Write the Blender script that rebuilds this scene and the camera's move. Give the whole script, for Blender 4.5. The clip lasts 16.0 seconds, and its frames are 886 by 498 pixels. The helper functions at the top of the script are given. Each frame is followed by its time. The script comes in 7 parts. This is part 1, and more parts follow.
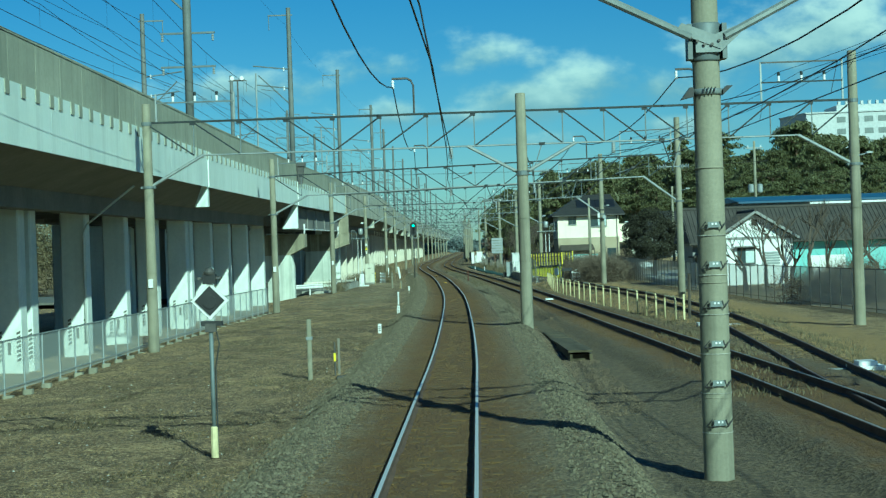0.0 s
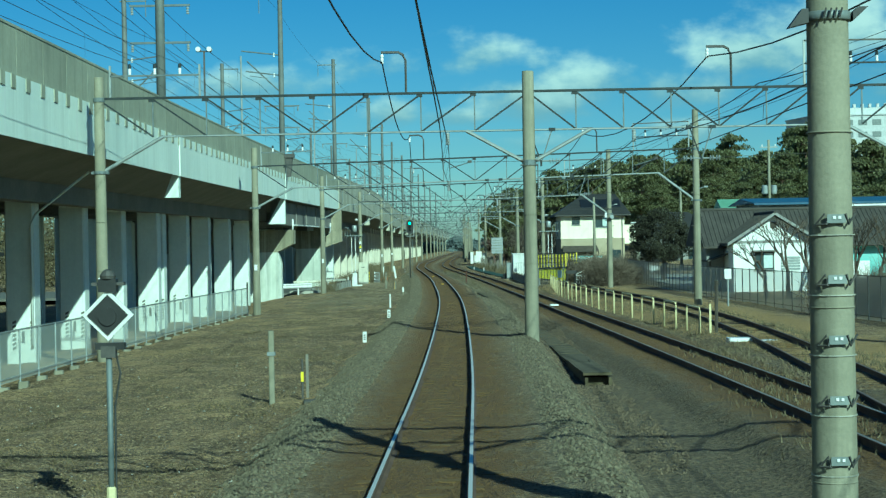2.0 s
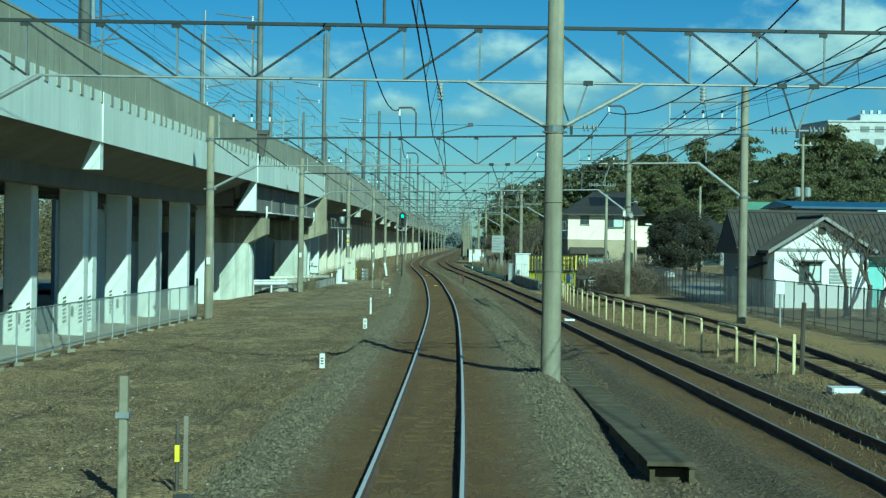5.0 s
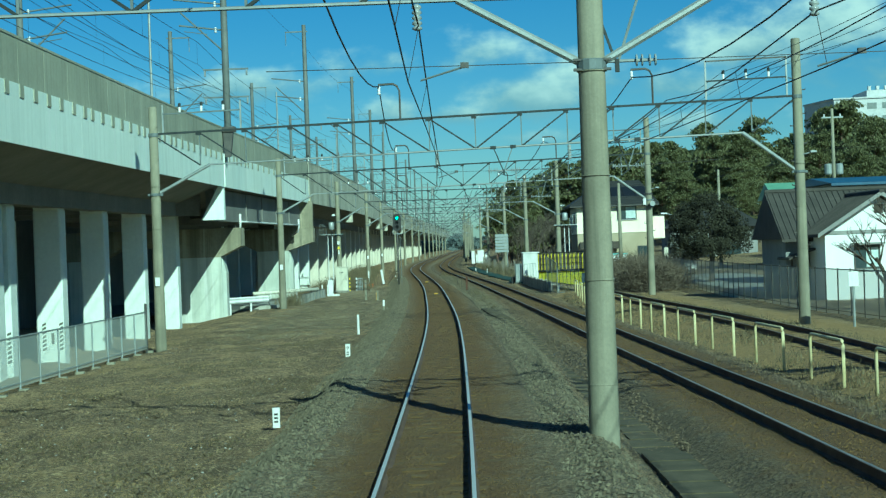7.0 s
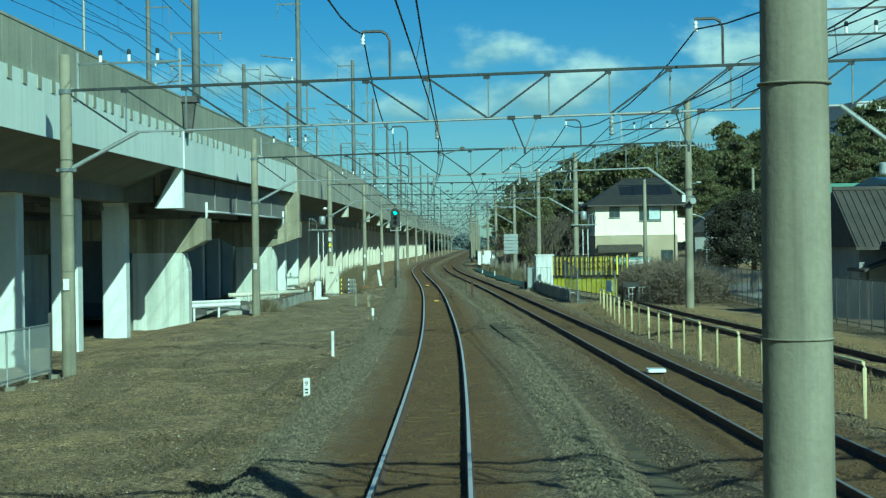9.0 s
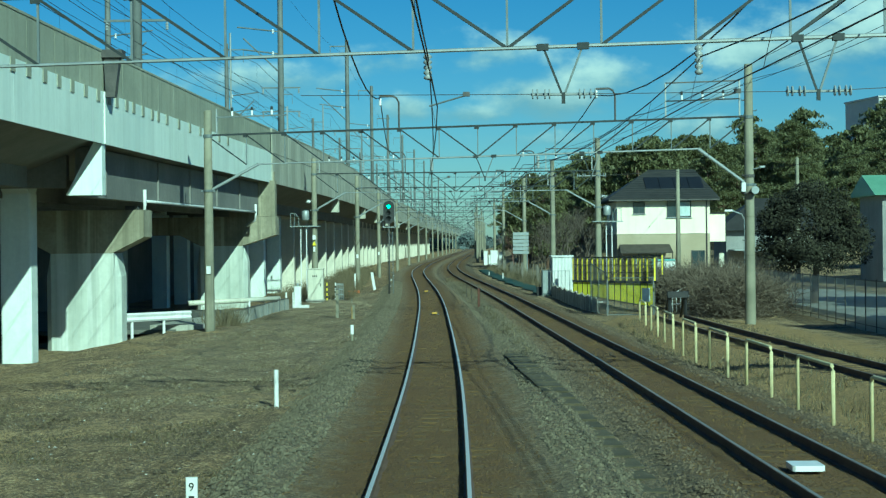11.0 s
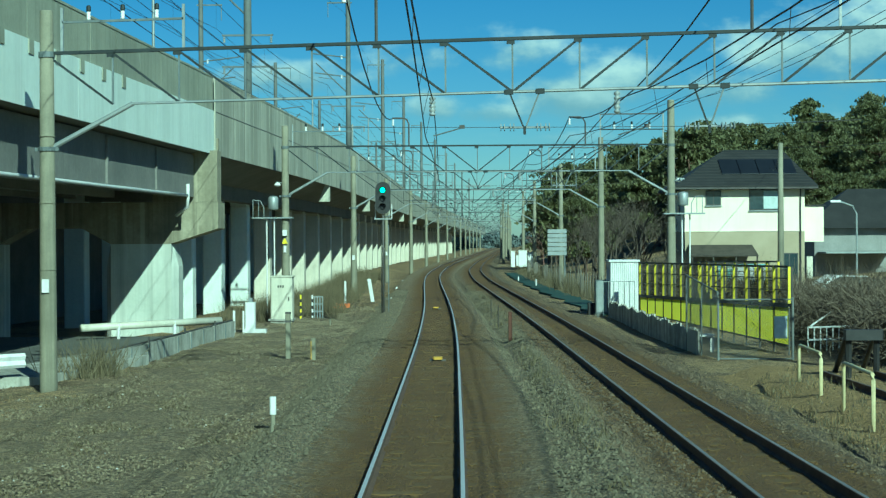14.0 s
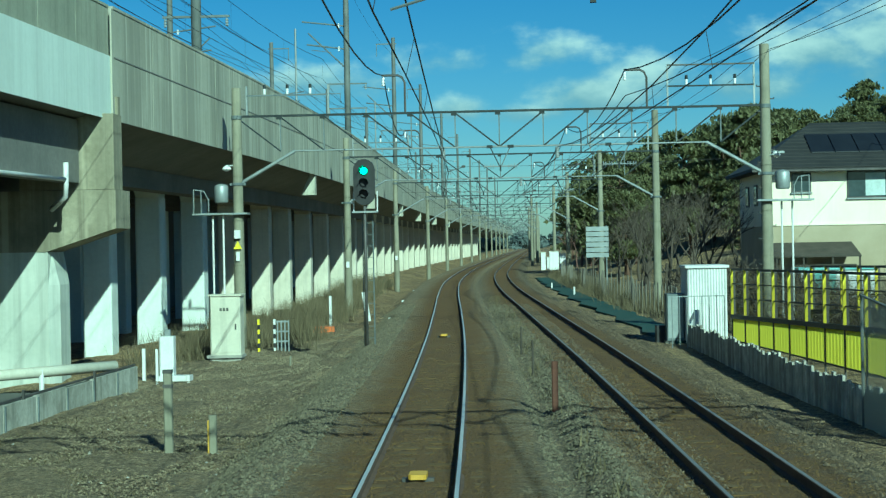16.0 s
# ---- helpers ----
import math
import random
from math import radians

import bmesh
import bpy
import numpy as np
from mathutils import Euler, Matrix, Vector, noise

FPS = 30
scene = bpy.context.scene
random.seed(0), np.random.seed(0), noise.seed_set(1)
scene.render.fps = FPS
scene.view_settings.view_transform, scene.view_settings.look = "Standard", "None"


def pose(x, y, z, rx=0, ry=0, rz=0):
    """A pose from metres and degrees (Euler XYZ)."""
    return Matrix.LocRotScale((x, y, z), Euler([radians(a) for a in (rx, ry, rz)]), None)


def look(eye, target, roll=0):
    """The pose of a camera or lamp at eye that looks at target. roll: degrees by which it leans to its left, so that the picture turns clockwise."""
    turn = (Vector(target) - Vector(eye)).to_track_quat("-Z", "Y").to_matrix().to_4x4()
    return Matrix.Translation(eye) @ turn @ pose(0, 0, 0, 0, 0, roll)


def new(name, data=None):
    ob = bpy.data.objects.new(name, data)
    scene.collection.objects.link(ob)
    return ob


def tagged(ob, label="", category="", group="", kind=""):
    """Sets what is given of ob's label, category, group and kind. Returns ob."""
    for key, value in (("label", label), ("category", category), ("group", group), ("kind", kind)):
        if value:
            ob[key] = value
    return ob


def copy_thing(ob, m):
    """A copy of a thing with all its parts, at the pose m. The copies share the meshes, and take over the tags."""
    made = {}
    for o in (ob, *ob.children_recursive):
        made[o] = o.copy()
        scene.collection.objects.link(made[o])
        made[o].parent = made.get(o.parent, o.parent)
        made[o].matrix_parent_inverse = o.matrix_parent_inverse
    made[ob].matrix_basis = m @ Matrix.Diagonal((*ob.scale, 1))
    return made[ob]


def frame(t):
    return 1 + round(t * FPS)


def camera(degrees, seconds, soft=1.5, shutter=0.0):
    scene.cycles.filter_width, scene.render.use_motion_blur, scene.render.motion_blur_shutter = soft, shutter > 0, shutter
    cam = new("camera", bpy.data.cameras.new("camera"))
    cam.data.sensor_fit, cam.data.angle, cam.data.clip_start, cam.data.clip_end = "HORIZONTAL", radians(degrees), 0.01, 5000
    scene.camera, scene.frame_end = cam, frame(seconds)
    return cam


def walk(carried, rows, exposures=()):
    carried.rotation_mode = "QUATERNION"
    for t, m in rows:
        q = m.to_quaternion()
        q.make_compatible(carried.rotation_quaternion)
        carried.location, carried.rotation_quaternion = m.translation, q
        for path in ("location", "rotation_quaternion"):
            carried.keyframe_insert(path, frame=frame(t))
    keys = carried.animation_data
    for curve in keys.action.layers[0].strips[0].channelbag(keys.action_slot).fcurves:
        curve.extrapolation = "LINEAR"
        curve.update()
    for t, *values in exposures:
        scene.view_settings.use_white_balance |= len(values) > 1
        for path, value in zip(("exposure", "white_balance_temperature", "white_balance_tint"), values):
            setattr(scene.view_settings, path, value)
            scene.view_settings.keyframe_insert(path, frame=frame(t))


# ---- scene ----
cam = camera(30.0, 16.0, soft=1.3)
EXPO, KELVIN, TINT = 0.18, 4960, -42
PATH = [
    (0.0, 0.000, 0.000, 3.190, 89.929, 1.908, 0.432),
    (0.5, 0.029, 1.675, 3.190, 89.944, 1.694, 0.448),
    (1.0, 0.059, 3.472, 3.190, 89.907, 1.415, 0.441),
    (1.5, 0.089, 5.390, 3.190, 89.883, 0.778, 0.418),
    (2.0, 0.120, 7.429, 3.190, 89.896, 1.023, 0.414),
    (2.5, 0.151, 9.587, 3.190, 89.897, 1.213, 0.405),
    (3.0, 0.182, 11.865, 3.190, 89.898, 1.254, 0.396),
    (3.5, 0.213, 14.261, 3.190, 90.073, 1.024, 0.373),
    (4.0, 0.243, 16.776, 3.190, 89.780, 0.060, 0.345),
    (6.5, 0.378, 31.103, 3.190, 89.785, -1.182, 0.395),
    (7.0, 0.400, 34.316, 3.190, 89.855, 2.070, 0.450),
    (7.5, 0.421, 37.644, 3.190, 89.808, 0.894, 0.466),
    (8.0, 0.439, 41.087, 3.190, 89.844, 0.837, 0.519),
    (8.5, 0.455, 44.644, 3.190, 89.821, 0.772, 0.569),
    (9.0, 0.468, 48.315, 3.190, 89.833, 0.798, 0.664),
    (11.5, 0.499, 68.370, 3.190, 89.784, 0.498, 0.973),
    (12.0, 0.497, 72.720, 3.190, 89.770, 0.271, 1.083),
    (12.5, 0.494, 77.183, 3.190, 89.783, 0.082, 1.250),
    (13.0, 0.488, 81.758, 3.190, 89.732, -0.275, 1.355),
    (13.5, 0.481, 86.445, 3.190, 89.678, -0.093, 1.525),
    (14.0, 0.472, 91.245, 3.190, 89.758, 0.282, 1.702),
    (14.5, 0.462, 96.158, 3.190, 89.780, 0.375, 1.936),
    (15.0, 0.451, 101.183, 3.190, 89.763, 0.700, 2.152),
    (15.5, 0.440, 106.320, 3.190, 89.772, 1.209, 2.369),
    (16.0, 0.428, 111.570, 3.190, 89.823, 1.083, 2.652),
]
walk(cam, [(t, pose(x, y, z, rx, ry, rz)) for t, x, y, z, rx, ry, rz in PATH], [(0.0, EXPO, KELVIN, TINT), (16.0, EXPO, KELVIN, TINT)])

# ---- sky and sun ----
TO_SUN = Vector((0.335, -0.80, 0.495)).normalized()
world = bpy.data.worlds.new("sky")
scene.world = world
world.use_nodes = True
wn, wl = world.node_tree.nodes, world.node_tree.links
wn.clear()
w_out = wn.new("ShaderNodeOutputWorld")
w_bg = wn.new("ShaderNodeBackground")
w_sky = wn.new("ShaderNodeTexSky")
w_sky.sky_type = "NISHITA"
w_sky.sun_disc = False
w_sky.sun_elevation = math.asin(TO_SUN.z)
w_sky.sun_rotation = math.atan2(TO_SUN.x, TO_SUN.y)
w_sky.altitude = 800
w_sky.air_density, w_sky.dust_density, w_sky.ozone_density = 1.0, 0.8, 4.8
w_bg.inputs["Strength"].default_value = 0.065
w_coord = wn.new("ShaderNodeTexCoord")


def wmath(op, a, b=None, c=None):
    n = wn.new("ShaderNodeMath")
    n.operation = op
    for i, v in enumerate((a, b, c)):
        if v is None:
            continue
        if isinstance(v, (int, float)):
            n.inputs[i].default_value = v
        else:
            wl.new(v, n.inputs[i])
    return n.outputs[0]


w_sep = wn.new("ShaderNodeSeparateXYZ")
wl.new(w_coord.outputs["Generated"], w_sep.inputs[0])
w_az = wmath("DIVIDE", w_sep.outputs["X"], wmath("MAXIMUM", w_sep.outputs["Y"], 0.05))
w_el = wmath("DIVIDE", w_sep.outputs["Z"], wmath("MAXIMUM", w_sep.outputs["Y"], 0.05))
w_vec = wn.new("ShaderNodeCombineXYZ")
wl.new(wmath("MULTIPLY", w_az, 15.0), w_vec.inputs[0])
wl.new(wmath("MULTIPLY", w_el, 24.0), w_vec.inputs[1])
w_noise = wn.new("ShaderNodeTexNoise")
w_noise.inputs["Scale"].default_value = 1.5
w_noise.inputs["Detail"].default_value = 8.0
w_noise.inputs["Roughness"].default_value = 0.55
wl.new(w_vec.outputs[0], w_noise.inputs["Vector"])
# cumulus heaps: across, up, half width, half height (tangents of the angles), and how dense
HEAPS = [(-0.128, 0.100, 0.040, 0.011, 0.9), (-0.052, 0.114, 0.034, 0.011, 0.55), (0.022, 0.116, 0.026, 0.012, 0.8), (0.052, 0.111, 0.016, 0.009, 0.55),
         (0.045, 0.087, 0.034, 0.012, 1.0), (0.088, 0.098, 0.042, 0.013, 0.9), (0.128, 0.092, 0.04, 0.012, 0.75), (0.182, 0.113, 0.036, 0.014, 0.95),
         (0.225, 0.124, 0.045, 0.020, 1.0), (0.245, 0.098, 0.06, 0.014, 0.65), (0.15, 0.068, 0.05, 0.008, 0.8), (-0.034, 0.083, 0.018, 0.008, 0.9),
         (0.0, 0.078, 0.024, 0.006, 0.8), (0.04, 0.062, 0.06, 0.006, 0.5), (-0.09, 0.080, 0.03, 0.006, 0.4), (0.33, 0.11, 0.06, 0.02, 0.9), (-0.26, 0.10, 0.06, 0.015, 0.6)]
w_sum, w_top, w_all = None, None, None
for hx, hz, hw, hh, dense in HEAPS:
    dx = wmath("DIVIDE", wmath("SUBTRACT", w_az, hx), hw * 1.25)
    dz = wmath("DIVIDE", wmath("SUBTRACT", w_el, hz), hh * 1.3)
    r2 = wmath("ADD", wmath("MULTIPLY", dx, dx), wmath("MULTIPLY", dz, dz))
    one = wmath("MULTIPLY", wmath("EXPONENT", wmath("MULTIPLY", r2, -1.0)), dense)
    high = wmath("MULTIPLY", one, dz)
    w_sum = one if w_sum is None else wmath("MAXIMUM", w_sum, one)
    w_top = high if w_top is None else wmath("ADD", w_top, high)
    w_all = one if w_all is None else wmath("ADD", w_all, one)
w_mix = wmath("ADD", wmath("MULTIPLY", w_sum, 0.60), wmath("MULTIPLY", wmath("SUBTRACT", w_noise.outputs["Fac"], 0.5), 1.1))
w_ramp = wn.new("ShaderNodeMapRange")
w_ramp.interpolation_type = "SMOOTHSTEP"
w_ramp.inputs["From Min"].default_value = 0.16
w_ramp.inputs["From Max"].default_value = 0.58
w_ramp.inputs["To Max"].default_value = 0.95
wl.new(w_mix, w_ramp.inputs["Value"])
w_front = wmath("MULTIPLY", w_ramp.outputs[0], wmath("GREATER_THAN", w_sep.outputs["Y"], 0.06))
# sunlit tops and grey undersides
w_lit = wn.new("ShaderNodeMapRange")
w_lit.interpolation_type = "SMOOTHSTEP"
w_lit.inputs["From Min"].default_value = -0.55
w_lit.inputs["From Max"].default_value = 0.75
wl.new(wmath("ADD", wmath("DIVIDE", w_top, wmath("ADD", w_all, 0.05)), wmath("MULTIPLY", wmath("SUBTRACT", w_noise.outputs["Fac"], 0.5), 2.2)), w_lit.inputs["Value"])
w_cr = wn.new("ShaderNodeMix")
w_cr.data_type = "RGBA"
wl.new(w_lit.outputs[0], w_cr.inputs["Factor"])
w_cr.inputs[6].default_value = (4.0, 5.5, 6.6, 1)
w_cr.inputs[7].default_value = (10.0, 10.6, 10.4, 1)
w_blend = wn.new("ShaderNodeMix")
w_blend.data_type = "RGBA"
wl.new(w_front, w_blend.inputs["Factor"])
w_hue = wn.new("ShaderNodeHueSaturation")
w_hue.inputs["Hue"].default_value = 0.512
w_hue.inputs["Saturation"].default_value = 1.22
wl.new(w_sky.outputs[0], w_hue.inputs["Color"])
wl.new(w_hue.outputs[0], w_blend.inputs[6])
wl.new(w_cr.outputs[2], w_blend.inputs[7])
wl.new(w_blend.outputs[2], w_bg.inputs["Color"])
wl.new(w_bg.outputs[0], w_out.inputs["Surface"])

sun_data = bpy.data.lights.new("sun", "SUN")
sun_data.energy = 5.0
sun_data.angle = radians(0.5)
sun_data.color = (1.0, 0.95, 0.86)
sun = new("sun", sun_data)
sun.matrix_world = look((0, 0, 60), Vector((0, 0, 60)) - TO_SUN)


# ---- materials ----
def surface(name, low, high, scale=1.0, rough=0.85, bump=0.3, fine=30.0, metal=0.0, streak=0.0, dark=None, amount=0.35, island=0.0, each=0.0, stretch=(1, 1, 1), wash=0.0):
    """Two colours mixed by noise at two scales, stains of a third colour, vertical streaks, grain bump."""
    m = bpy.data.materials.new(name)
    m.use_nodes = True
    n, l = m.node_tree.nodes, m.node_tree.links
    bsdf = n["Principled BSDF"]
    bsdf.inputs["Roughness"].default_value = rough
    bsdf.inputs["Metallic"].default_value = metal
    geo = n.new("ShaderNodeNewGeometry")
    mp = n.new("ShaderNodeMapping")
    mp.inputs["Scale"].default_value = stretch
    l.new(geo.outputs["Position"], mp.inputs["Vector"])

    def tex(s, detail, vec=None):
        t = n.new("ShaderNodeTexNoise")
        t.inputs["Scale"].default_value = s
        t.inputs["Detail"].default_value = detail
        t.inputs["Roughness"].default_value = 0.62
        l.new(vec or mp.outputs[0], t.inputs["Vector"])
        return t.outputs["Fac"]

    def mix(f, a, b, kind="MIX"):
        x = n.new("ShaderNodeMix")
        x.data_type = "RGBA"
        x.blend_type = kind
        for sock, v in ((x.inputs["Factor"], f), (x.inputs[6], a), (x.inputs[7], b)):
            if isinstance(v, (int, float)):
                sock.default_value = v
            elif isinstance(v, tuple):
                sock.default_value = (*v[:3], 1)
            else:
                l.new(v, sock)
        return x.outputs[2]

    def span(v, a, b, lo=0.0, hi=1.0):
        r = n.new("ShaderNodeMapRange")
        for key, x in (("From Min", a), ("From Max", b), ("To Min", lo), ("To Max", hi)):
            r.inputs[key].default_value = x
        l.new(v, r.inputs["Value"])
        return r.outputs[0]

    big = tex(scale, 6)
    small = tex(fine, 4)
    col = mix(span(big, 0.32, 0.68), low, high)
    col = mix(span(small, 0.3, 0.7, 0.0, amount), col, tuple(c * 0.45 for c in low))
    if dark:
        col = mix(span(tex(scale * 0.37, 8), 0.52, 0.72, 0.0, 0.7), col, dark)
    if streak:
        sv = n.new("ShaderNodeMapping")
        sv.inputs["Scale"].default_value = (3.0, 3.0, 0.12)
        l.new(geo.outputs["Position"], sv.inputs["Vector"])
        col = mix(span(tex(1.0, 7, sv.outputs[0]), 0.5, 0.75, 0.0, streak), col, tuple(c * 0.4 for c in low))
    if wash:
        wv = n.new("ShaderNodeMapping")
        wv.inputs["Scale"].default_value = (0.9, 0.9, 0.035)
        l.new(geo.outputs["Position"], wv.inputs["Vector"])
        col = mix(span(tex(1.0, 5, wv.outputs[0]), 0.5, 0.6, 0.0, wash), col, tuple(c * 0.6 for c in low))
        tv = n.new("ShaderNodeMapping")
        tv.inputs["Location"].default_value = (31.0, 17.0, 5.0)
        tv.inputs["Scale"].default_value = (2.4, 2.4, 0.06)
        l.new(geo.outputs["Position"], tv.inputs["Vector"])
        col = mix(span(tex(1.0, 2, tv.outputs[0]), 0.62, 0.68, 0.0, wash), col, tuple(min(0.8, c * 1.3) for c in high))
    if island:
        col = mix(span(geo.outputs["Random Per Island"], 0, 1, 0.0, island), col, tuple(c * 0.35 for c in low))
    if each:
        oi = n.new("ShaderNodeObjectInfo")
        col = mix(span(oi.outputs["Random"], 0, 1, 0.0, each), col, tuple(c * 0.5 for c in low))
    l.new(col, bsdf.inputs["Base Color"])
    if bump:
        b = n.new("ShaderNodeBump")
        b.inputs["Strength"].default_value = bump
        b.inputs["Distance"].default_value = 0.02
        l.new(small, b.inputs["Height"])
        l.new(b.outputs[0], bsdf.inputs["Normal"])
    return m


M = {}
M["white_face"] = surface("painted_concrete", (0.68, 0.75, 0.68), (0.77, 0.84, 0.77), 0.35, 0.8, 0.1, 6, streak=0.2, amount=0.1, dark=(0.58, 0.66, 0.62), wash=0.2)
M["parapet"] = surface("parapet_concrete", (0.31, 0.32, 0.245), (0.43, 0.435, 0.335), 0.4, 0.9, 0.2, 9, streak=0.5, amount=0.22, each=0.2, dark=(0.25, 0.255, 0.20))
M["beige_face"] = surface("aged_concrete", (0.40, 0.395, 0.315), (0.56, 0.55, 0.44), 0.3, 0.9, 0.2, 8, streak=0.8, dark=(0.27, 0.26, 0.20), amount=0.2, each=0.18, wash=0.6)
M["column"] = surface("column_concrete", (0.66, 0.70, 0.64), (0.78, 0.82, 0.75), 0.5, 0.85, 0.15, 7, streak=0.15, amount=0.15)
M["pier"] = surface("pier_concrete", (0.48, 0.51, 0.44), (0.66, 0.68, 0.60), 0.5, 0.85, 0.2, 8, streak=0.6, dark=(0.36, 0.37, 0.31), amount=0.2, wash=0.3)
# concrete below the deck: the shade is put into this darker colour
M["under"] = surface("shade_darkened_concrete", (0.16, 0.16, 0.145), (0.24, 0.235, 0.21), 0.5, 0.9, 0.2, 8, streak=0.2)
M["corbel"] = surface("stained_concrete", (0.27, 0.25, 0.17), (0.42, 0.39, 0.28), 0.9, 0.9, 0.25, 8, streak=0.95, dark=(0.10, 0.085, 0.055), wash=0.5)
M["pole"] = surface("spun_concrete", (0.212, 0.202, 0.146), (0.305, 0.29, 0.21), 1.2, 0.85, 0.25, 25, streak=0.8, dark=(0.155, 0.15, 0.105), amount=0.25)
M["mast"] = surface("grey_mast_steel", (0.12, 0.13, 0.122), (0.185, 0.195, 0.182), 1.2, 0.7, 0.1, 20, streak=0.4, amount=0.25)
M["kerb"] = surface("weathered_kerb", (0.30, 0.295, 0.24), (0.60, 0.59, 0.51), 1.6, 0.9, 0.3, 10, streak=0.95, amount=0.35, each=0.2, dark=(0.12, 0.11, 0.08))
M["grey_stone"] = surface("grey_gravel_stone", (0.168, 0.138, 0.082), (0.37, 0.312, 0.192), 6.0, 0.9, 0.2, 40, island=0.45)
M["pale_lot"] = surface("dusty_concrete_paving", (0.30, 0.295, 0.255), (0.44, 0.43, 0.375), 0.5, 0.92, 0.2, 9, amount=0.25, dark=(0.22, 0.21, 0.18))
M["pale_stone"] = surface("pale_chips", (0.42, 0.40, 0.34), (0.60, 0.58, 0.52), 5.0, 0.9, 0.1, 30, island=0.6)
M["steel_mid"] = surface("weathered_galvanised", (0.115, 0.132, 0.134), (0.185, 0.21, 0.21), 2.0, 0.6, 0.1, 20, metal=0.2, amount=0.2)
M["beige_column"] = surface("beige_column_concrete", (0.56, 0.53, 0.42), (0.68, 0.64, 0.52), 0.5, 0.85, 0.15, 7, streak=0.35, amount=0.15)
M["old_boards"] = surface("whitewashed_old_boards", (0.34, 0.325, 0.27), (0.84, 0.82, 0.72), 2.4, 0.95, 0.3, 9, streak=0.95, amount=0.3, each=0.75)
M["galv"] = surface("galvanised_steel", (0.255, 0.277, 0.273), (0.361, 0.387, 0.378), 2.0, 0.5, 0.1, 20, metal=0.35, amount=0.2)
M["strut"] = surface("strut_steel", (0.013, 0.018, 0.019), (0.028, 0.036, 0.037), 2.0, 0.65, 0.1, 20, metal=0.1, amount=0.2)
M["plate_steel"] = surface("grey_plate_steel", (0.17, 0.19, 0.185), (0.25, 0.275, 0.265), 2.0, 0.55, 0.1, 20, metal=0.25, amount=0.25, streak=0.4)
M["dark_steel"] = surface("weathered_steel", (0.06, 0.06, 0.055), (0.13, 0.12, 0.11), 2.0, 0.6, 0.15, 20, metal=0.3)
M["black"] = surface("black_paint", (0.012, 0.012, 0.012), (0.03, 0.03, 0.03), 3.0, 0.55, 0.05, 20)
M["wire"] = surface("wire_copper_dark", (0.02, 0.02, 0.02), (0.05, 0.045, 0.04), 3.0, 0.55, 0.0, 20, metal=0.4)
M["porcelain"] = surface("porcelain", (0.72, 0.73, 0.72), (0.82, 0.82, 0.80), 3.0, 0.25, 0.0, 20, amount=0.1)
M["grey_porcelain"] = surface("grey_porcelain", (0.22, 0.24, 0.24), (0.34, 0.36, 0.35), 3.0, 0.3, 0.0, 20, amount=0.2)
M["white"] = surface("white_paint", (0.646, 0.655, 0.627), (0.760, 0.760, 0.731), 1.5, 0.6, 0.1, 14, amount=0.2, streak=0.25)
M["yellow"] = surface("yellow_paint", (0.74, 0.62, 0.02), (0.86, 0.74, 0.04), 1.2, 0.5, 0.1, 12, amount=0.25, streak=0.35)
M["pale_yellow"] = surface("faded_yellow_paint", (0.60, 0.53, 0.27), (0.70, 0.64, 0.38), 2.0, 0.55, 0.1, 14, amount=0.35)
M["beacon"] = surface("orange_beacon", (0.50, 0.30, 0.03), (0.62, 0.40, 0.06), 2.0, 0.6, 0.1, 14, amount=0.3)
M["orange"] = surface("orange_plastic", (0.50, 0.13, 0.03), (0.62, 0.19, 0.05), 4.0, 0.6, 0.1, 20)
M["cream"] = surface("cream_cabinet", (0.55, 0.53, 0.42), (0.66, 0.64, 0.52), 0.9, 0.5, 0.06, 14, amount=0.15, streak=0.4)
M["rail_side"] = surface("rusted_rail", (0.07, 0.045, 0.03), (0.13, 0.085, 0.055), 3.0, 0.85, 0.2, 30)
M["rail_top"] = surface("polished_rail", (0.60, 0.60, 0.57), (0.70, 0.70, 0.67), 0.6, 0.5, 0.03, 6, metal=0.45, amount=0.1, stretch=(1, 0.05, 1))
M["rail_semi"] = surface("worn_rail", (0.24, 0.23, 0.20), (0.33, 0.32, 0.28), 1.0, 0.5, 0.03, 6, metal=0.5, amount=0.1)
M["rail_dull"] = surface("dull_rail", (0.16, 0.12, 0.09), (0.26, 0.20, 0.16), 1.0, 0.55, 0.05, 6, metal=0.6, amount=0.2)
M["sleeper"] = surface("dusty_sleeper", (0.108, 0.068, 0.022), (0.150, 0.098, 0.036), 1.3, 0.95, 0.3, 18, each=0.3)
M["trough"] = surface("mossy_trough_concrete", (0.056, 0.047, 0.023), (0.135, 0.113, 0.065), 2.2, 0.95, 0.25, 18, each=0.35)
M["slab"] = surface("trough_concrete", (0.102, 0.102, 0.085), (0.153, 0.151, 0.128), 1.0, 0.9, 0.2, 15, each=0.1)
M["rust_post"] = surface("rust_red_steel", (0.075, 0.032, 0.022), (0.13, 0.058, 0.036), 3.0, 0.85, 0.2, 20, amount=0.3)
M["wood"] = surface("grey_timber", (0.16, 0.145, 0.115), (0.27, 0.25, 0.20), 1.5, 0.9, 0.3, 12, each=0.35, streak=0.4)
M["darkwood"] = surface("creosoted_timber", (0.05, 0.042, 0.032), (0.10, 0.085, 0.065), 1.5, 0.9, 0.3, 12, each=0.3)
M["bark"] = surface("bark", (0.060, 0.048, 0.036), (0.12, 0.097, 0.072), 3.0, 0.95, 0.5, 18)
M["pine_bark"] = surface("pine_bark", (0.10, 0.06, 0.04), (0.17, 0.105, 0.07), 2.0, 0.95, 0.5, 14)
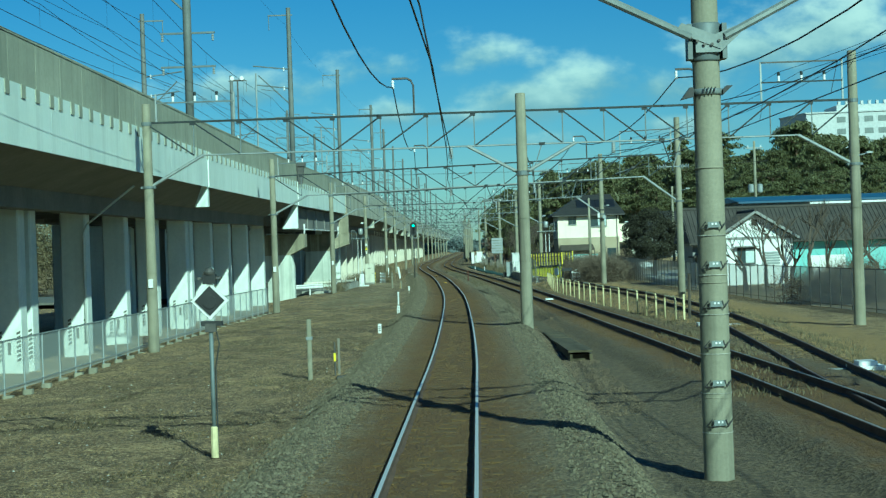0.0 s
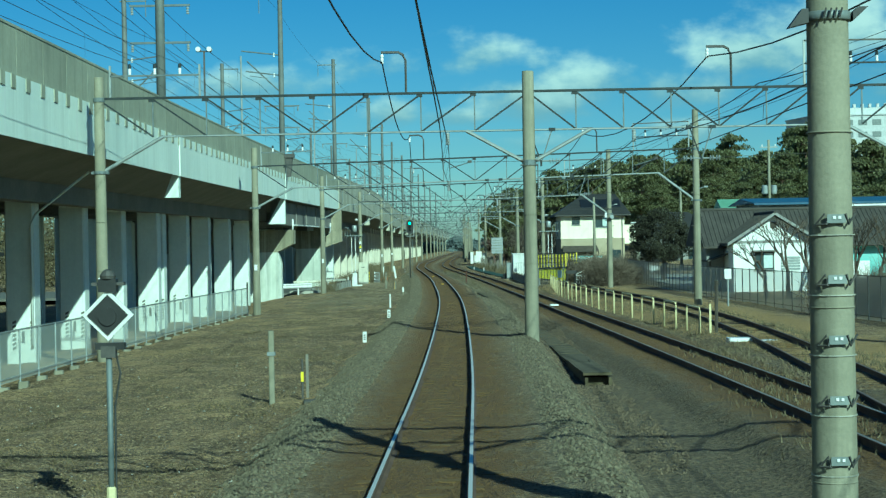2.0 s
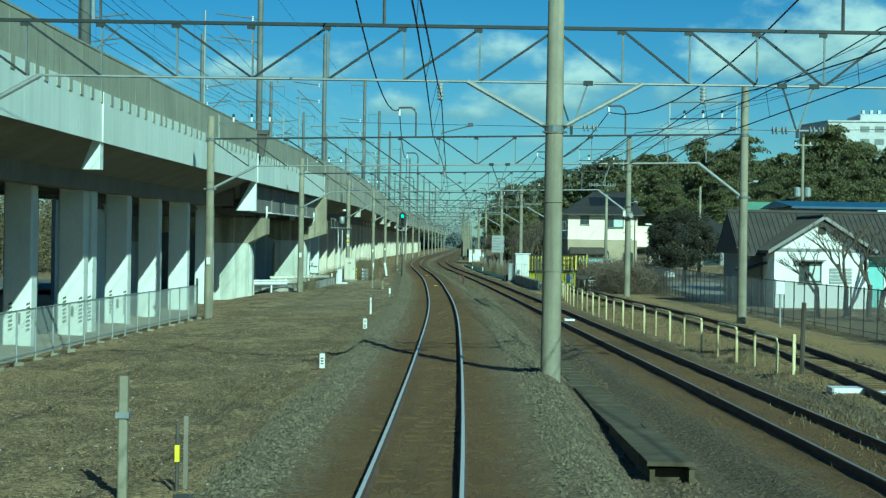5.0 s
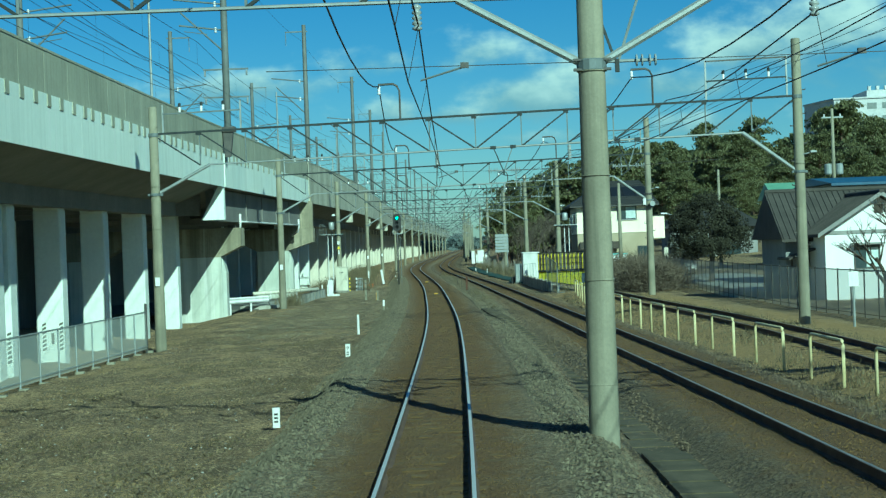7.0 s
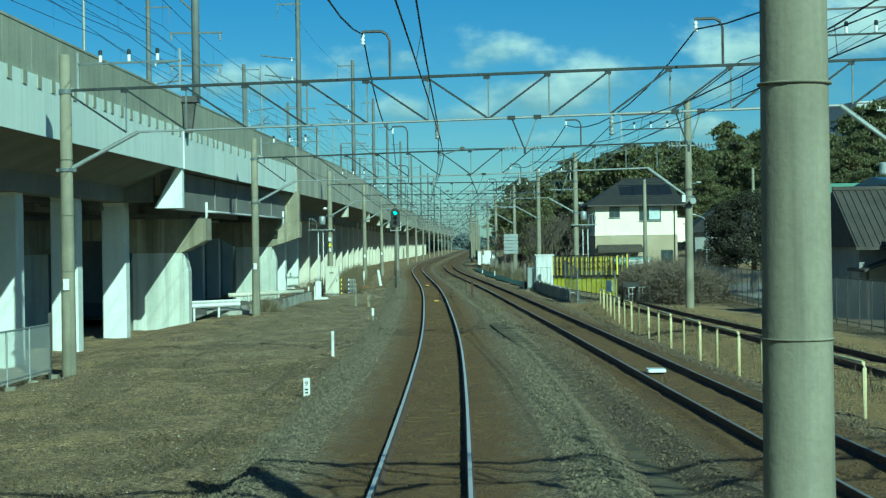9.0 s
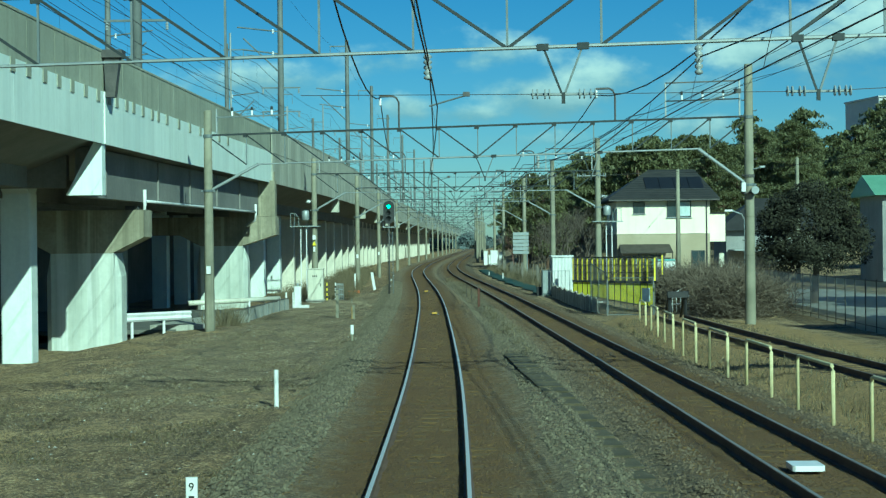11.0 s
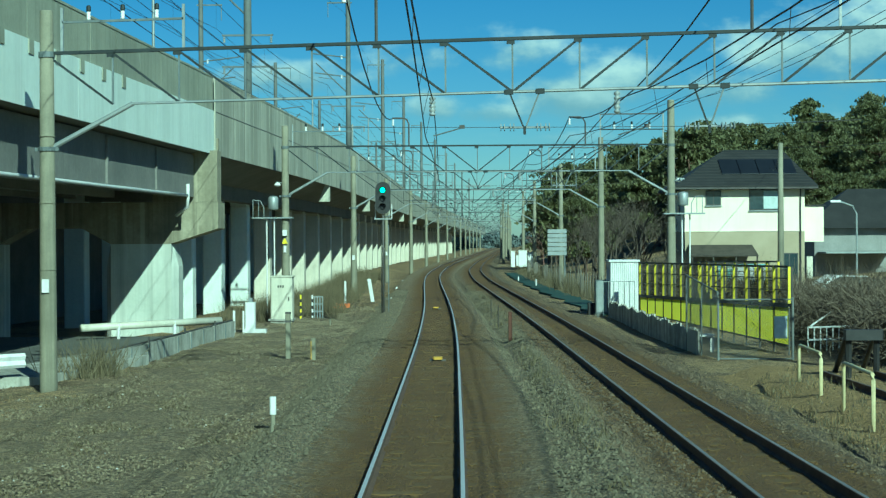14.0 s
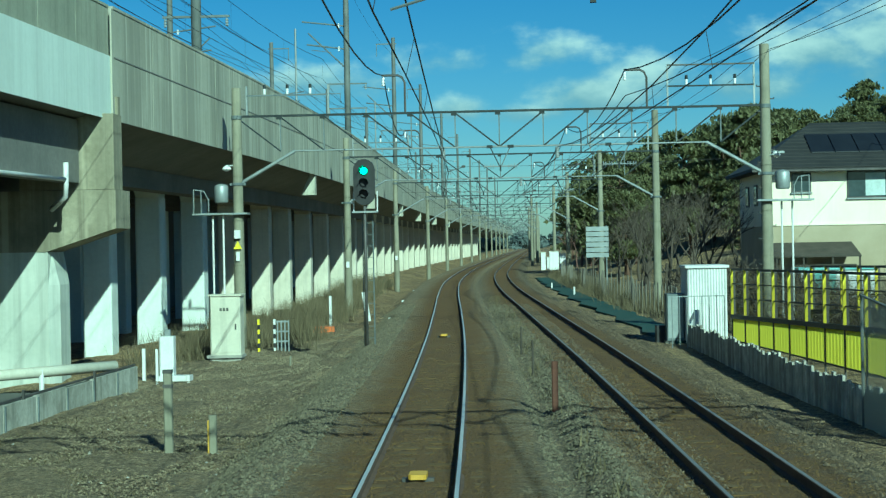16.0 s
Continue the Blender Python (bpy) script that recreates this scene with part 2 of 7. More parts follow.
M["twig"] = surface("bare_twigs", (0.125, 0.098, 0.068), (0.235, 0.19, 0.135), 2.0, 0.95, 0.2, 14, island=0.65)
M["evergreen"] = surface("dark_leaves", (0.030, 0.029, 0.016), (0.055, 0.052, 0.027), 0.9, 0.97, 0.0, 6, island=0.6)
# bluish grey tint puts the distance haze into the leaf colour
M["far_leaf"] = surface("haze_tinted_far_leaves", (0.10, 0.125, 0.125), (0.17, 0.20, 0.19), 0.1, 0.95, 0.0, 3, island=0.4)
M["red_twig"] = surface("reddish_twigs", (0.15, 0.085, 0.065), (0.24, 0.14, 0.11), 2.0, 0.95, 0.0, 14, island=0.5)
M["drygrass"] = surface("dry_grass", (0.140, 0.115, 0.061), (0.238, 0.200, 0.115), 0.4, 0.9, 0.0, 5, island=0.6)
M["straw"] = surface("pale_straw", (0.211, 0.161, 0.081), (0.347, 0.273, 0.149), 0.5, 0.9, 0.0, 5, island=0.6)
M["weed"] = surface("winter_weeds", (0.107, 0.090, 0.041), (0.213, 0.172, 0.090), 0.5, 0.9, 0.0, 5, island=0.6)
M["brown_stone"] = surface("brown_ballast_stone", (0.095, 0.071, 0.042), (0.211, 0.163, 0.099), 6.0, 0.9, 0.2, 40, island=0.75)
M["rust_stone"] = surface("rust_dusted_stone", (0.110, 0.068, 0.020), (0.165, 0.105, 0.032), 6.0, 0.95, 0.2, 40, island=0.3)
M["stone"] = surface("ballast_stone", (0.108, 0.092, 0.058), (0.240, 0.208, 0.132), 6.0, 0.9, 0.2, 40, island=0.75)
M["wall_cream"] = surface("cream_render", (0.80, 0.72, 0.54), (0.87, 0.80, 0.62), 0.6, 0.85, 0.1, 20, amount=0.08, streak=0.12)
M["wall_tan"] = surface("tan_render", (0.34, 0.29, 0.19), (0.42, 0.36, 0.25), 0.6, 0.85, 0.1, 20, amount=0.1)
M["wall_white"] = surface("white_render", (0.74, 0.75, 0.72), (0.82, 0.82, 0.80), 0.6, 0.85, 0.1, 20, amount=0.08, streak=0.2)
M["wall_teal"] = surface("teal_sheet", (0.20, 0.44, 0.42), (0.28, 0.52, 0.49), 0.6, 0.6, 0.05, 12, amount=0.1, streak=0.3)
M["wall_grey"] = surface("grey_siding", (0.22, 0.22, 0.21), (0.32, 0.32, 0.30), 0.6, 0.8, 0.1, 12, streak=0.2)
M["roof_dark"] = surface("dark_tiles", (0.021, 0.021, 0.020), (0.040, 0.039, 0.037), 0.8, 0.8, 0.3, 10, each=0.3)
M["roof_brown"] = surface("brown_tiles", (0.052, 0.047, 0.040), (0.092, 0.083, 0.070), 0.8, 0.85, 0.4, 8, each=0.25)
M["roof_blue"] = surface("blue_sheet", (0.035, 0.085, 0.15), (0.05, 0.115, 0.195), 0.6, 0.45, 0.1, 8)
M["roof_green"] = surface("green_sheet", (0.16, 0.30, 0.20), (0.22, 0.38, 0.26), 0.6, 0.5, 0.1, 8)
M["solar"] = surface("solar_panel", (0.010, 0.011, 0.014), (0.018, 0.020, 0.024), 1.0, 0.5, 0.0, 8)
M["glass"] = surface("window_glass", (0.03, 0.045, 0.05), (0.06, 0.08, 0.085), 0.7, 0.08, 0.0, 5)
M["curtain"] = surface("curtain", (0.50, 0.58, 0.56), (0.62, 0.70, 0.68), 2.0, 0.9, 0.05, 9)
M["green_sheet"] = surface("green_ground_sheet", (0.018, 0.050, 0.040), (0.034, 0.078, 0.062), 1.0, 0.9, 0.3, 9, dark=(0.05, 0.055, 0.04))
M["far_wall"] = surface("far_white_wall", (0.52, 0.54, 0.54), (0.62, 0.63, 0.62), 0.1, 0.8, 0.0, 2)
M["tyre"] = surface("tyre_rubber", (0.015, 0.015, 0.015), (0.03, 0.03, 0.03), 5.0, 0.9, 0.1, 20)
M["carpaint"] = surface("white_car_paint", (0.72, 0.74, 0.74), (0.80, 0.80, 0.80), 1.0, 0.2, 0.0, 6, amount=0.05)


def thin_sheet(name, colour, share, island=0.0):
    """Coated cloth that lets some of the light through."""
    m = surface(name, tuple(c * 0.85 for c in colour), colour, 1.5, 0.55, 0.1, 10, amount=0.3 if island else 0.15, streak=0.0 if island else 0.25, island=island, each=island * 0.6)
    n, l = m.node_tree.nodes, m.node_tree.links
    b, o = n["Principled BSDF"], n["Material Output"]
    t, x = n.new("ShaderNodeBsdfTranslucent"), n.new("ShaderNodeMixShader")
    t.inputs["Color"].default_value = (*colour, 1)
    x.inputs[0].default_value = share
    l.new(b.outputs[0], x.inputs[1])
    l.new(t.outputs[0], x.inputs[2])
    l.new(x.outputs[0], o.inputs["Surface"])
    return m


M["yellow_sheet"] = thin_sheet("yellow_sheet", (1.0, 0.95, 0.10), 0.97)
M["pine"] = thin_sheet("pine_needles", (0.205, 0.208, 0.092), 0.35, 0.3)


def plain_glow(name, colour, strength):
    m = bpy.data.materials.new(name)
    m.use_nodes = True
    b = m.node_tree.nodes["Principled BSDF"]
    b.inputs["Base Color"].default_value = (*colour, 1)
    b.inputs["Emission Color"].default_value = (*colour, 1)
    b.inputs["Emission Strength"].default_value = strength
    return m


M["green_lamp"] = plain_glow("green_lamp", (0.05, 1.0, 0.50), 4.0)


def mesh_screen(name, colour, wire):
    """A net: thin strands with holes between them."""
    m = bpy.data.materials.new(name)
    m.use_nodes = True
    n, l = m.node_tree.nodes, m.node_tree.links
    b = n["Principled BSDF"]
    b.inputs["Base Color"].default_value = (*colour, 1)
    b.inputs["Roughness"].default_value = 0.5
    b.inputs["Alpha"].default_value = wire
    return m


M["net"] = mesh_screen("wire_net", (0.56, 0.60, 0.55), 0.46)
M["net_dark"] = mesh_screen("dark_net", (0.05, 0.045, 0.03), 0.5)
M["net_dense"] = mesh_screen("dense_net", (0.70, 0.73, 0.66), 0.46)


# ---- mesh tools ----
class Soup:
    """Faces gathered for one mesh."""

    def __init__(self):
        self.v, self.f, self.k = [], [], []

    def add(self, verts, faces, slot=0):
        o = len(self.v)
        self.v.extend(tuple(p) for p in verts)
        self.f.extend(tuple(i + o for i in f) for f in faces)
        self.k.extend([slot] * len(faces))
        return self

    def box(self, x0, x1, y0, y1, z0, z1, slot=0, bevel=0.0):
        if bevel:
            c = min(bevel, (x1 - x0) / 3, (y1 - y0) / 3)
            ring = [(x0 + c, y0), (x1 - c, y0), (x1, y0 + c), (x1, y1 - c), (x1 - c, y1), (x0 + c, y1), (x0, y1 - c), (x0, y0 + c)]
            return self.prism([(x, y) for x, y in ring], z0, z1, slot)
        v = [(x, y, z) for z in (z0, z1) for x, y in ((x0, y0), (x1, y0), (x1, y1), (x0, y1))]
        return self.add(v, [(3, 2, 1, 0), (4, 5, 6, 7), (0, 1, 5, 4), (1, 2, 6, 5), (2, 3, 7, 6), (3, 0, 4, 7)], slot)

    def prism(self, ring, z0, z1, slot=0):
        n = len(ring)
        v = [(x, y, z0) for x, y in ring] + [(x, y, z1) for x, y in ring]
        f = [tuple(range(n - 1, -1, -1)), tuple(range(n, 2 * n))] + [(i, (i + 1) % n, n + (i + 1) % n, n + i) for i in range(n)]
        return self.add(v, f, slot)

    def slabxz(self, ring, y0, y1, slot=0):
        """A polygon in x and z, drawn out along y (ring turns anticlockwise seen from -y)."""
        n = len(ring)
        v = [(x, y0, z) for x, z in ring] + [(x, y1, z) for x, z in ring]
        f = [tuple(range(n)), tuple(range(2 * n - 1, n - 1, -1))] + [((i + 1) % n, i, n + i, n + (i + 1) % n) for i in range(n)]
        return self.add(v, f, slot)

    def tube(self, pts, r, sides=6, slot=0, r1=None):
        pts = [Vector(p) for p in pts]
        n, v = len(pts), []
        for i, p in enumerate(pts):
            d = (pts[min(i + 1, n - 1)] - pts[max(i - 1, 0)]).normalized()
            a = d.cross(Vector((0, 0, 1)) if abs(d.z) < 0.9 else Vector((0, 1, 0))).normalized()
            b = a.cross(d)
            rr = r if r1 is None else r + (r1 - r) * i / max(n - 1, 1)
            v += [p + (a * math.cos(t) + b * math.sin(t)) * rr for t in (2 * math.pi * (k + 0.5) / sides for k in range(sides))]
        f = [(i * sides + k, i * sides + (k + 1) % sides, (i + 1) * sides + (k + 1) % sides, (i + 1) * sides + k) for i in range(n - 1) for k in range(sides)]
        f += [tuple(range(sides - 1, -1, -1)), tuple(range((n - 1) * sides, n * sides))]
        return self.add(v, f, slot)

    def lathe(self, prof, x=0.0, y=0.0, sides=12, slot=0):
        """A turned body: prof is (radius, z) from below."""
        v = [(x + r * math.cos(2 * math.pi * k / sides), y + r * math.sin(2 * math.pi * k / sides), z) for r, z in prof for k in range(sides)]
        n = len(prof)
        f = [(i * sides + k, i * sides + (k + 1) % sides, (i + 1) * sides + (k + 1) % sides, (i + 1) * sides + k) for i in range(n - 1) for k in range(sides)]
        f += [tuple(range(sides - 1, -1, -1)), tuple(range((n - 1) * sides, n * sides))]
        return self.add(v, f, slot)

    def mesh(self, name, mats, smooth=False):
        me = bpy.data.meshes.new(name)
        me.from_pydata(self.v, [], self.f)
        for m in mats if isinstance(mats, (list, tuple)) else [mats]:
            me.materials.append(m)
        me.polygons.foreach_set("material_index", self.k)
        if smooth:
            me.polygons.foreach_set("use_smooth", [True] * len(self.f))
        me.update()
        return me


def thing(name, label, category, at=(0, 0, 0), turn=0.0, group="", kind=""):
    ob = new(name)
    ob.empty_display_size = 0.2
    ob.matrix_world = pose(*at, 0, 0, turn)
    return tagged(ob, label, category, group, kind)


def part(name, soup, mats, parent, label="", smooth=False, at=None, kind=""):
    ob = new(name, soup.mesh(name, mats, smooth) if isinstance(soup, Soup) else soup)
    ob.parent = parent
    if at is not None:
        ob.location = at
    return tagged(ob, label, "", "", kind)


def solo(name, soup, mats, label, category, at=(0, 0, 0), turn=0.0, group="", kind="", smooth=False):
    ob = new(name, soup.mesh(name, mats, smooth))
    ob.matrix_world = pose(*at, 0, 0, turn)
    return tagged(ob, label, category, group, kind)


def along(table):
    """A smooth curve through (y, x) pairs."""
    ys = np.array([a for a, _ in table], float)
    xs = np.array([b for _, b in table], float)
    sl = np.gradient(xs, ys)

    def f(y):
        y = np.asarray(y, float)
        i = np.clip(np.searchsorted(ys, y) - 1, 0, len(ys) - 2)
        h = ys[i + 1] - ys[i]
        t = (y - ys[i]) / h
        tc = np.clip(t, 0, 1)
        out = xs[i] * (2 * tc**3 - 3 * tc**2 + 1) + xs[i + 1] * (3 * tc**2 - 2 * tc**3) + h * (sl[i] * (tc**3 - 2 * tc**2 + tc) + sl[i + 1] * (tc**3 - tc**2))
        return out + np.where(t > 1, (t - 1) * h * sl[-1], 0) + np.where(t < 0, t * h * sl[0], 0)

    return f


# ---- plan: lines of the two tracks, the siding and the edge of the viaduct ----
own = along([(-60, -1.5), (-20, -0.95), (0, -0.68), (18, -0.43), (30, -0.27), (40, -0.14), (56, -0.05), (68, -0.04), (80, -0.06), (95, -0.18), (112, -0.48),
             (120, -0.66), (140, -1.15), (160, -1.80), (180, -2.6), (204, -3.6), (231, -4.5), (260, -4.95), (300, -5.05), (340, -4.75), (376, -4.35), (412, -3.9), (480, -3.0), (560, -1.9), (700, 0.0), (900, 2.6)])
second = along([(-60, 8.4), (0, 7.0), (40, 6.2), (60, 5.6), (79, 4.95), (98, 4.35), (119, 3.6), (150, 2.45), (180, 1.15), (212, -0.2), (250, -1.15), (300, -1.25), (340, -0.95), (376, -0.55), (412, -0.1), (480, 0.8), (560, 1.9), (700, 3.8), (900, 6.4)])
siding = along([(14, 6.95), (24, 7.25), (34, 7.85), (46, 8.75), (59, 9.6), (77, 10.1), (94, 9.75), (110, 8.9), (128, 8.2)])
edge = along([(-80, -11.5), (60, -11.35), (78, -11.35), (100, -11.2), (122, -10.9), (154, -10.15), (175, -9.5), (200, -9.1), (245, -9.45), (300, -9.95), (340, -9.65), (376, -9.2), (412, -8.7), (480, -7.7), (560, -6.6), (700, -4.7), (900, -2.1)])
RAIL = 0.40


def deck_z(y):
    return 6.05 + 0.0035 * min(max(y, 0.0), 155.0)


# ---- ground ----
def ground_z(x, y):
    x, y = np.asarray(x, float), np.asarray(y, float)
    base = np.where(x < own(y), -0.20 - 0.4 * np.clip((own(y) - x - 10.8) / 2.0, 0, 1), -0.06) + 0.05 * np.sin(x * 0.7 + y * 0.11) * np.sin(y * 0.23 + x * 0.3)
    base = base + 0.55 * np.clip((y - 205) / 40.0, 0, 1) * np.clip((own(y) - x - 3.6) / 1.8, 0, 1)
    base = base + np.clip((x - 9.0) / 32.0, 0, 1) * np.clip((y - 165) / 160, 0, 1) * 7.5
    z = base
    for line, crown, half in ((own, 0.255, 1.55), (second, 0.255, 1.55)):
        d = np.abs(x - line(y))
        z = np.maximum(z, crown - np.maximum(d - half, 0) / 2.0)
    side = x - own(y)
    z = z + 0.40 * np.exp(-((side + 2.25) / 0.5) ** 2) + 0.42 * np.exp(-((side - 2.25) / 0.5) ** 2) * np.clip((150 - y) / 40, 0, 1)
    on = (y > 20) & (y < 131)
    ds = np.abs(x - siding(y))
    z = np.where(on, np.maximum(z, 0.20 - np.maximum(ds - 1.3, 0) / 3.0), z)
    mid = (x > own(y)) & (x < second(y))
    return np.where(mid, np.maximum(z, 0.02), z)


def build_ground():
    u = np.concatenate([[-900, -400, -200, -120, -80, -55, -40, -30, -24, -20, -17], np.arange(-15, -4, 0.5), np.arange(-4, 8, 0.16), np.arange(8, 20, 0.5), [21, 23, 26, 30, 36, 45, 60, 90, 150, 300, 900]])
    v = np.concatenate([[-400, -150, -60, -30, -10], np.arange(0, 200, 0.7), np.arange(200, 330, 2.0), np.arange(330, 620, 10.0), [650, 720, 850, 1100, 1600, 3000]])
    U, V = np.meshgrid(u, v)
    X = U + own(np.clip(V, -60, 500)) * np.clip(1.4 - np.abs(U) / 30, 0, 1)
    Z = ground_z(X, V)
    near = (np.abs(U) < 16) & (V > 0) & (V < 220)
    rng = np.random.default_rng(3)
    Z = Z + np.where(near, rng.normal(0, 0.012, Z.shape), 0)
    rough_left = near & (X < own(V) - 3.0)
    lumps = 0.05 * np.sin(X * 2.1 + 1.3 * np.sin(V * 0.7)) * np.sin(V * 1.1 + 1.7 * np.sin(X * 0.9)) + rng.normal(0, 0.028, Z.shape)
    Z = Z + np.where(rough_left, lumps, 0)
    nu, nv = len(u), len(v)
    verts = np.stack([X, V, Z], -1).reshape(-1, 3)
    i = np.arange((nv - 1) * nu).reshape(nv - 1, nu)[:, :-1].ravel()
    faces = np.stack([i, i + 1, i + nu + 1, i + nu], 1)
    me = bpy.data.meshes.new("ground")
    me.from_pydata(verts.tolist(), [], faces.tolist())
    d1, d2 = np.abs(X - own(V)), np.abs(X - second(V))
    ds = np.where((V > 20) & (V < 131), np.abs(X - siding(V)), 50)
    rust = np.clip(1.85 - np.abs(np.minimum(d1, d2) / 0.95), 0, 1)
    mid = (X > own(V)) & (X < second(V))
    stones = np.clip(np.minimum(np.minimum(d1, d2), np.where(mid, 1.6, 50)) * -0.9 + 2.75, 0, 1)
    gravel = 0.8 * np.clip((V - 88) / 22, 0, 1) * (X < own(V) - 1.5) * np.clip((X - own(V) + 9.5) / 2.0, 0, 1) * np.clip((185 - V) / 20, 0, 1)
    stones = np.maximum(stones, gravel)
    yellow = np.clip((4.6 - np.abs(ds - 0.5)) / 2.2, 0, 1) * (X > second(V) + 1.9) * (V < 131)
    att = me.color_attributes.new("soil", "FLOAT_COLOR", "POINT")
    data = np.stack([rust, stones, yellow, np.clip((X - own(V) - 1.0) / 0.8, 0, 1) * (0.2 + 0.8 * np.clip((X - own(V) - 2.7) / 0.5, 0, 1))], -1).reshape(-1).astype(np.float32)
    att.data.foreach_set("color", data)
    me.polygons.foreach_set("use_smooth", [True] * len(faces))
    m = bpy.data.materials.new("ballast_and_earth")
    m.use_nodes = True
    n, l = m.node_tree.nodes, m.node_tree.links
    b = n["Principled BSDF"]
    b.inputs["Roughness"].default_value = 0.95
    a = n.new("ShaderNodeVertexColor")
    a.layer_name = "soil"
    sep = n.new("ShaderNodeSeparateColor")
    l.new(a.outputs[0], sep.inputs[0])
    geo = n.new("ShaderNodeNewGeometry")

    def tex(s, detail=6, rough=0.65):
        t = n.new("ShaderNodeTexNoise")
        t.inputs["Scale"].default_value, t.inputs["Detail"].default_value, t.inputs["Roughness"].default_value = s, detail, rough
        l.new(geo.outputs["Position"], t.inputs["Vector"])
        return t.outputs["Fac"]

    def span(v, lo, hi, o0=0.0, o1=1.0):
        r = n.new("ShaderNodeMapRange")
        for key, x in (("From Min", lo), ("From Max", hi), ("To Min", o0), ("To Max", o1)):
            r.inputs[key].default_value = x
        l.new(v, r.inputs["Value"])
        return r.outputs[0]

    def mix(f, p, q):
        x = n.new("ShaderNodeMix")
        x.data_type = "RGBA"
        for sock, v in ((x.inputs["Factor"], f), (x.inputs[6], p), (x.inputs[7], q)):
            if isinstance(v, tuple):
                sock.default_value = (*v, 1)
            else:
                l.new(v, sock)
        return x.outputs[2]

    def add(p, q):
        x = n.new("ShaderNodeMath")
        x.operation = "ADD"
        l.new(p, x.inputs[0])
        l.new(q, x.inputs[1])
        return x.outputs[0]

    big, mid_t, small = tex(0.28, 9, 0.7), tex(1.6, 9, 0.72), tex(8.0, 7, 0.85)
    vor = n.new("ShaderNodeTexVoronoi")
    vor.inputs["Scale"].default_value = 17.0
    l.new(geo.outputs["Position"], vor.inputs["Vector"])
    earth = mix(span(mid_t, 0.40, 0.60), (0.172, 0.116, 0.050), (0.430, 0.301, 0.142))
    earth = mix(span(big, 0.47, 0.60, 0.0, 0.8), earth, (0.516, 0.370, 0.176))
    earth = mix(span(tex(0.55, 9, 0.75), 0.50, 0.60, 0.0, 0.85), earth, (0.125, 0.089, 0.043))
    earth = mix(span(tex(0.16, 5, 0.6), 0.50, 0.58, 0.0, 0.55), earth, (0.499, 0.357, 0.150))
    earth = mix(span(tex(0.21, 6, 0.65), 0.36, 0.46, 0.65, 0.0), earth, (0.112, 0.083, 0.040))
    earth = mix(span(tex(3.2, 8, 0.8), 0.50, 0.58, 0.0, 0.7), earth, (0.073, 0.055, 0.029))
    # mats of pale straw, drawn out along the line
    straw_map = n.new("ShaderNodeMapping")
    straw_map.inputs["Scale"].default_value = (2.6, 0.9, 1.0)
    straw_map.inputs["Rotation"].default_value = (0, 0, 0.5)
    l.new(geo.outputs["Position"], straw_map.inputs["Vector"])
    straw = n.new("ShaderNodeTexNoise")
    straw.inputs["Scale"].default_value, straw.inputs["Detail"].default_value, straw.inputs["Roughness"].default_value = 1.4, 9, 0.8
    l.new(straw_map.outputs[0], straw.inputs["Vector"])
    earth = mix(span(straw.outputs["Fac"], 0.54, 0.64, 0.0, 0.8), earth, (0.568, 0.430, 0.215))
    earth = mix(span(small, 0.50, 0.62), earth, (0.072, 0.048, 0.023))
    stone_s = n.new("ShaderNodeSeparateColor")
    l.new(vor.outputs["Color"], stone_s.inputs[0])
    # gravel and crumbs in the earth, each grain with its own shade
    grain = n.new("ShaderNodeTexVoronoi")
    grain.inputs["Scale"].default_value = 24.0
    l.new(geo.outputs["Position"], grain.inputs["Vector"])
    grain_s = n.new("ShaderNodeSeparateColor")
    l.new(grain.outputs["Color"], grain_s.inputs[0])
    earth = mix(span(grain_s.outputs[0], 0.0, 0.45, 0.75, 0.0), earth, (0.063, 0.045, 0.023))
    earth = mix(span(grain_s.outputs[1], 0.72, 1.0, 0.0, 0.75), earth, (0.619, 0.482, 0.271))
    stone = mix(stone_s.outputs[0], (0.132, 0.102, 0.056), (0.385, 0.305, 0.176))
    stone = mix(a.outputs["Alpha"], stone, mix(stone_s.outputs[0], (0.080, 0.062, 0.034), (0.24, 0.185, 0.102)))
    stone = mix(span(small, 0.45, 0.7), stone, (0.075, 0.058, 0.034))
    rusty = mix(span(mid_t, 0.3, 0.7), (0.124, 0.069, 0.020), (0.184, 0.108, 0.033))
    rusty = mix(span(small, 0.50, 0.74), rusty, (0.050, 0.034, 0.011))
    rusty = mix(span(tex(0.7, 6, 0.7), 0.5, 0.65, 0.0, 0.5), rusty, (0.19, 0.128, 0.045))
    yellow_c = mix(span(small, 0.35, 0.62), (0.184, 0.126, 0.048), (0.443, 0.303, 0.121))
    wob = span(mid_t, 0.3, 0.7, -0.42, 0.42)
    col = mix(span(add(sep.outputs[2], wob), 0.35, 0.65), earth, yellow_c)
    col = mix(span(add(sep.outputs[1], wob), 0.3, 0.75), col, stone)
    col = mix(span(add(sep.outputs[0], span(mid_t, 0.3, 0.7, -0.38, 0.38)), 0.1, 0.8), col, rusty)
    l.new(col, b.inputs["Base Color"])
    bp = n.new("ShaderNodeBump")
    bp.inputs["Strength"].default_value, bp.inputs["Distance"].default_value = 1.0, 0.07
    l.new(add(small, vor.outputs["Distance"]), bp.inputs["Height"])
    l.new(bp.outputs[0], b.inputs["Normal"])
    me.materials.append(m)
    return tagged(new("ground", me), "trackside earth, dry grass and grey ballast with rust-brown track beds", "ground", kind="structure")


build_ground()


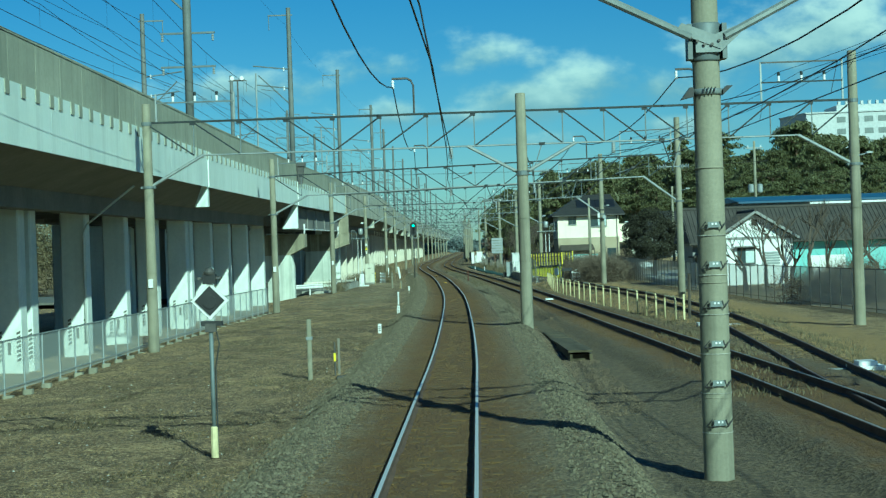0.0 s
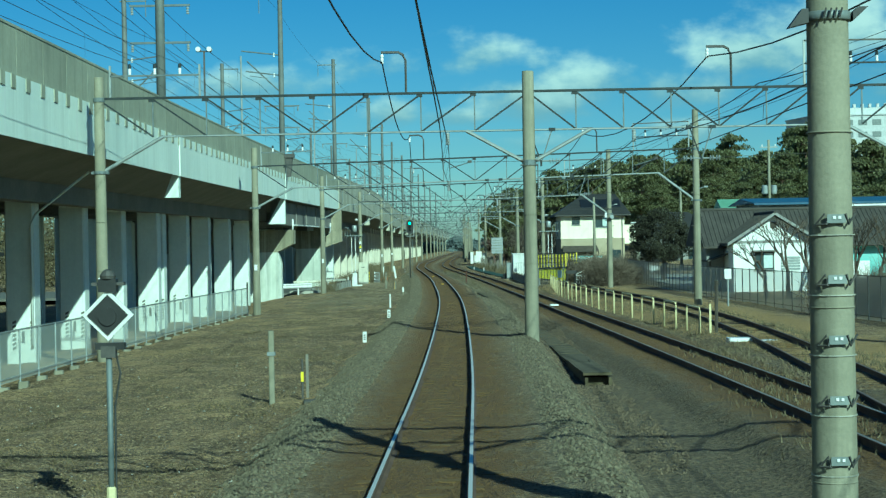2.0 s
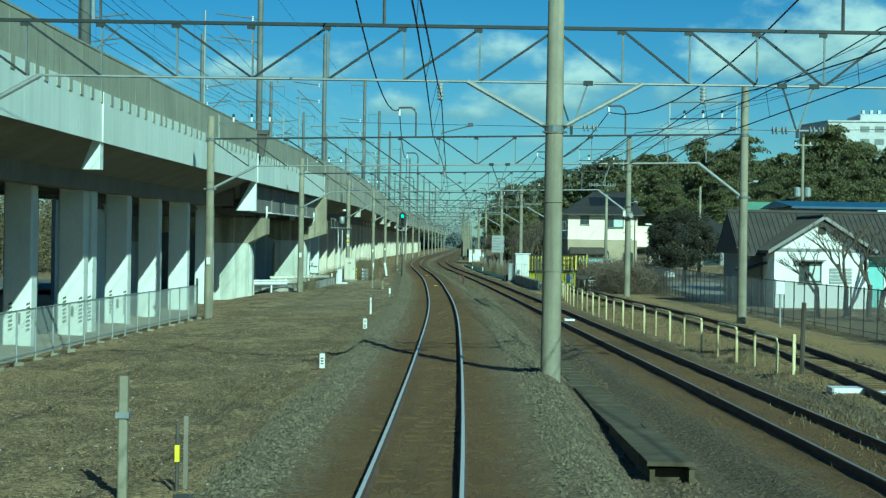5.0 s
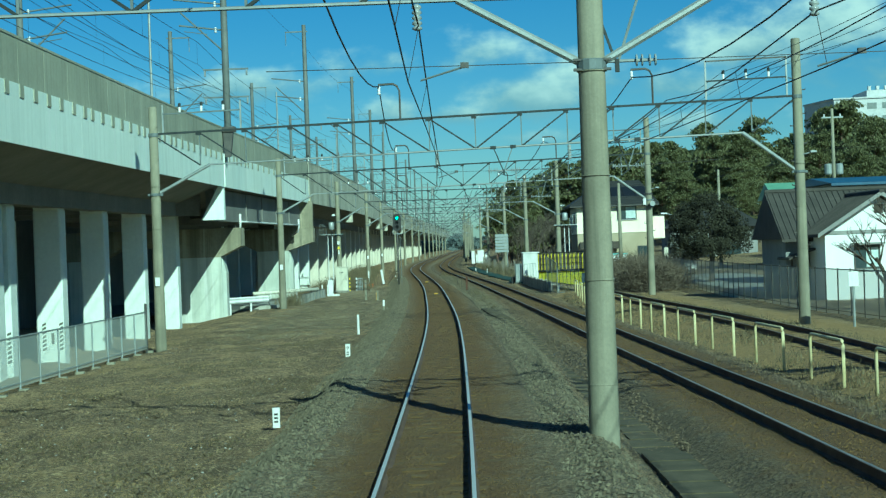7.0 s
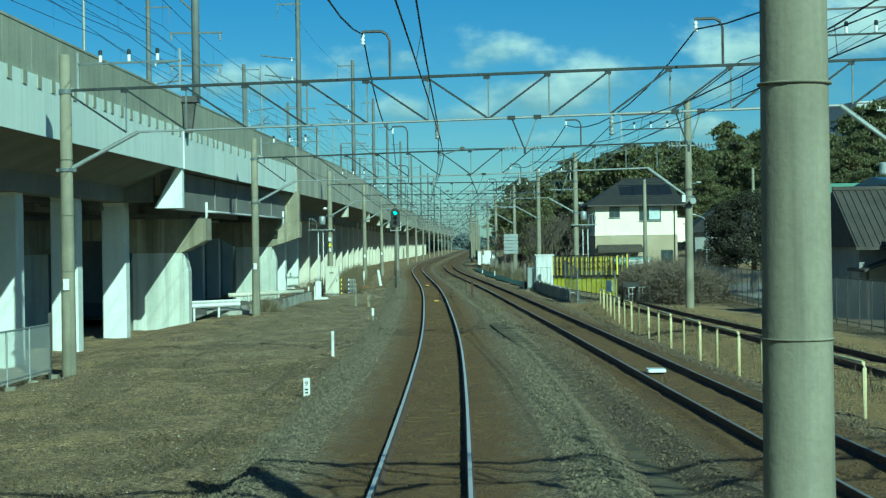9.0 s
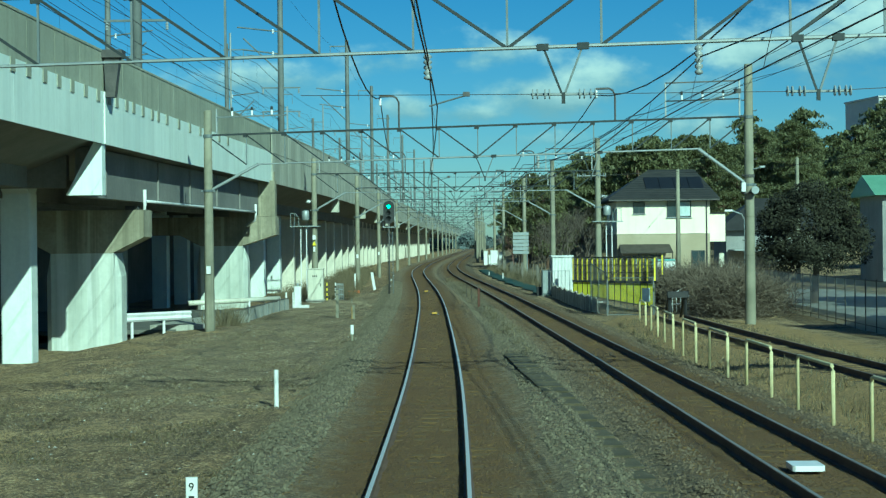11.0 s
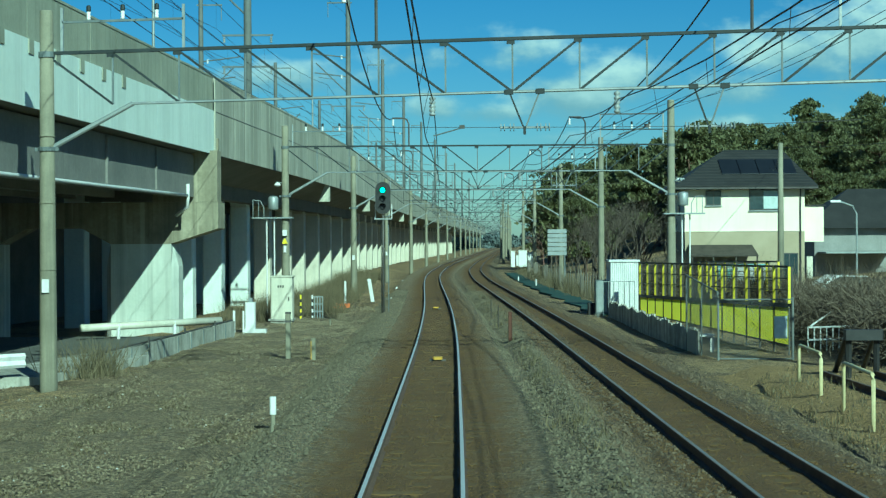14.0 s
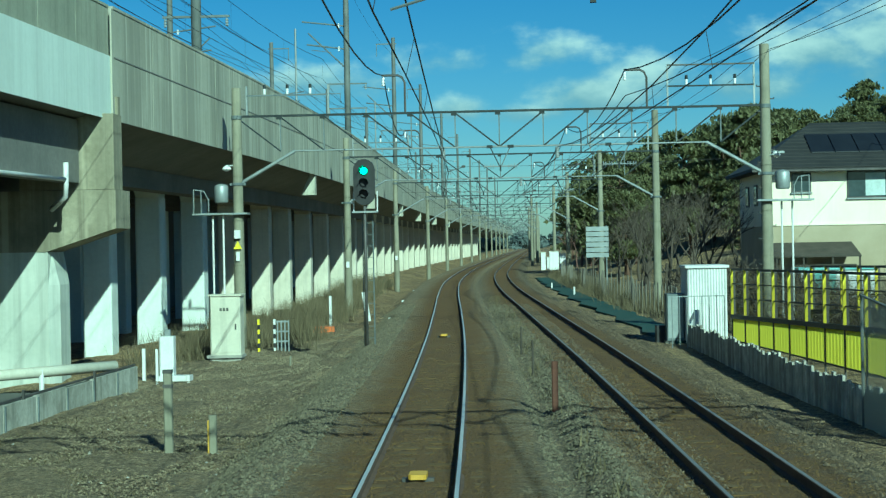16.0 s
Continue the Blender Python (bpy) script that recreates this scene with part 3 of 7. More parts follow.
# ---- tracks ----
RAIL_PROFILE = [(-0.064, -0.153), (0.064, -0.153), (0.064, -0.142), (0.012, -0.125), (0.012, -0.045), (0.033, -0.035), (0.033, -0.006), (0.024, 0.0), (-0.024, 0.0), (-0.033, -0.006), (-0.033, -0.035), (-0.012, -0.045), (-0.012, -0.125), (-0.064, -0.142)]


def rail(line, off, y0, y1, top, parent, shine):
    s = Soup()
    ys = np.concatenate([np.arange(y0, min(y1, 330), 1.5), np.arange(330, y1, 15.0), [y1]]) if y1 > 330 else np.append(np.arange(y0, y1, 1.0), y1)
    xs = line(ys) + off
    k = len(RAIL_PROFILE)
    v = [(x + px, y, top + pz) for x, y in zip(xs, ys) for px, pz in RAIL_PROFILE]
    side, run = [], []
    for i in range(len(ys) - 1):
        for j in range(k):
            q = (i * k + j, i * k + (j + 1) % k, (i + 1) * k + (j + 1) % k, (i + 1) * k + j)
            (run if j in (7,) else side).append(q)
    s.add(v, side, 0)
    s.f += run
    s.k += [1] * len(run)
    s.f += [tuple(range(k - 1, -1, -1))]
    s.k += [0]
    return part("rail", s, [M["rail_side"], shine], parent)


def track(name, line, y0, y1, top, shine, label):
    ob = thing(name, label, "railway track", kind="structure")
    for off in (-0.566, 0.566):
        rail(line, off, y0, y1, top, ob, shine)
    return ob


TRACK = track("track", own, 0.0, 880.0, RAIL, M["rail_top"], "narrow-gauge railway track with polished rails on rust-brown ballast")
TRACK_2 = track("track_2", second, 4.0, 880.0, RAIL, M["rail_semi"], "second railway track with dull rust-sided rails on ballast")
TRACK_3 = track("siding", siding, 22.0, 127.4, RAIL - 0.05, M["rail_dull"], "rusty siding track that ends at a buffer stop")


# ---- viaduct ----
viaduct = thing("viaduct", "long concrete railway viaduct with pale painted deck edge and grey parapet", "viaduct", kind="structure")


def sweep(prof, ys, dx=0.0, fn=edge, slot=0):
    """Draws a closed (x, z) profile, measured from the deck's edge and underside, along the viaduct."""
    s = Soup()
    k = len(prof)
    v = [(float(fn(y)) + px + dx, y, deck_z(y) + pz) for y in ys for px, pz in prof]
    f = [(i * k + j, i * k + (j + 1) % k, (i + 1) * k + (j + 1) % k, (i + 1) * k + j) for i in range(len(ys) - 1) for j in range(k)]
    f += [tuple(range(k - 1, -1, -1)), tuple(range((len(ys) - 1) * k, len(ys) * k))]
    f = [tuple(reversed(q)) for q in f]
    return s.add(v, f, slot)


def stretch(y0, y1, step):
    n = max(1, round((y1 - y0) / step))
    return [y0 + (y1 - y0) * i / n for i in range(n + 1)]


FACE = [(0, 0), (0, 1.66), (-0.32, 1.66), (-0.32, 0.12)]
WALL = [(-0.05, 1.664), (-0.05, 2.93), (-0.03, 2.93), (-0.03, 3.0), (-0.27, 3.0), (-0.27, 2.93), (-0.25, 2.93), (-0.25, 1.664)]
WHOLE = [(0, 0), (0, 2.93), (0.02, 2.93), (0.02, 3.0), (-0.24, 3.0), (-0.24, 2.93), (-0.22, 0.4), (-0.32, 0.12)]
JOINTS = [-40.0, -3.0, 37.0, 76.6, 116.5, 154.3]
for a, b in zip(JOINTS[:-1], JOINTS[1:]):
    for p, q in zip(stretch(a, b, 10)[:-1], stretch(a, b, 10)[1:]):
        part("deck_face", sweep(FACE, stretch(p + 0.006, q - 0.006, 3)), M["white_face"], viaduct, "pale painted concrete deck edge")
    for p, q in zip(stretch(a, b, 2.9)[:-1], stretch(a, b, 2.9)[1:]):
        part("parapet_panel", sweep(WALL, [p + 0.012, q - 0.012]), M["parapet"], viaduct, "grey concrete parapet panel")
for p, q in zip(stretch(154.5, 430, 4.2)[:-1], stretch(154.5, 430, 4.2)[1:]):
    part("deck_face", sweep(WHOLE, [p + 0.015, q - 0.015]), M["beige_face"], viaduct, "weathered grey concrete deck edge and parapet")
part("deck_face", sweep(WHOLE, stretch(430.02, 860, 20)), M["beige_face"], viaduct, "weathered grey concrete deck edge and parapet")
part("ledge", sweep([(0.002, 1.63), (0.014, 1.64), (0.014, 1.67), (0.002, 1.68)], stretch(154.5, 430, 4.2)), M["under"], viaduct)
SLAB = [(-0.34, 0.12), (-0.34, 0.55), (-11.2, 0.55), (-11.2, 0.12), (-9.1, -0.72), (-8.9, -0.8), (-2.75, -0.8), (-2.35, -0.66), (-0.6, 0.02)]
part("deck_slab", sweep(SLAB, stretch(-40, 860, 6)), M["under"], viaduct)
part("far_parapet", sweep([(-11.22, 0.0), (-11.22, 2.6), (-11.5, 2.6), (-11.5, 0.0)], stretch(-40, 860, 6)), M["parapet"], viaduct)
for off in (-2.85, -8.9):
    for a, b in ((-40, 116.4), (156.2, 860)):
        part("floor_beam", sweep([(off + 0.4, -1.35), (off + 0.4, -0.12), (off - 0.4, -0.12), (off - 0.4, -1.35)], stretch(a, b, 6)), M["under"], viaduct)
# small bracket plates under the parapet
rng = random.Random(5)
y = 30.0
slot_mesh = Soup().box(0.002, 0.03, -0.21, 0.21, -0.36, 0.0).mesh("bracket_plate", M["parapet"])
while y < 141:
    part("bracket_plate", slot_mesh, None, viaduct, at=(float(edge(y)), y, deck_z(y) + 1.66))
    y += rng.choice((1.05, 1.5, 1.5, 1.6)) if y < 126 else 2.3
# vertical joint covers and dark wedge stains at the lower rim
for y in (37.0, 76.6, 116.5):
    part("joint_cover", Soup().box(0.003, 0.05, -0.06, 0.06, 0.0, 1.66), M["column"], viaduct, at=(float(edge(y)), y, deck_z(y)))
part("joint_cover", Soup().box(0.003, 0.05, -0.12, 0.1, 0.0, 2.9), M["beige_face"], viaduct, at=(float(edge(154.35)), 154.35, deck_z(154.35)))
part("joint_upright", Soup().box(0.003, 0.12, 0.1, 0.36, -0.35, 0.62, bevel=0.02), M["corbel"], viaduct, at=(float(edge(154.35)), 154.35, deck_z(154.35)))


def column(y, x1, w=1.0, d=0.85, top=4.95):
    s = Soup()
    s.box(x1 - w, x1, y, y + d, -0.9, top, bevel=0.05)
    # haunch that spreads into the floor beam
    s.add([(x1 - w + 0.05, y - 0.0, top), (x1 - 0.05, y, top), (x1 - 0.05, y + d, top), (x1 - w + 0.05, y + d, top), (x1 - w + 0.05, y - 0.9, top + 0.75), (x1 - 0.05, y - 0.9, top + 0.75), (x1 - 0.05, y + d + 0.9, top + 0.75), (x1 - w + 0.05, y + d + 0.9, top + 0.75)],
          [(0, 1, 5, 4), (1, 2, 6, 5), (2, 3, 7, 6), (3, 0, 4, 7)])
    return s


COLS = [(y, -3.1) for y in (12.5, 20.2, 21.9, 29.6, 37.3, 44.6, 54.6, 56.1, 64.5, 72.3, 79.8)] + [(y, -2.7) for y in (86.0, 87.5, 94.3, 101.5, 109.4, 117.6)]
for y, off in COLS:
    part("column", column(y, float(edge(y)) + off), M["column"], viaduct)
    part("column", column(y, float(edge(y)) + off - 6.0), M["column"], viaduct)
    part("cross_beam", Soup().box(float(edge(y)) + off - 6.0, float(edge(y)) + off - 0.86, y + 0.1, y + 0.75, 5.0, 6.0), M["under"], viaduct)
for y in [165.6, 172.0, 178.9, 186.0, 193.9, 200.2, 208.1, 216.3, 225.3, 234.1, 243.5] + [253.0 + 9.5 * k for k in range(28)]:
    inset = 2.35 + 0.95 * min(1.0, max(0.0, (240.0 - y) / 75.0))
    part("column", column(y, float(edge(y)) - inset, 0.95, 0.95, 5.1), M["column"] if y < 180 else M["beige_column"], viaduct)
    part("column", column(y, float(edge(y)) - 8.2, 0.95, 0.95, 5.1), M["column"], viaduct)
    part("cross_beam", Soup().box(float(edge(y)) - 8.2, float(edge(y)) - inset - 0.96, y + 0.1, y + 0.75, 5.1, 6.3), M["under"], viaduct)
dp = thing("drain_pipe", "grey drain pipes running from the deck's soffit down the columns", "drain pipe")
for y, off in COLS:
    if y in (44.6, 64.5):
        x, z = float(edge(y)), deck_z(y)
        part("pipe", Soup().tube([(x - 1.1, y - 0.12, z - 0.3), (x + off + 0.1, y - 0.12, z - 1.75), (x + off - 0.05, y - 0.1, z - 2.1), (x + off - 0.05, y - 0.1, 0.0)], 0.045, 7), M["column"], dp, smooth=True)
# end beams at the deck's joints, which reach out under the edge; slanted side shaped to the deck's shadow line
for y, depth in ((37.0, 0.9), (76.5, 0.9), (116.3, 1.62), (190.0, 0.95), (222.0, 0.95), (254.0, 0.95), (286.0, 0.95), (318.0, 0.95), (350.0, 0.95)):
    x = float(edge(y))
    z = deck_z(y)
    part("end_beam", Soup().slabxz([(x - depth * 0.74, z - depth), (x - 0.04, z - depth), (x - 0.04, z + 0.1), (x - 0.3, z + 0.06)], y, y + 0.5), M["white_face"] if y < 150 else M["beige_face"], viaduct)


def bridge_pier(y, x1, tip, top, label):
    """A pier with a chamfered stem and a bracket head on which the bridge's girders rest."""
    ob = thing("bridge_pier", label, "bridge pier", kind="structure")
    w, d, c, e = 2.3, 1.5, 0.22, 0.3

    def ring(z, k):
        return [(x1 - w, y, z), (x1, y, z), (x1 + c * k, y + e, z), (x1 + c * k, y + d - e, z), (x1, y + d, z), (x1 - w, y + d, z), (x1 - w - c * k, y + d - e, z), (x1 - w - c * k, y + e, z)]

    st = Soup()
    v = ring(-0.6, 1.0) + ring(top - 0.85, 1.0) + ring(top, 0.08)
    f = [(a * 8 + k, a * 8 + (k + 1) % 8, a * 8 + 8 + (k + 1) % 8, a * 8 + 8 + k) for a in (0, 1) for k in range(8)]
    st.add(v, f + [tuple(range(7, -1, -1)), tuple(range(16, 24))])
    part("stem", st, M["pier"], ob)
    part("stem", Soup().box(x1 - 8.6, x1 - 6.5, y, y + d, -0.6, top, bevel=0.3), M["pier"], ob)
    hd = Soup().slabxz([(x1 - 2.3, top), (x1 - 0.05, top), (tip, top + 0.58), (tip, top + 1.57), (x1 - 9.5, top + 1.57), (x1 - 9.5, top + 0.6), (x1 - 8.5, top), (x1 - 6.6, top), (x1 - 5.5, top + 0.6), (x1 - 3.4, top + 0.6)], y - 0.02, y + d + 0.02)
    part("bracket_head", hd, M["corbel"], ob, "rust-stained concrete bracket head")
    part("bearing", Soup().box(tip - 0.75, tip - 0.3, y + 0.3, y + 0.8, top + 1.57, top + 1.73), M["dark_steel"], ob)
    return ob


bridge_pier(124.3, -12.42, -11.29, 2.96, "chamfered concrete pier with a stained bracket head")
bridge_pier(153.4, -11.65, -9.86, 3.17, "chamfered concrete pier with a stained bracket head")
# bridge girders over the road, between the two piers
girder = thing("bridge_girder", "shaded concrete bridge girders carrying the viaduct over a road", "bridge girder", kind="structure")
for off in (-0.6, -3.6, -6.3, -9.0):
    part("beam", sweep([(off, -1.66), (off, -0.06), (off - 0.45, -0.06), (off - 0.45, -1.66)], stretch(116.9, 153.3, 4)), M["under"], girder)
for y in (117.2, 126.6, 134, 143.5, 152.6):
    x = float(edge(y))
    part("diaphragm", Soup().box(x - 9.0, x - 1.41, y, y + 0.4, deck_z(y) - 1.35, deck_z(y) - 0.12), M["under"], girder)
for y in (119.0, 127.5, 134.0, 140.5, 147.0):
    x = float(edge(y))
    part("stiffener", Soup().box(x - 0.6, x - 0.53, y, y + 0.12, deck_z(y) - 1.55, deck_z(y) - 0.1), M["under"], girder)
pipe = thing("drain_pipe", "white drain pipe along the foot of the bridge girder", "drain pipe")
part("pipe", Soup().tube([(float(edge(y)) - 0.56, y, deck_z(y) - 1.62) for y in stretch(125, 152.0, 4)], 0.055, 8), M["white"], pipe, smooth=True)
for y in (125.0, 152.0):
    x, z = float(edge(y)) - 0.54, deck_z(y)
    part("elbow", Soup().tube([(x, y, z - 1.2), (x, y, z - 1.75), (x - 0.05, y + 0.1, z - 2.05), (x - 0.55, y + 0.6, z - 2.35)], 0.065, 8), M["white"], pipe, smooth=True)
# the raised end wall of the next deck, at the second pier
x = float(edge(154.0))
part("end_wall", Soup().box(x - 2.2, x + 0.26, 153.4, 154.28, 4.75, deck_z(154) + 0.1), M["corbel"], viaduct, "stained concrete end wall")
# wall added along the far side, beyond the bridge, to keep the gaps dark
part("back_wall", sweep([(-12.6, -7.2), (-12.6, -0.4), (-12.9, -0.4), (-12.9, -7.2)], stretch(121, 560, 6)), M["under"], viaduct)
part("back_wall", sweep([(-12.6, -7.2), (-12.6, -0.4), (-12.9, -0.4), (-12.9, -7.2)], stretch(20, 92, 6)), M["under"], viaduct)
# grey switch box on the parapet
sw = thing("parapet_box", "dark box on a bracket at the parapet", "switch box")
x = float(edge(116.7))
part("box", Soup().box(x - 0.25, x + 0.6, 116.4, 117.0, 9.2, 9.45), M["dark_steel"], sw)
part("bracket", Soup().slabxz([(x + 0.06, 7.95), (x + 0.34, 7.95), (x + 0.5, 9.2), (x + 0.0, 9.2)], 116.5, 116.85), M["dark_steel"], sw)


# ---- overhead line of the two tracks ----
def bar(a, b, r, sides=4):
    return Soup().tube([a, b], r, sides)


def insulator_soup(x, y, z, r=0.09, n=3, h=0.3):
    prof = [(0.03, z)]
    for i in range(n):
        q = z + h * i / n
        prof += [(r, q + 0.02), (r * 0.9, q + 0.05), (0.035, q + h / n - 0.01)]
    return Soup().lathe(prof + [(0.03, z + h)], x, y, 10)


def mast(x, y, top, arm):
    ob = thing("line_mast", "tall grey steel mast of the overhead line on the viaduct", "mast", (x, y, 6.9), group="masts on the viaduct")
    h = top - 6.9
    part("shaft", Soup().lathe([(0.2, 0), (0.2, h * 0.5), (0.17, h), (0.17, h + 0.02)], sides=10), M["mast"], ob, smooth=True)
    part("crossarm", Soup().box(-1.6 if arm > 0 else -0.3, 0.3 if arm > 0 else 1.6, -0.05, 0.05, h - 0.6, h - 0.5), M["steel_mid"], ob)
    part("hanger", Soup().tube([((-1.55 if arm > 0 else 1.55), 0, h - 0.55), ((-1.55 if arm > 0 else 1.55), 0, h - 1.7)], 0.03, 5), M["steel_mid"], ob)
    sgn = -1 if arm > 0 else 1
    for k, (z, ln) in enumerate(((h - 4.8, 2.9), (h - 6.3, 2.6))):
        part("bracket", Soup().tube([(0, 0, z), (sgn * ln, 0, z + 0.35)], 0.05, 6), M["steel_mid"], ob)
    part("bracket", Soup().tube([(0, 0, h - 7.6), (sgn * 2.5, 0, h - 5.2)], 0.05, 6), M["steel_mid"], ob)
    part("steady_arm", Soup().tube([(sgn * 2.3, 0, h - 6.3), (sgn * 1.0, 0, h - 6.5)], 0.025, 5), M["steel_mid"], ob)
    for z in (h - 4.8, h - 6.3):
        part("insulator", Soup().lathe([(0.03, -0.2), (0.09, -0.17), (0.04, -0.1), (0.09, -0.05), (0.04, 0.02), (0.09, 0.07), (0.03, 0.13)], sgn * 0.5, 0.0, 8), M["porcelain"], ob, at=(0, 0, z + 0.06))
    for z in (h - 8.6, h - 10.2):
        part("feeder_arm", Soup().box(-1.3, 1.3, -0.05, 0.05, z, z + 0.09), M["steel_mid"], ob)
        for k in (-1.2, 1.2):
            part("insulator", insulator_soup(k, 0.0, z - 0.34, 0.07, 3, 0.32), M["grey_porcelain"], ob)
    return ob


def concrete_pole(ob, x, y, top, r0, r1, steps=False, name="post"):
    """A spun concrete pole; steps: climbing irons on both sides."""
    s = Soup().lathe([(r0, -0.5), (r0, 0.0), ((r0 + r1) / 2, top / 2), (r1, top - 0.03), (r1 * 0.9, top), (0.02, top + 0.01)], x, y, 16)
    p = part(name, s, M["pole"], ob, smooth=True)
    for z in (1.1, 2.6, 4.1, 5.6):
        if z < top - 1:
            part("band", Soup().lathe([(r0 * 0.99, z), (r0 * 0.99, z + 0.012)], x, y, 16), M["pole"], p, smooth=True)
    if steps:
        for k in range(int((top - 2.6) / 0.42)):
            z, sg = 1.9 + 0.42 * k, -1 if k % 2 else 1
            part("step_iron", Soup().tube([(x + sg * (r0 - 0.05), y - 0.06, z), (x + sg * (r0 + 0.07), y - 0.08, z), (x + sg * (r0 + 0.07), y - 0.08, z + 0.05)], 0.02, 5), M["dark_steel"], p)
    return p


def gantry(y, xl, xr, xm=None, chord=7.85, drop=1.15, left_top=8.55, right_top=9.6, feeders=True, detail=True):
    """Two poles with a lattice beam across the tracks, knee braces, feeder arms and insulators."""
    ob = thing("gantry", "lattice beam on concrete poles carrying overhead wires", "overhead line gantry", group="gantries over the tracks")
    concrete_pole(ob, xl, y, left_top, 0.2, 0.15)
    concrete_pole(ob, xr, y, right_top, 0.21, 0.16, steps=detail and y > 60)
    if xm is not None:
        concrete_pole(ob, xm, y, 8.5, 0.222, 0.178)
    lo = chord - drop
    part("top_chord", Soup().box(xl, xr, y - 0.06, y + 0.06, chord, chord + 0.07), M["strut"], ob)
    part("lower_chord", Soup().tube([(xl + 1.9, y, lo), (xr - 1.9, y, lo)], 0.03, 6), M["galv"], ob)
    spans = [(xl, xr)] if xm is None else [(xl, xm), (xm, xr)]
    lattice = Soup()
    for xa, xb in spans:
        n = 2 * max(3, round((xb - xa) / 3.2))
        xs = [xa + (xb - xa) * i / n for i in range(n + 1)]
        for i in range(n):
            if i:
                if detail:
                    part("strut", Soup().box(xs[i] - 0.02, xs[i] + 0.02, y - 0.02, y + 0.02, lo, chord), M["steel_mid"], ob)
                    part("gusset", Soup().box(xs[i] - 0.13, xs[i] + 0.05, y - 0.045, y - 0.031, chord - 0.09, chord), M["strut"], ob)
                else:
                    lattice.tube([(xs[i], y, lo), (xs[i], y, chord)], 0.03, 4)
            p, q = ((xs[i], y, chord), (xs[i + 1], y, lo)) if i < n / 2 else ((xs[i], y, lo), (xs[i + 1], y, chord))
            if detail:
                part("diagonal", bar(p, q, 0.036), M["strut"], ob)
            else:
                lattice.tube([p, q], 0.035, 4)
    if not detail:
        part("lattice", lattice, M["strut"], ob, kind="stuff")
    for x, sg in ((xl, 1), (xr, -1)):
        part("knee_brace", Soup().tube([(x + sg * 0.1, y, lo - 1.05), (x + sg * 1.95, y, lo)], 0.06, 8), M["galv"], ob)
        part("clamp", Soup().lathe([(0.19, lo - 1.13), (0.205, lo - 1.12), (0.205, lo - 1.04), (0.19, lo - 1.03)], x, y, 14), M["steel_mid"], ob)
        part("bolt_plate", Soup().box(x - 0.27, x + 0.27, y - 0.05, y + 0.05, lo - 1.12, lo - 1.04), M["steel_mid"], ob)
        part("clamp", Soup().lathe([(0.17, chord - 0.07), (0.185, chord - 0.06), (0.185, chord + 0.06), (0.17, chord + 0.07)], x, y, 14), M["steel_mid"], ob)
    if xm is not None:
        for sg in (-1, 1):
            part("knee_brace", Soup().tube([(xm + sg * 0.1, y, lo - 1.0), (xm + sg * 1.9, y, lo)], 0.06, 8), M["galv"], ob)
        part("clamp", Soup().lathe([(0.19, lo - 1.1), (0.215, lo - 1.08), (0.215, lo - 0.94), (0.19, lo - 0.92)], xm, y, 14), M["steel_mid"], ob)
        for z in (lo - 1.08, lo - 0.94):
            part("bolt", Soup().tube([(xm - 0.27, y - 0.12, z), (xm + 0.27, y - 0.12, z)], 0.022, 6), M["dark_steel"], ob)
    if feeders:
        for x0, x1, top in ((xl + 0.35, xl + 3.1, chord + 1.05), (xr - 3.2, xr - 0.35, chord + 1.45)):
            for x in (x0, x1):
                part("frame_post", Soup().box(x - 0.03, x + 0.03, y - 0.03, y + 0.03, chord + 0.07, top), M["galv"], ob)
            z = chord + 0.75
            part("frame_bar", Soup().box(x0, x1, y - 0.03, y + 0.03, z - 0.05, z), M["strut"] if x0 > 0 else M["steel_mid"], ob)
            if x0 > 0:
                part("frame_bar", Soup().box(x0, x1, y - 0.03, y + 0.03, top - 0.05, top), M["dark_steel"], ob)
            for k in (0.22, 0.5, 0.78):
                part("insulator", insulator_soup(x0 + (x1 - x0) * k, y, z, 0.05, 3, 0.2), M["porcelain"], ob, smooth=True)
                part("cap", Soup().lathe([(0.05, z + 0.2), (0.055, z + 0.22), (0.05, z + 0.32), (0.02, z + 0.34)], x0 + (x1 - x0) * k, y, 8), M["strut"], ob)
    if feeders and xm is not None:
        px = xl + 3.25
        part("line_post", Soup().box(px - 0.025, px + 0.025, y - 0.025, y + 0.025, chord + 0.07, chord + 1.45), M["dark_steel"], ob)
        for k in (-0.17, 0.17):
            part("insulator", Soup().tube([(px + k, y - 0.12, chord + 1.5), (px + k, y + 0.12, chord + 1.5)], 0.075, 10), M["porcelain"], ob)
        part("line_bar", Soup().box(px - 0.24, px + 0.24, y - 0.02, y + 0.02, chord + 1.42, chord + 1.46), M["dark_steel"], ob)
    # swan-neck arms that hold the feeder wires
    for x, sg in ((float(own(y)) - 1.25, -1), (float(second(y)) + 3.0, -1)):
        pts = [(x, y, chord), (x, y, chord + 1.05), (x + sg * 0.08, y, chord + 1.22), (x + sg * 0.22, y, chord + 1.3), (x + sg * 0.75, y, chord + 1.3)]
        part("swan_neck", Soup().tube(pts, 0.04, 6), M["dark_steel"], ob)
        part("insulator", insulator_soup(x + sg * 0.72, y, chord + 0.95, 0.06, 3, 0.3), M["porcelain"], ob, smooth=True)
    # messenger insulators, V hangers with a cross wire of disc insulators, pull-off arms
    zc = 5.74
    own_x, sec_x = float(own(y)), float(second(y))
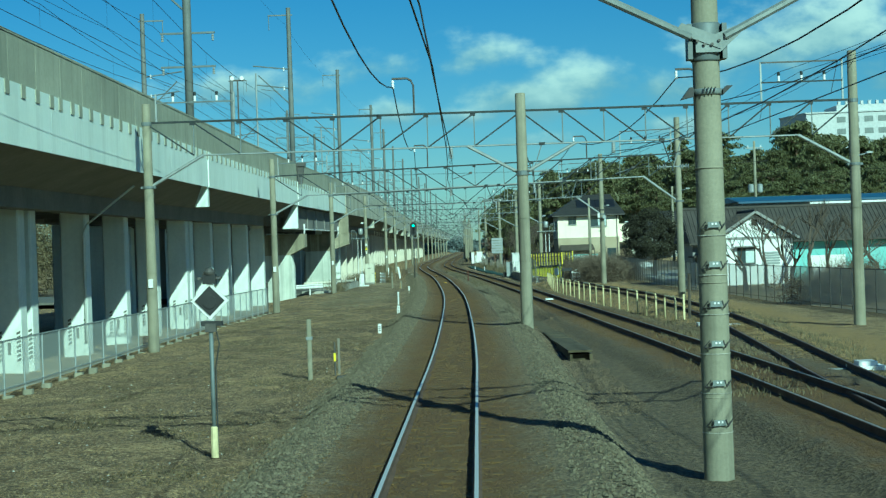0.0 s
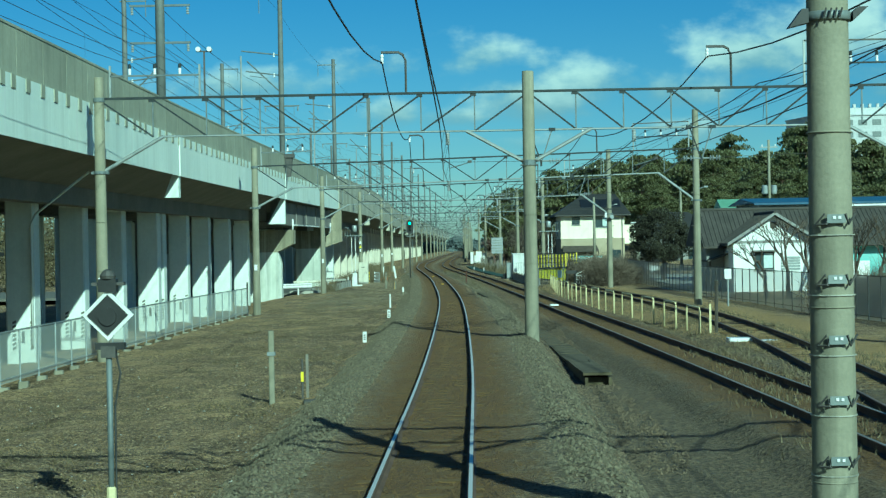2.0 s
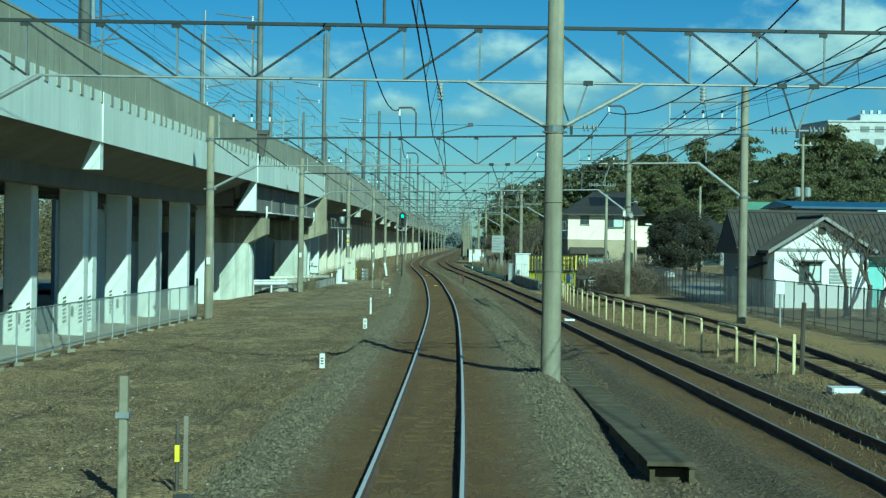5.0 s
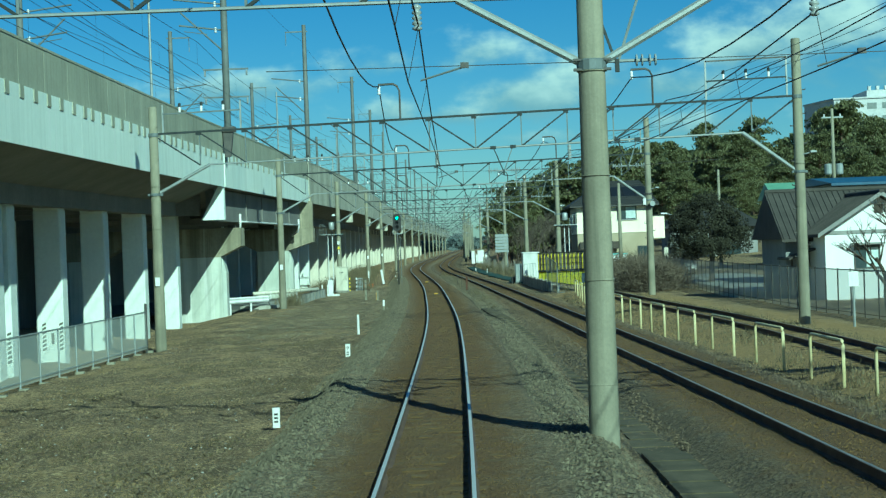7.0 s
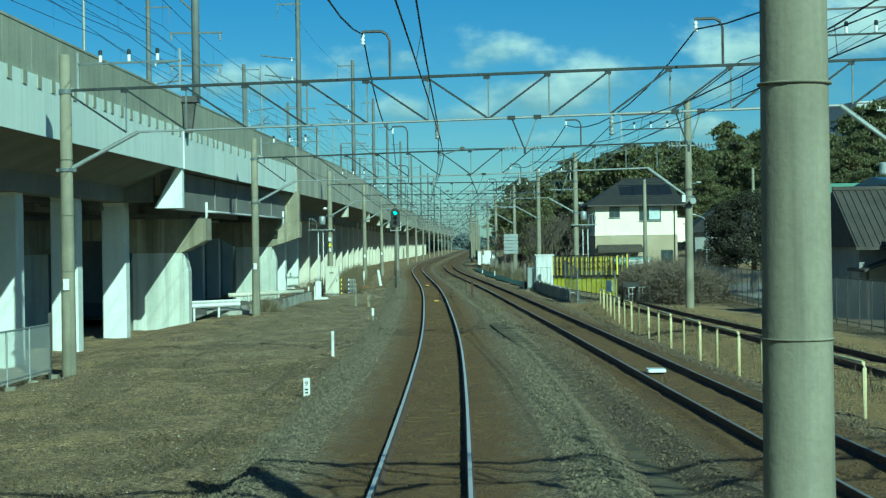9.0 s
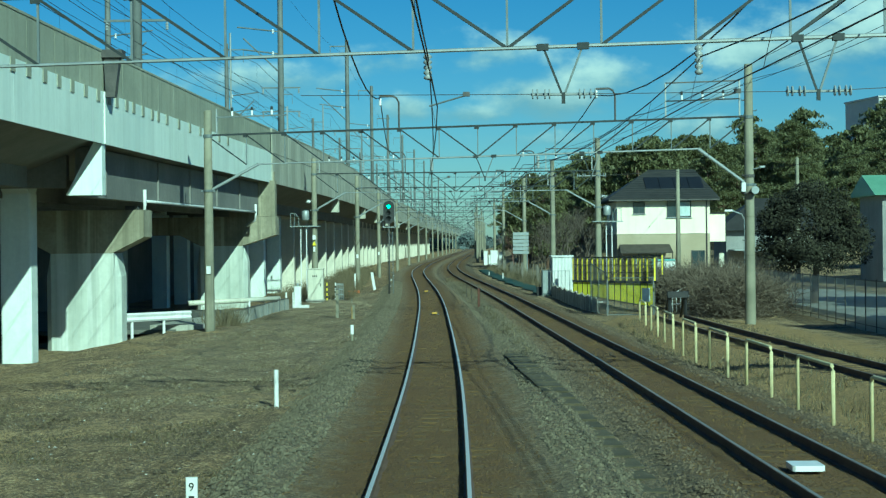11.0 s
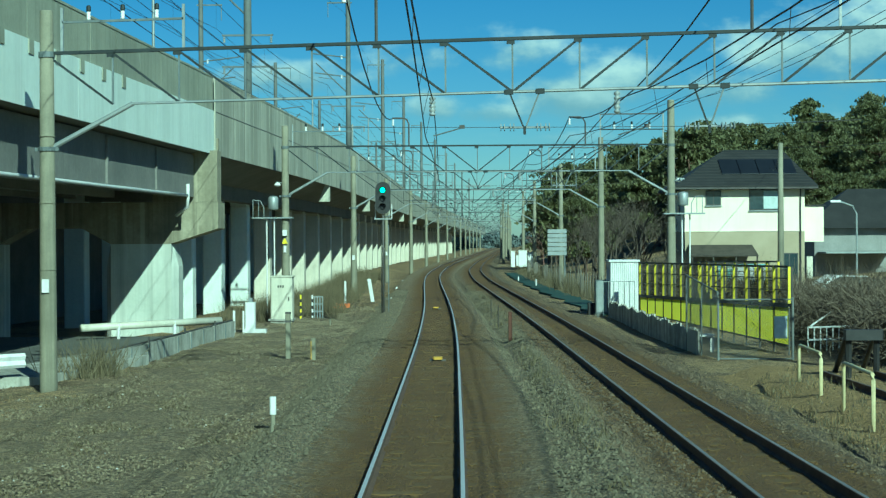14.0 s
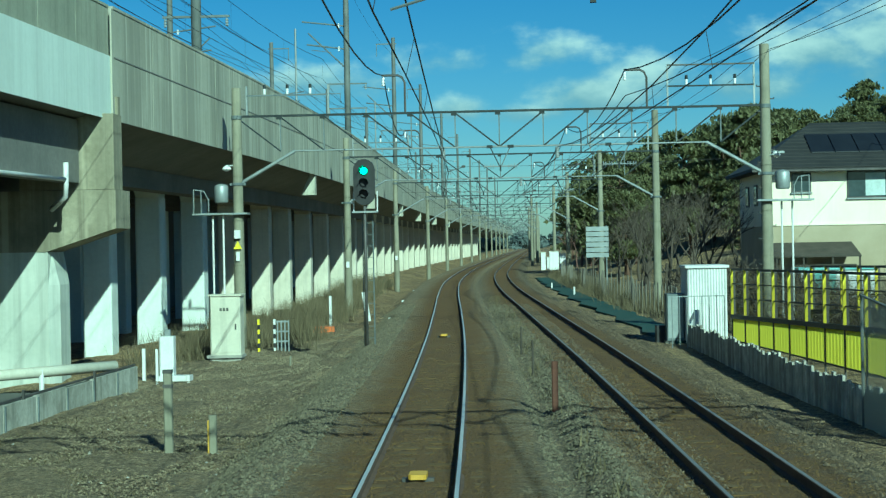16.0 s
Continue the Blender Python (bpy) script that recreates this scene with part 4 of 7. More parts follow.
    for c in (own_x, sec_x):
        part("insulator", insulator_soup(c, y, lo - 0.42, 0.075, 5, 0.38), M["grey_porcelain"], ob, smooth=True)
        part("pull_off", Soup().tube([(c + 0.66, y, zc), (c + 0.02, y, 5.56)], 0.016, 5), M["steel_mid"], ob)
        part("clip", Soup().box(c + 0.6, c + 0.72, y - 0.03, y + 0.03, zc - 0.02, zc + 0.06), M["dark_steel"], ob)
    part("cross_wire", Soup().tube([(own_x - 2.2, y, zc + 0.03), ((own_x + sec_x) / 2, y, zc), (sec_x + 2.05, y, zc), (min(sec_x + 5.4, xr), y, zc + 0.1)], 0.008, 4), M["wire"], ob)
    for c in ((own_x + sec_x) / 2, sec_x + 2.05):
        for sg in (-1, 1):
            # left leg coloured darker than the right, as light falls on the angle steel
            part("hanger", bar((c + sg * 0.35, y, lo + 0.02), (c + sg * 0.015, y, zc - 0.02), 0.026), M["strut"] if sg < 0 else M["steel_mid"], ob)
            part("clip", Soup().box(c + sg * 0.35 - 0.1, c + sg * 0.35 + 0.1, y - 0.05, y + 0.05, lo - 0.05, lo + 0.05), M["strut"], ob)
        discs = Soup()
        for k in (-0.54, -0.46, -0.33, -0.25, 0.27, 0.35, 0.46, 0.54):
            discs.tube([(c + k, y, zc), (c + k + 0.02, y, zc)], 0.085, 12)
        part("disc_insulator", discs.tube([(c - 0.56, y, zc), (c + 0.56, y, zc)], 0.025, 5), M["grey_porcelain"], ob)
        part("foot", Soup().box(c - 0.03, c + 0.03, y - 0.03, y + 0.03, zc - 0.16, zc + 0.03), M["strut"], ob)
    return ob


NEAR_MASTS = [(-12.3, 34.0), (-12.4, 78.5), (-12.5, 129.5), (-11.9, 175.0), (-10.6, 219.0), (-10.9, 264.0), (-11.1, 309.0), (-10.7, 354.0), (-10.1, 400.0), (-9.3, 446.0), (-8.5, 492.0), (-7.6, 538.0), (-6.4, 590.0)]
for x, y in NEAR_MASTS:
    mast(x, y, 22.3, 1)
    mast(x - 10.7, y - 4.2, 21.6, -1)
for x, y in ((-12.2, 104.0), (-12.0, 152.0), (-11.0, 197.0), (-10.7, 241.0)):
    ob = thing("line_post", "slim steel post behind the parapet", "post", (x, y, 7.0))
    part("shaft", Soup().lathe([(0.06, 0), (0.05, 7.5)], sides=8), M["galv"], ob)

GANTRIES = [(58.1, -10.72, 14.1, 2.44), (92.7, -10.15, 12.6, None), (128.2, -9.53, 11.42, None), (166.7, -8.98, 8.62, None), (193.5, -8.1, 7.2, None), (229.0, -8.33, 6.2, None), (264.0, -8.0, 4.9, None), (300.0, -7.85, 4.4, None)]
for i, (y, xl, xr, xm) in enumerate(GANTRIES):
    beam = gantry(y, xl, xr, xm, chord=7.85 if i == 0 else 7.55, detail=i < 5)
    if i in (1, 2):
        # these two beams rise a little towards the outer pole
        for piece in beam.children_recursive:
            if "pole" not in piece.name:
                for v in piece.data.vertices:
                    v.co.z += 0.0236 * (v.co.x + 4.9) * min(1.0, max(0.0, (v.co.z - 5.8) / 0.6))
for k, y in enumerate((340.0, 376.0, 412.0, 448.0, 484.0, 520.0, 556.0, 600.0, 650.0)):
    c = float(own(y))
    gantry(y, c - 2.9, c + (6.9, 7.6, 6.1)[k % 3], None, chord=7.55, detail=False, feeders=False)
# the gantry the train is just leaving: only its middle pole and braces are in sight
g0 = thing("gantry", "ringed concrete pole with step irons carrying a lattice beam", "overhead line gantry", group="gantries over the tracks")
mid_pole = concrete_pole(g0, 3.36, 21.7, 8.6, 0.2, 0.165)
part("post", Soup().lathe([(0.2, -0.5), (0.2, 0), (0.15, 8.5), (0.02, 8.52)], -11.6, 22.0, 14), M["pole"], g0, smooth=True)
part("post", Soup().lathe([(0.2, -0.5), (0.2, 0), (0.15, 9.5), (0.02, 9.52)], 15.2, 21.6, 14), M["pole"], g0, smooth=True)
part("top_chord", Soup().box(-11.6, 15.2, 21.64, 21.76, 7.85, 7.92), M["dark_steel"], g0)
part("lower_chord", Soup().tube([(-9.7, 21.7, 6.7), (13.3, 21.7, 6.7)], 0.055, 6), M["galv"], g0)
for k in range(18):
    x = -9.7 + 23.0 * k / 18
    part("diagonal", bar((x, 21.7, 7.85 if k < 9 else 6.7), (x + 23.0 / 18, 21.7, 6.7 if k < 9 else 7.85), 0.035), M["galv"], g0)
for sg in (-1, 1):
    part("knee_brace", Soup().tube([(3.36 + sg * 0.22, 21.47, 5.80), (3.36 + sg * 2.0, 21.62, 6.7)], 0.055, 8), M["plate_steel"], g0)
    part("gusset", Soup().slabxz([(3.36 - 0.16, 5.60), (3.36 + 0.16, 5.60), (3.36 + 0.42, 5.83), (3.36 + 0.36, 5.93), (3.36 - 0.16, 5.74)] if sg > 0 else [(3.36 - 0.42, 5.87), (3.36 + 0.16, 5.64), (3.36 + 0.16, 5.80), (3.36 - 0.34, 5.99)], 21.455 + 0.008 * sg, 21.47 + 0.008 * sg), M["plate_steel"], g0)
    for k in range(3):
        part("bolt", Soup().tube([(3.36 + sg * (0.05 + 0.09 * k), 21.425, 5.70 + 0.045 * k), (3.36 + sg * (0.05 + 0.09 * k), 21.45, 5.70 + 0.045 * k)], 0.02, 8), M["dark_steel"], g0)
    part("ear", Soup().box(3.36 + sg * 0.225 - 0.03, 3.36 + sg * 0.225 + 0.03, 21.5, 21.75, 5.52, 5.98), M["steel_mid"], g0)
part("clamp", Soup().lathe([(0.19, 5.5), (0.205, 5.52), (0.205, 5.98), (0.19, 6.0)], 3.36, 21.7, 20), M["steel_mid"], g0, smooth=True)
part("clamp", Soup().lathe([(0.195, 5.06), (0.21, 5.07), (0.21, 5.13), (0.195, 5.14)], 3.36, 21.7, 20), M["plate_steel"], g0, smooth=True)
part("lug", Soup().slabxz([(3.0, 5.0), (3.17, 5.04), (3.17, 5.16), (3.12, 5.16)], 21.55, 21.68), M["black"], g0)
part("lug", Soup().slabxz([(3.55, 5.05), (3.68, 5.17), (3.6, 5.17), (3.55, 5.13)], 21.55, 21.68), M["black"], g0)
for k in range(4):
    part("bolt", bar((3.28 + 0.045 * k, 21.47, 5.07), (3.30 + 0.045 * k, 21.46, 5.15), 0.01), M["black"], g0)
for k in range(6):
    z = 0.78 + 0.515 * k
    part("step_iron", Soup().tube([(3.19, 21.52, z - 0.04), (3.255, 21.465, z + 0.05), (3.275, 21.465, z - 0.04), (3.19, 21.52, z - 0.04)], 0.011, 5), M["dark_steel"], g0)
    part("step_iron", Soup().tube([(3.435, 21.465, z + 0.05), (3.46, 21.465, z - 0.04), (3.53, 21.52, z + 0.05)], 0.011, 5), M["dark_steel"], g0)
    part("plate", Soup().box(3.28, 3.44, 21.47, 21.485, z - 0.03, z + 0.045), M["plate_steel"], g0)
    for x in (3.34, 3.385):
        part("bolt", Soup().box(x - 0.012, x + 0.012, 21.462, 21.469, z + 0.005, z + 0.03), M["porcelain"], g0)
    part("band", Soup().lathe([(0.203, z - 0.135), (0.203, z - 0.125)], 3.36, 21.7, 16), M["kerb"], mid_pole)


# wires
def wire(name, pts, r, label, group, droppers=()):
    ob = thing(name, label, "overhead wire", group=group)
    part("strand", Soup().tube(pts, r, 5), M["wire"], ob)
    for a, b in droppers:
        part("dropper", bar(a, b, 0.006, 3), M["wire"], ob)
    return ob


ANCHORS = [-13.0, 21.7, 58.1, 92.7, 128.2, 166.7, 193.5, 229.0, 264.0, 300.0, 340.0, 376.0, 412.0, 448.0, 484.0, 520.0, 556.0, 600.0, 650.0]
for line, zig in ((own, 0.16), (second, -0.16)):
    contact, messenger, drops = [], [], []
    for i, (a, b) in enumerate(zip(ANCHORS[:-1], ANCHORS[1:])):
        n = 6 if a < 300 else 3
        for k in range(n):
            t = k / n
            y = a + (b - a) * t
            s = zig * (1 if i % 2 else -1)
            x = float(line(y)) + s * (1 - 2 * t)
            zc, zm = 5.55, 6.35 - 1.9 * t * (1 - t)
            contact.append((x, y, zc))
            messenger.append((float(line(y)) + 0.02, y, zm))
            if a < 300:
                drops.append(((x, y, zc), (float(line(y)) + 0.02, y, zm)))
    wire("contact_wire", contact, 0.011, "dark contact wire hung on droppers above the track", "overhead wires", drops)
    wire("messenger_wire", messenger, 0.013, "dark messenger wire above the contact wire", "overhead wires")


def sagging(fn, z, sag, r, label, last=12):
    pts = []
    for a, b in zip(ANCHORS[:last], ANCHORS[1:last + 1]):
        for k in range(8):
            t = k / 8
            y = a + (b - a) * t
            pts.append((fn(a) * (1 - t) + fn(b) * t, y, z - 4 * sag * t * (1 - t)))
    wire("feeder_wire", pts, r, label, "feeder wires")


sagging(lambda y: float(own(y)) - 1.97, 8.85, 0.95, 0.022, "thick sagging feeder wire on swan-neck arms")
sagging(lambda y: float(second(y)) + 2.28, 8.85, 0.95, 0.022, "thick sagging feeder wire on swan-neck arms")


def pole_line(side, y):
    ys = [g[0] for g in GANTRIES]
    xs = [g[1 if side < 0 else 2] for g in GANTRIES]
    return float(np.interp(y, [21.7] + ys, [(-11.6 if side < 0 else 15.2)] + xs))


for k in (0.95, 1.72, 2.5):
    sagging(lambda y, k=k: pole_line(-1, y) + k, 8.92, 0.35, 0.008, "thin high wire on porcelain insulators", 9)
    sagging(lambda y, k=k: pole_line(1, y) - k - 0.1, 8.92, 0.35, 0.008, "thin high wire on porcelain insulators", 9)
sagging(lambda y: pole_line(1, y) + 0.1, 9.4, 0.5, 0.01, "thin wire along the pole tops", 9)
sagging(lambda y: pole_line(1, y) - 4.6, 8.0, 0.5, 0.016, "dark wire with clips along the gantries", 9)
# wires of the high line
for dx, z, r in ((1.6, 15.4, 0.014), (1.6, 14.1, 0.011), (0.3, 21.0, 0.009), (3.8, 15.4, 0.014), (3.8, 14.1, 0.011), (7.0, 15.4, 0.014), (0.15, 12.2, 0.009)):
    pts = []
    for (xa, ya), (xb, yb) in zip(NEAR_MASTS[:-1], NEAR_MASTS[1:]):
        for k in range(6):
            t = k / 6
            pts.append((xa + (xb - xa) * t - dx, ya + (yb - ya) * t, z - 2.4 * t * (1 - t)))
    down = [((x, y, z0), (x, y, z0 - 1.25)) for x, y, z0 in pts[::2]] if z == 15.4 else ()
    wire("high_line_wire", pts, r, "thin wire of the overhead line on the viaduct", "wires on the viaduct", down)
# ---- trackside things, left of the track ----
sign = thing("diamond_signal", "black diamond board with white rim on a slim post", "track sign", (-4.13, 27.6, -0.2))
part("post", Soup().tube([(0, 0, 0), (0, 0, 2.25)], 0.037, 10), M["steel_mid"], sign, smooth=True)
part("footing", Soup().lathe([(0.065, 0.0), (0.06, 0.5), (0.045, 0.52)], sides=10), M["pale_yellow"], sign, "pale yellow painted post foot")
rim = 0.315
part("rim", Soup().slabxz([(0, 2.62 - rim), (rim, 2.62), (0, 2.62 + rim), (-rim, 2.62)], -0.03, 0.0), M["white"], sign)
rim = 0.25
part("board", Soup().slabxz([(0, 2.62 - rim), (rim, 2.62), (0, 2.62 + rim), (-rim, 2.62)], -0.05, -0.031), M["black"], sign)
part("lamp", Soup().tube([(0, -0.075, 2.6), (0, -0.051, 2.6)], 0.11, 16), M["black"], sign)
part("hinge", Soup().box(-0.2, 0.2, -0.02, 0.1, 2.98, 3.02), M["dark_steel"], sign)
part("bracket", Soup().box(-0.16, 0.2, -0.05, 0.06, 2.2, 2.28), M["black"], sign)
part("cable", Soup().tube([(0.06, 0.06, 2.2), (0.12, 0.08, 1.9), (0.05, 0.07, 1.5), (0.05, 0.06, 0.0)], 0.014, 5), M["black"], sign)
part("bracket", Soup().box(-0.11, 0.11, -0.06, 0.1, 2.9, 3.06), M["black"], sign)
part("lens_cap", Soup().lathe([(0.09, 3.06), (0.1, 3.1), (0.06, 3.16), (0.02, 3.18)], 0.0, 0.0, 12), M["dark_steel"], sign)
part("bracket", Soup().box(-0.09, 0.09, -0.06, 0.06, 2.1, 2.24), M["dark_steel"], sign)


def stake(x, y, h, mat, label, r=0.06, z=-0.25):
    ob = thing("marker_post", label, "post", (x, y, z), group="posts beside the track")
    part("stake", Soup().box(-r, r, -r, r, 0, h, bevel=0.02), mat, ob)
    return ob


st = stake(-3.92, 43.4, 1.66, M["pole"], "square grey concrete marker post")
part("collar", Soup().box(-0.085, 0.085, -0.085, 0.085, 1.12, 1.2), M["galv"], st)
st = stake(1.0, 140.6, 1.1, M["rust_post"], "rusty red-brown steel stake between the tracks", 0.055, 0.0)
for x, y, h in ((0.68, 149.6, 0.95), (0.42, 156.6, 0.9)):
    stake(x, y, h, M["darkwood"], "thin dark stake between the tracks", 0.025, 0.0)
cbx = solo("cable_box", Soup().box(-0.2, 0.2, -0.2, 0.25, -0.1, 0.45, bevel=0.03), M["black"], "black cable box beside the second track", "cable box", (4.85, 163.9, 0.05))
st = stake(-3.3, 43.9, 1.0, M["dark_steel"], "thin dark stake with yellow band", 0.025)
part("band", Soup().box(-0.03, 0.03, -0.03, 0.03, 0.5, 0.72), M["yellow"], st)
part("lath", Soup().box(0.08, 0.14, 0.0, 0.03, 0.0, 1.1), M["wood"], st)
st = stake(-3.05, 43.2, 0.16, M["dark_steel"], "small dark cable box on the ground", 0.16)
st = stake(-5.39, 138.5, 1.45, M["pole"], "square grey concrete marker post with a dark collar", 0.068)
part("collar", Soup().box(-0.074, 0.074, -0.074, 0.074, 1.16, 1.22), M["dark_steel"], st)
part("cap", Soup().box(-0.072, 0.072, -0.072, 0.072, 1.4, 1.456), M["dark_steel"], st)
st = stake(-4.66, 138.5, 0.70, M["pole"], "short grey post with an orange edge strip", 0.06)
part("edge_strip", Soup().box(-0.075, -0.055, -0.075, 0.02, 0.05, 0.62), M["beacon"], st)
for x, y, h, r in ((-3.5, 98.4, 0.85, 0.045), (-4.7, 176.0, 0.6, 0.05), (-5.6, 196.0, 0.6, 0.06), (-6.2, 214.0, 0.6, 0.06), (-3.3, 190.0, 0.5, 0.05), (3.6, 209.5, 0.75, 0.05), (2.6, 226.0, 0.6, 0.05)):
    stake(x, y, h, M["white"], "short white marker post", r)
for x, y in ((-3.25, 119.0), (-6.1, 158.0)):
    stake(x, y, 0.35, M["pole"], "low grey stake beside the track", 0.03)


st = stake(-3.5, 121.0, 0.34, M["pole"], "grey stake with a white head", 0.04)
part("head", Soup().box(-0.055, 0.055, -0.055, 0.055, 0.34, 0.66, bevel=0.02), M["white"], st)


def number_post(x, y, w, h, text):
    ob = thing("number_post", "white post with black figures", "track sign", (x, y, -0.15), group="number posts")
    part("board", Soup().box(-w / 2, w / 2, -0.03, 0.03, 0, h, bevel=0.01), M["white"], ob)
    if text:
        c = bpy.data.curves.new("figure", "FONT")
        c.body, c.size, c.extrude, c.align_x = text, 0.15, 0.003, "CENTER"
        tmp = new("figure_curve", c)
        me = bpy.data.meshes.new_from_object(tmp)
        bpy.data.objects.remove(tmp)
        me.materials.clear()
        me.materials.append(M["black"])
        f = part("figure", me, None, ob)
        f.matrix_basis = pose(0, -0.036, h - 0.17, 90, 0, 0)
    for z in ((0.06, 0.13) if text else (0.1, 0.17, 0.24)):
        part("mark", Soup().box(-0.035, 0.035, -0.036, -0.031, z, z + 0.035), M["black"], ob)
    return ob


number_post(-3.11, 65.5, 0.14, 0.38, "")
number_post(-3.04, 85.1, 0.15, 0.4, "9")

# green light signal
sig = thing("colour_light_signal", "railway colour-light signal showing green on a thin dark post", "railway signal", (-3.98, 158.7, -0.1))
part("post", Soup().lathe([(0.05, 0), (0.046, 4.4), (0.02, 4.42)], sides=12), M["dark_steel"], sig, smooth=True)
part("base", Soup().box(-0.3, 0.3, -0.3, 0.3, -0.1, 0.14), M["pole"], sig)
head = []
for a in range(0, 181, 20):
    head.append((0.31 * math.cos(radians(a)), 5.45 + 0.31 * math.sin(radians(a))))
for a in range(180, 361, 20):
    head.append((0.31 * math.cos(radians(a)), 4.75 + 0.31 * math.sin(radians(a))))
bd = part("backboard", Soup().slabxz(head, -0.04, 0.04), M["black"], sig, "black backboard with hooded lamps")
for z, m in ((5.42, "green_lamp"), (5.08, "black"), (4.76, "black")):
    part("lens", Soup().tube([(0, -0.1, z), (0, -0.05, z)], 0.1, 16), M[m], bd)
    hood = Soup()
    for a in range(0, 180, 15):
        p, q = radians(a), radians(a + 15)
        hood.add([(0.13 * math.cos(p), -0.05, z + 0.13 * math.sin(p)), (0.13 * math.cos(q), -0.05, z + 0.13 * math.sin(q)), (0.13 * math.cos(q), -0.32, z + 0.13 * math.sin(q)), (0.13 * math.cos(p), -0.32, z + 0.13 * math.sin(p))], [(0, 1, 2, 3)])
    part("hood", hood, M["black"], bd)
part("platform", Soup().box(-0.35, 0.35, -0.1, 0.5, 4.22, 4.27), M["galv"], sig)
for x in (-0.34, 0.34):
    part("guard", Soup().tube([(x, 0.3, 4.25), (x, 0.3, 4.85)], 0.02, 5), M["white"], sig)
part("ladder", Soup().tube([(0.2, 0.3, 0), (0.2, 0.3, 4.2)], 0.02, 5).tube([(-0.1, 0.3, 0), (-0.1, 0.3, 4.2)], 0.014, 5), M["steel_mid"], sig)
for k in range(12):
    part("rung", bar((-0.1, 0.3, 0.3 + 0.33 * k), (0.2, 0.3, 0.3 + 0.33 * k), 0.01), M["steel_mid"], sig)

# leaning white board, orange heap, cabinets
lean = thing("leaning_board", "white board leaning on a stake", "board", (-6.25, 184.0, -0.15))
b = part("board", Soup().box(-0.1, 0.1, -0.02, 0.02, 0, 1.3), M["white"], lean)
b.matrix_basis = pose(0, 0, 0, 0, -9, 0)
cone = thing("orange_cover", "low orange cover on the ground", "cable cover", (-7.16, 175.2, -0.18))
part("cover", Soup().prism([(-0.4, -0.2), (0.4, -0.2), (0.36, 0.25), (-0.36, 0.25)], 0, 0.26), M["orange"], cone)
post = thing("warning_post", "white post with a cross board", "post", (-7.3, 178.5, -0.2))
part("post", Soup().box(-0.05, 0.05, -0.05, 0.05, 0, 1.35), M["white"], post)

relay = thing("relay_cabinet", "cream steel relay cabinet on a concrete base", "cabinet", (-8.42, 160.7, -0.2))
part("base", Soup().box(-0.46, 0.46, -0.02, 0.72, -0.1, 0.1), M["kerb"], relay)
part("sill", Soup().box(-0.56, 0.5, -0.1, 0.76, 0.1, 0.18, bevel=0.015), M["pale_lot"], relay)
part("body", Soup().box(-0.46, 0.46, 0.0, 0.7, 0.18, 1.95, bevel=0.03), M["cream"], relay)
part("roof", Soup().box(-0.5, 0.5, -0.04, 0.74, 1.95, 2.0), M["cream"], relay)
dr = part("door", Soup().box(-0.42, 0.42, -0.018, -0.003, 0.26, 1.88), M["cream"], relay)
part("handle", Soup().box(0.3, 0.34, -0.05, -0.019, 0.95, 1.12), M["dark_steel"], dr)
for k in range(3):
    part("label", Soup().box(-0.16 + 0.1 * k, -0.09 + 0.1 * k, -0.024, -0.019, 1.5, 1.6), M["slab"], dr)
wz = float(ground_z(-8.8, 154.3))
wb = thing("white_box", "narrow white equipment box on a low plinth", "cabinet", (-8.8, 154.3, wz))
part("body", Soup().box(-0.19, 0.19, -0.15, 0.2, 0.14, 0.92 - wz, bevel=0.03), M["white"], wb)
part("door", Soup().box(-0.15, 0.15, -0.165, -0.152, 0.3, 0.86 - wz, bevel=0.004), M["white"], wb)
part("cap", Soup().box(-0.06, 0.09, -0.08, 0.08, 0.92 - wz, 1.09 - wz, bevel=0.02), M["galv"], wb)
part("plinth", Soup().box(-0.24, 0.62, -0.2, 0.25, 0.0, 0.14, bevel=0.02), M["white"], wb)
part("leg", Soup().box(0.54, 0.62, -0.24, -0.2, -0.1, 0.16), M["white"], wb)
part("marker", Soup().box(-0.25, -0.19, -0.3, -0.24, -0.1, 0.85), M["white"], wb)
part("marker", Soup().box(-0.66, -0.58, -0.04, 0.04, -0.1, 0.85), M["white"], wb)
gf = thing("small_guard", "black-banded yellow and white guard posts with a pale mesh rail", "guard rail", (-8.0, 165.0, -0.2))
for x, c in ((-0.1, "yellow"), (0.42, "white")):
    p = part("post", Soup().box(x - 0.035, x + 0.035, -0.035, 0.035, -0.1, 1.05), M[c], gf)
    for z in (0.12, 0.42, 0.72):
        part("band", Soup().box(x - 0.039, x + 0.039, -0.039, 0.039, z, z + 0.15), M["black"], p)
for x in (0.52, 0.64, 0.76, 0.88):
    part("stanchion", Soup().box(x - 0.02, x + 0.02, -0.02, 0.02, -0.1, 1.0), M["galv"], gf)
for z in (0.3, 0.62, 0.94):
    part("rail", Soup().box(0.4, 0.9, -0.015, 0.015, z, z + 0.05), M["galv"], gf)

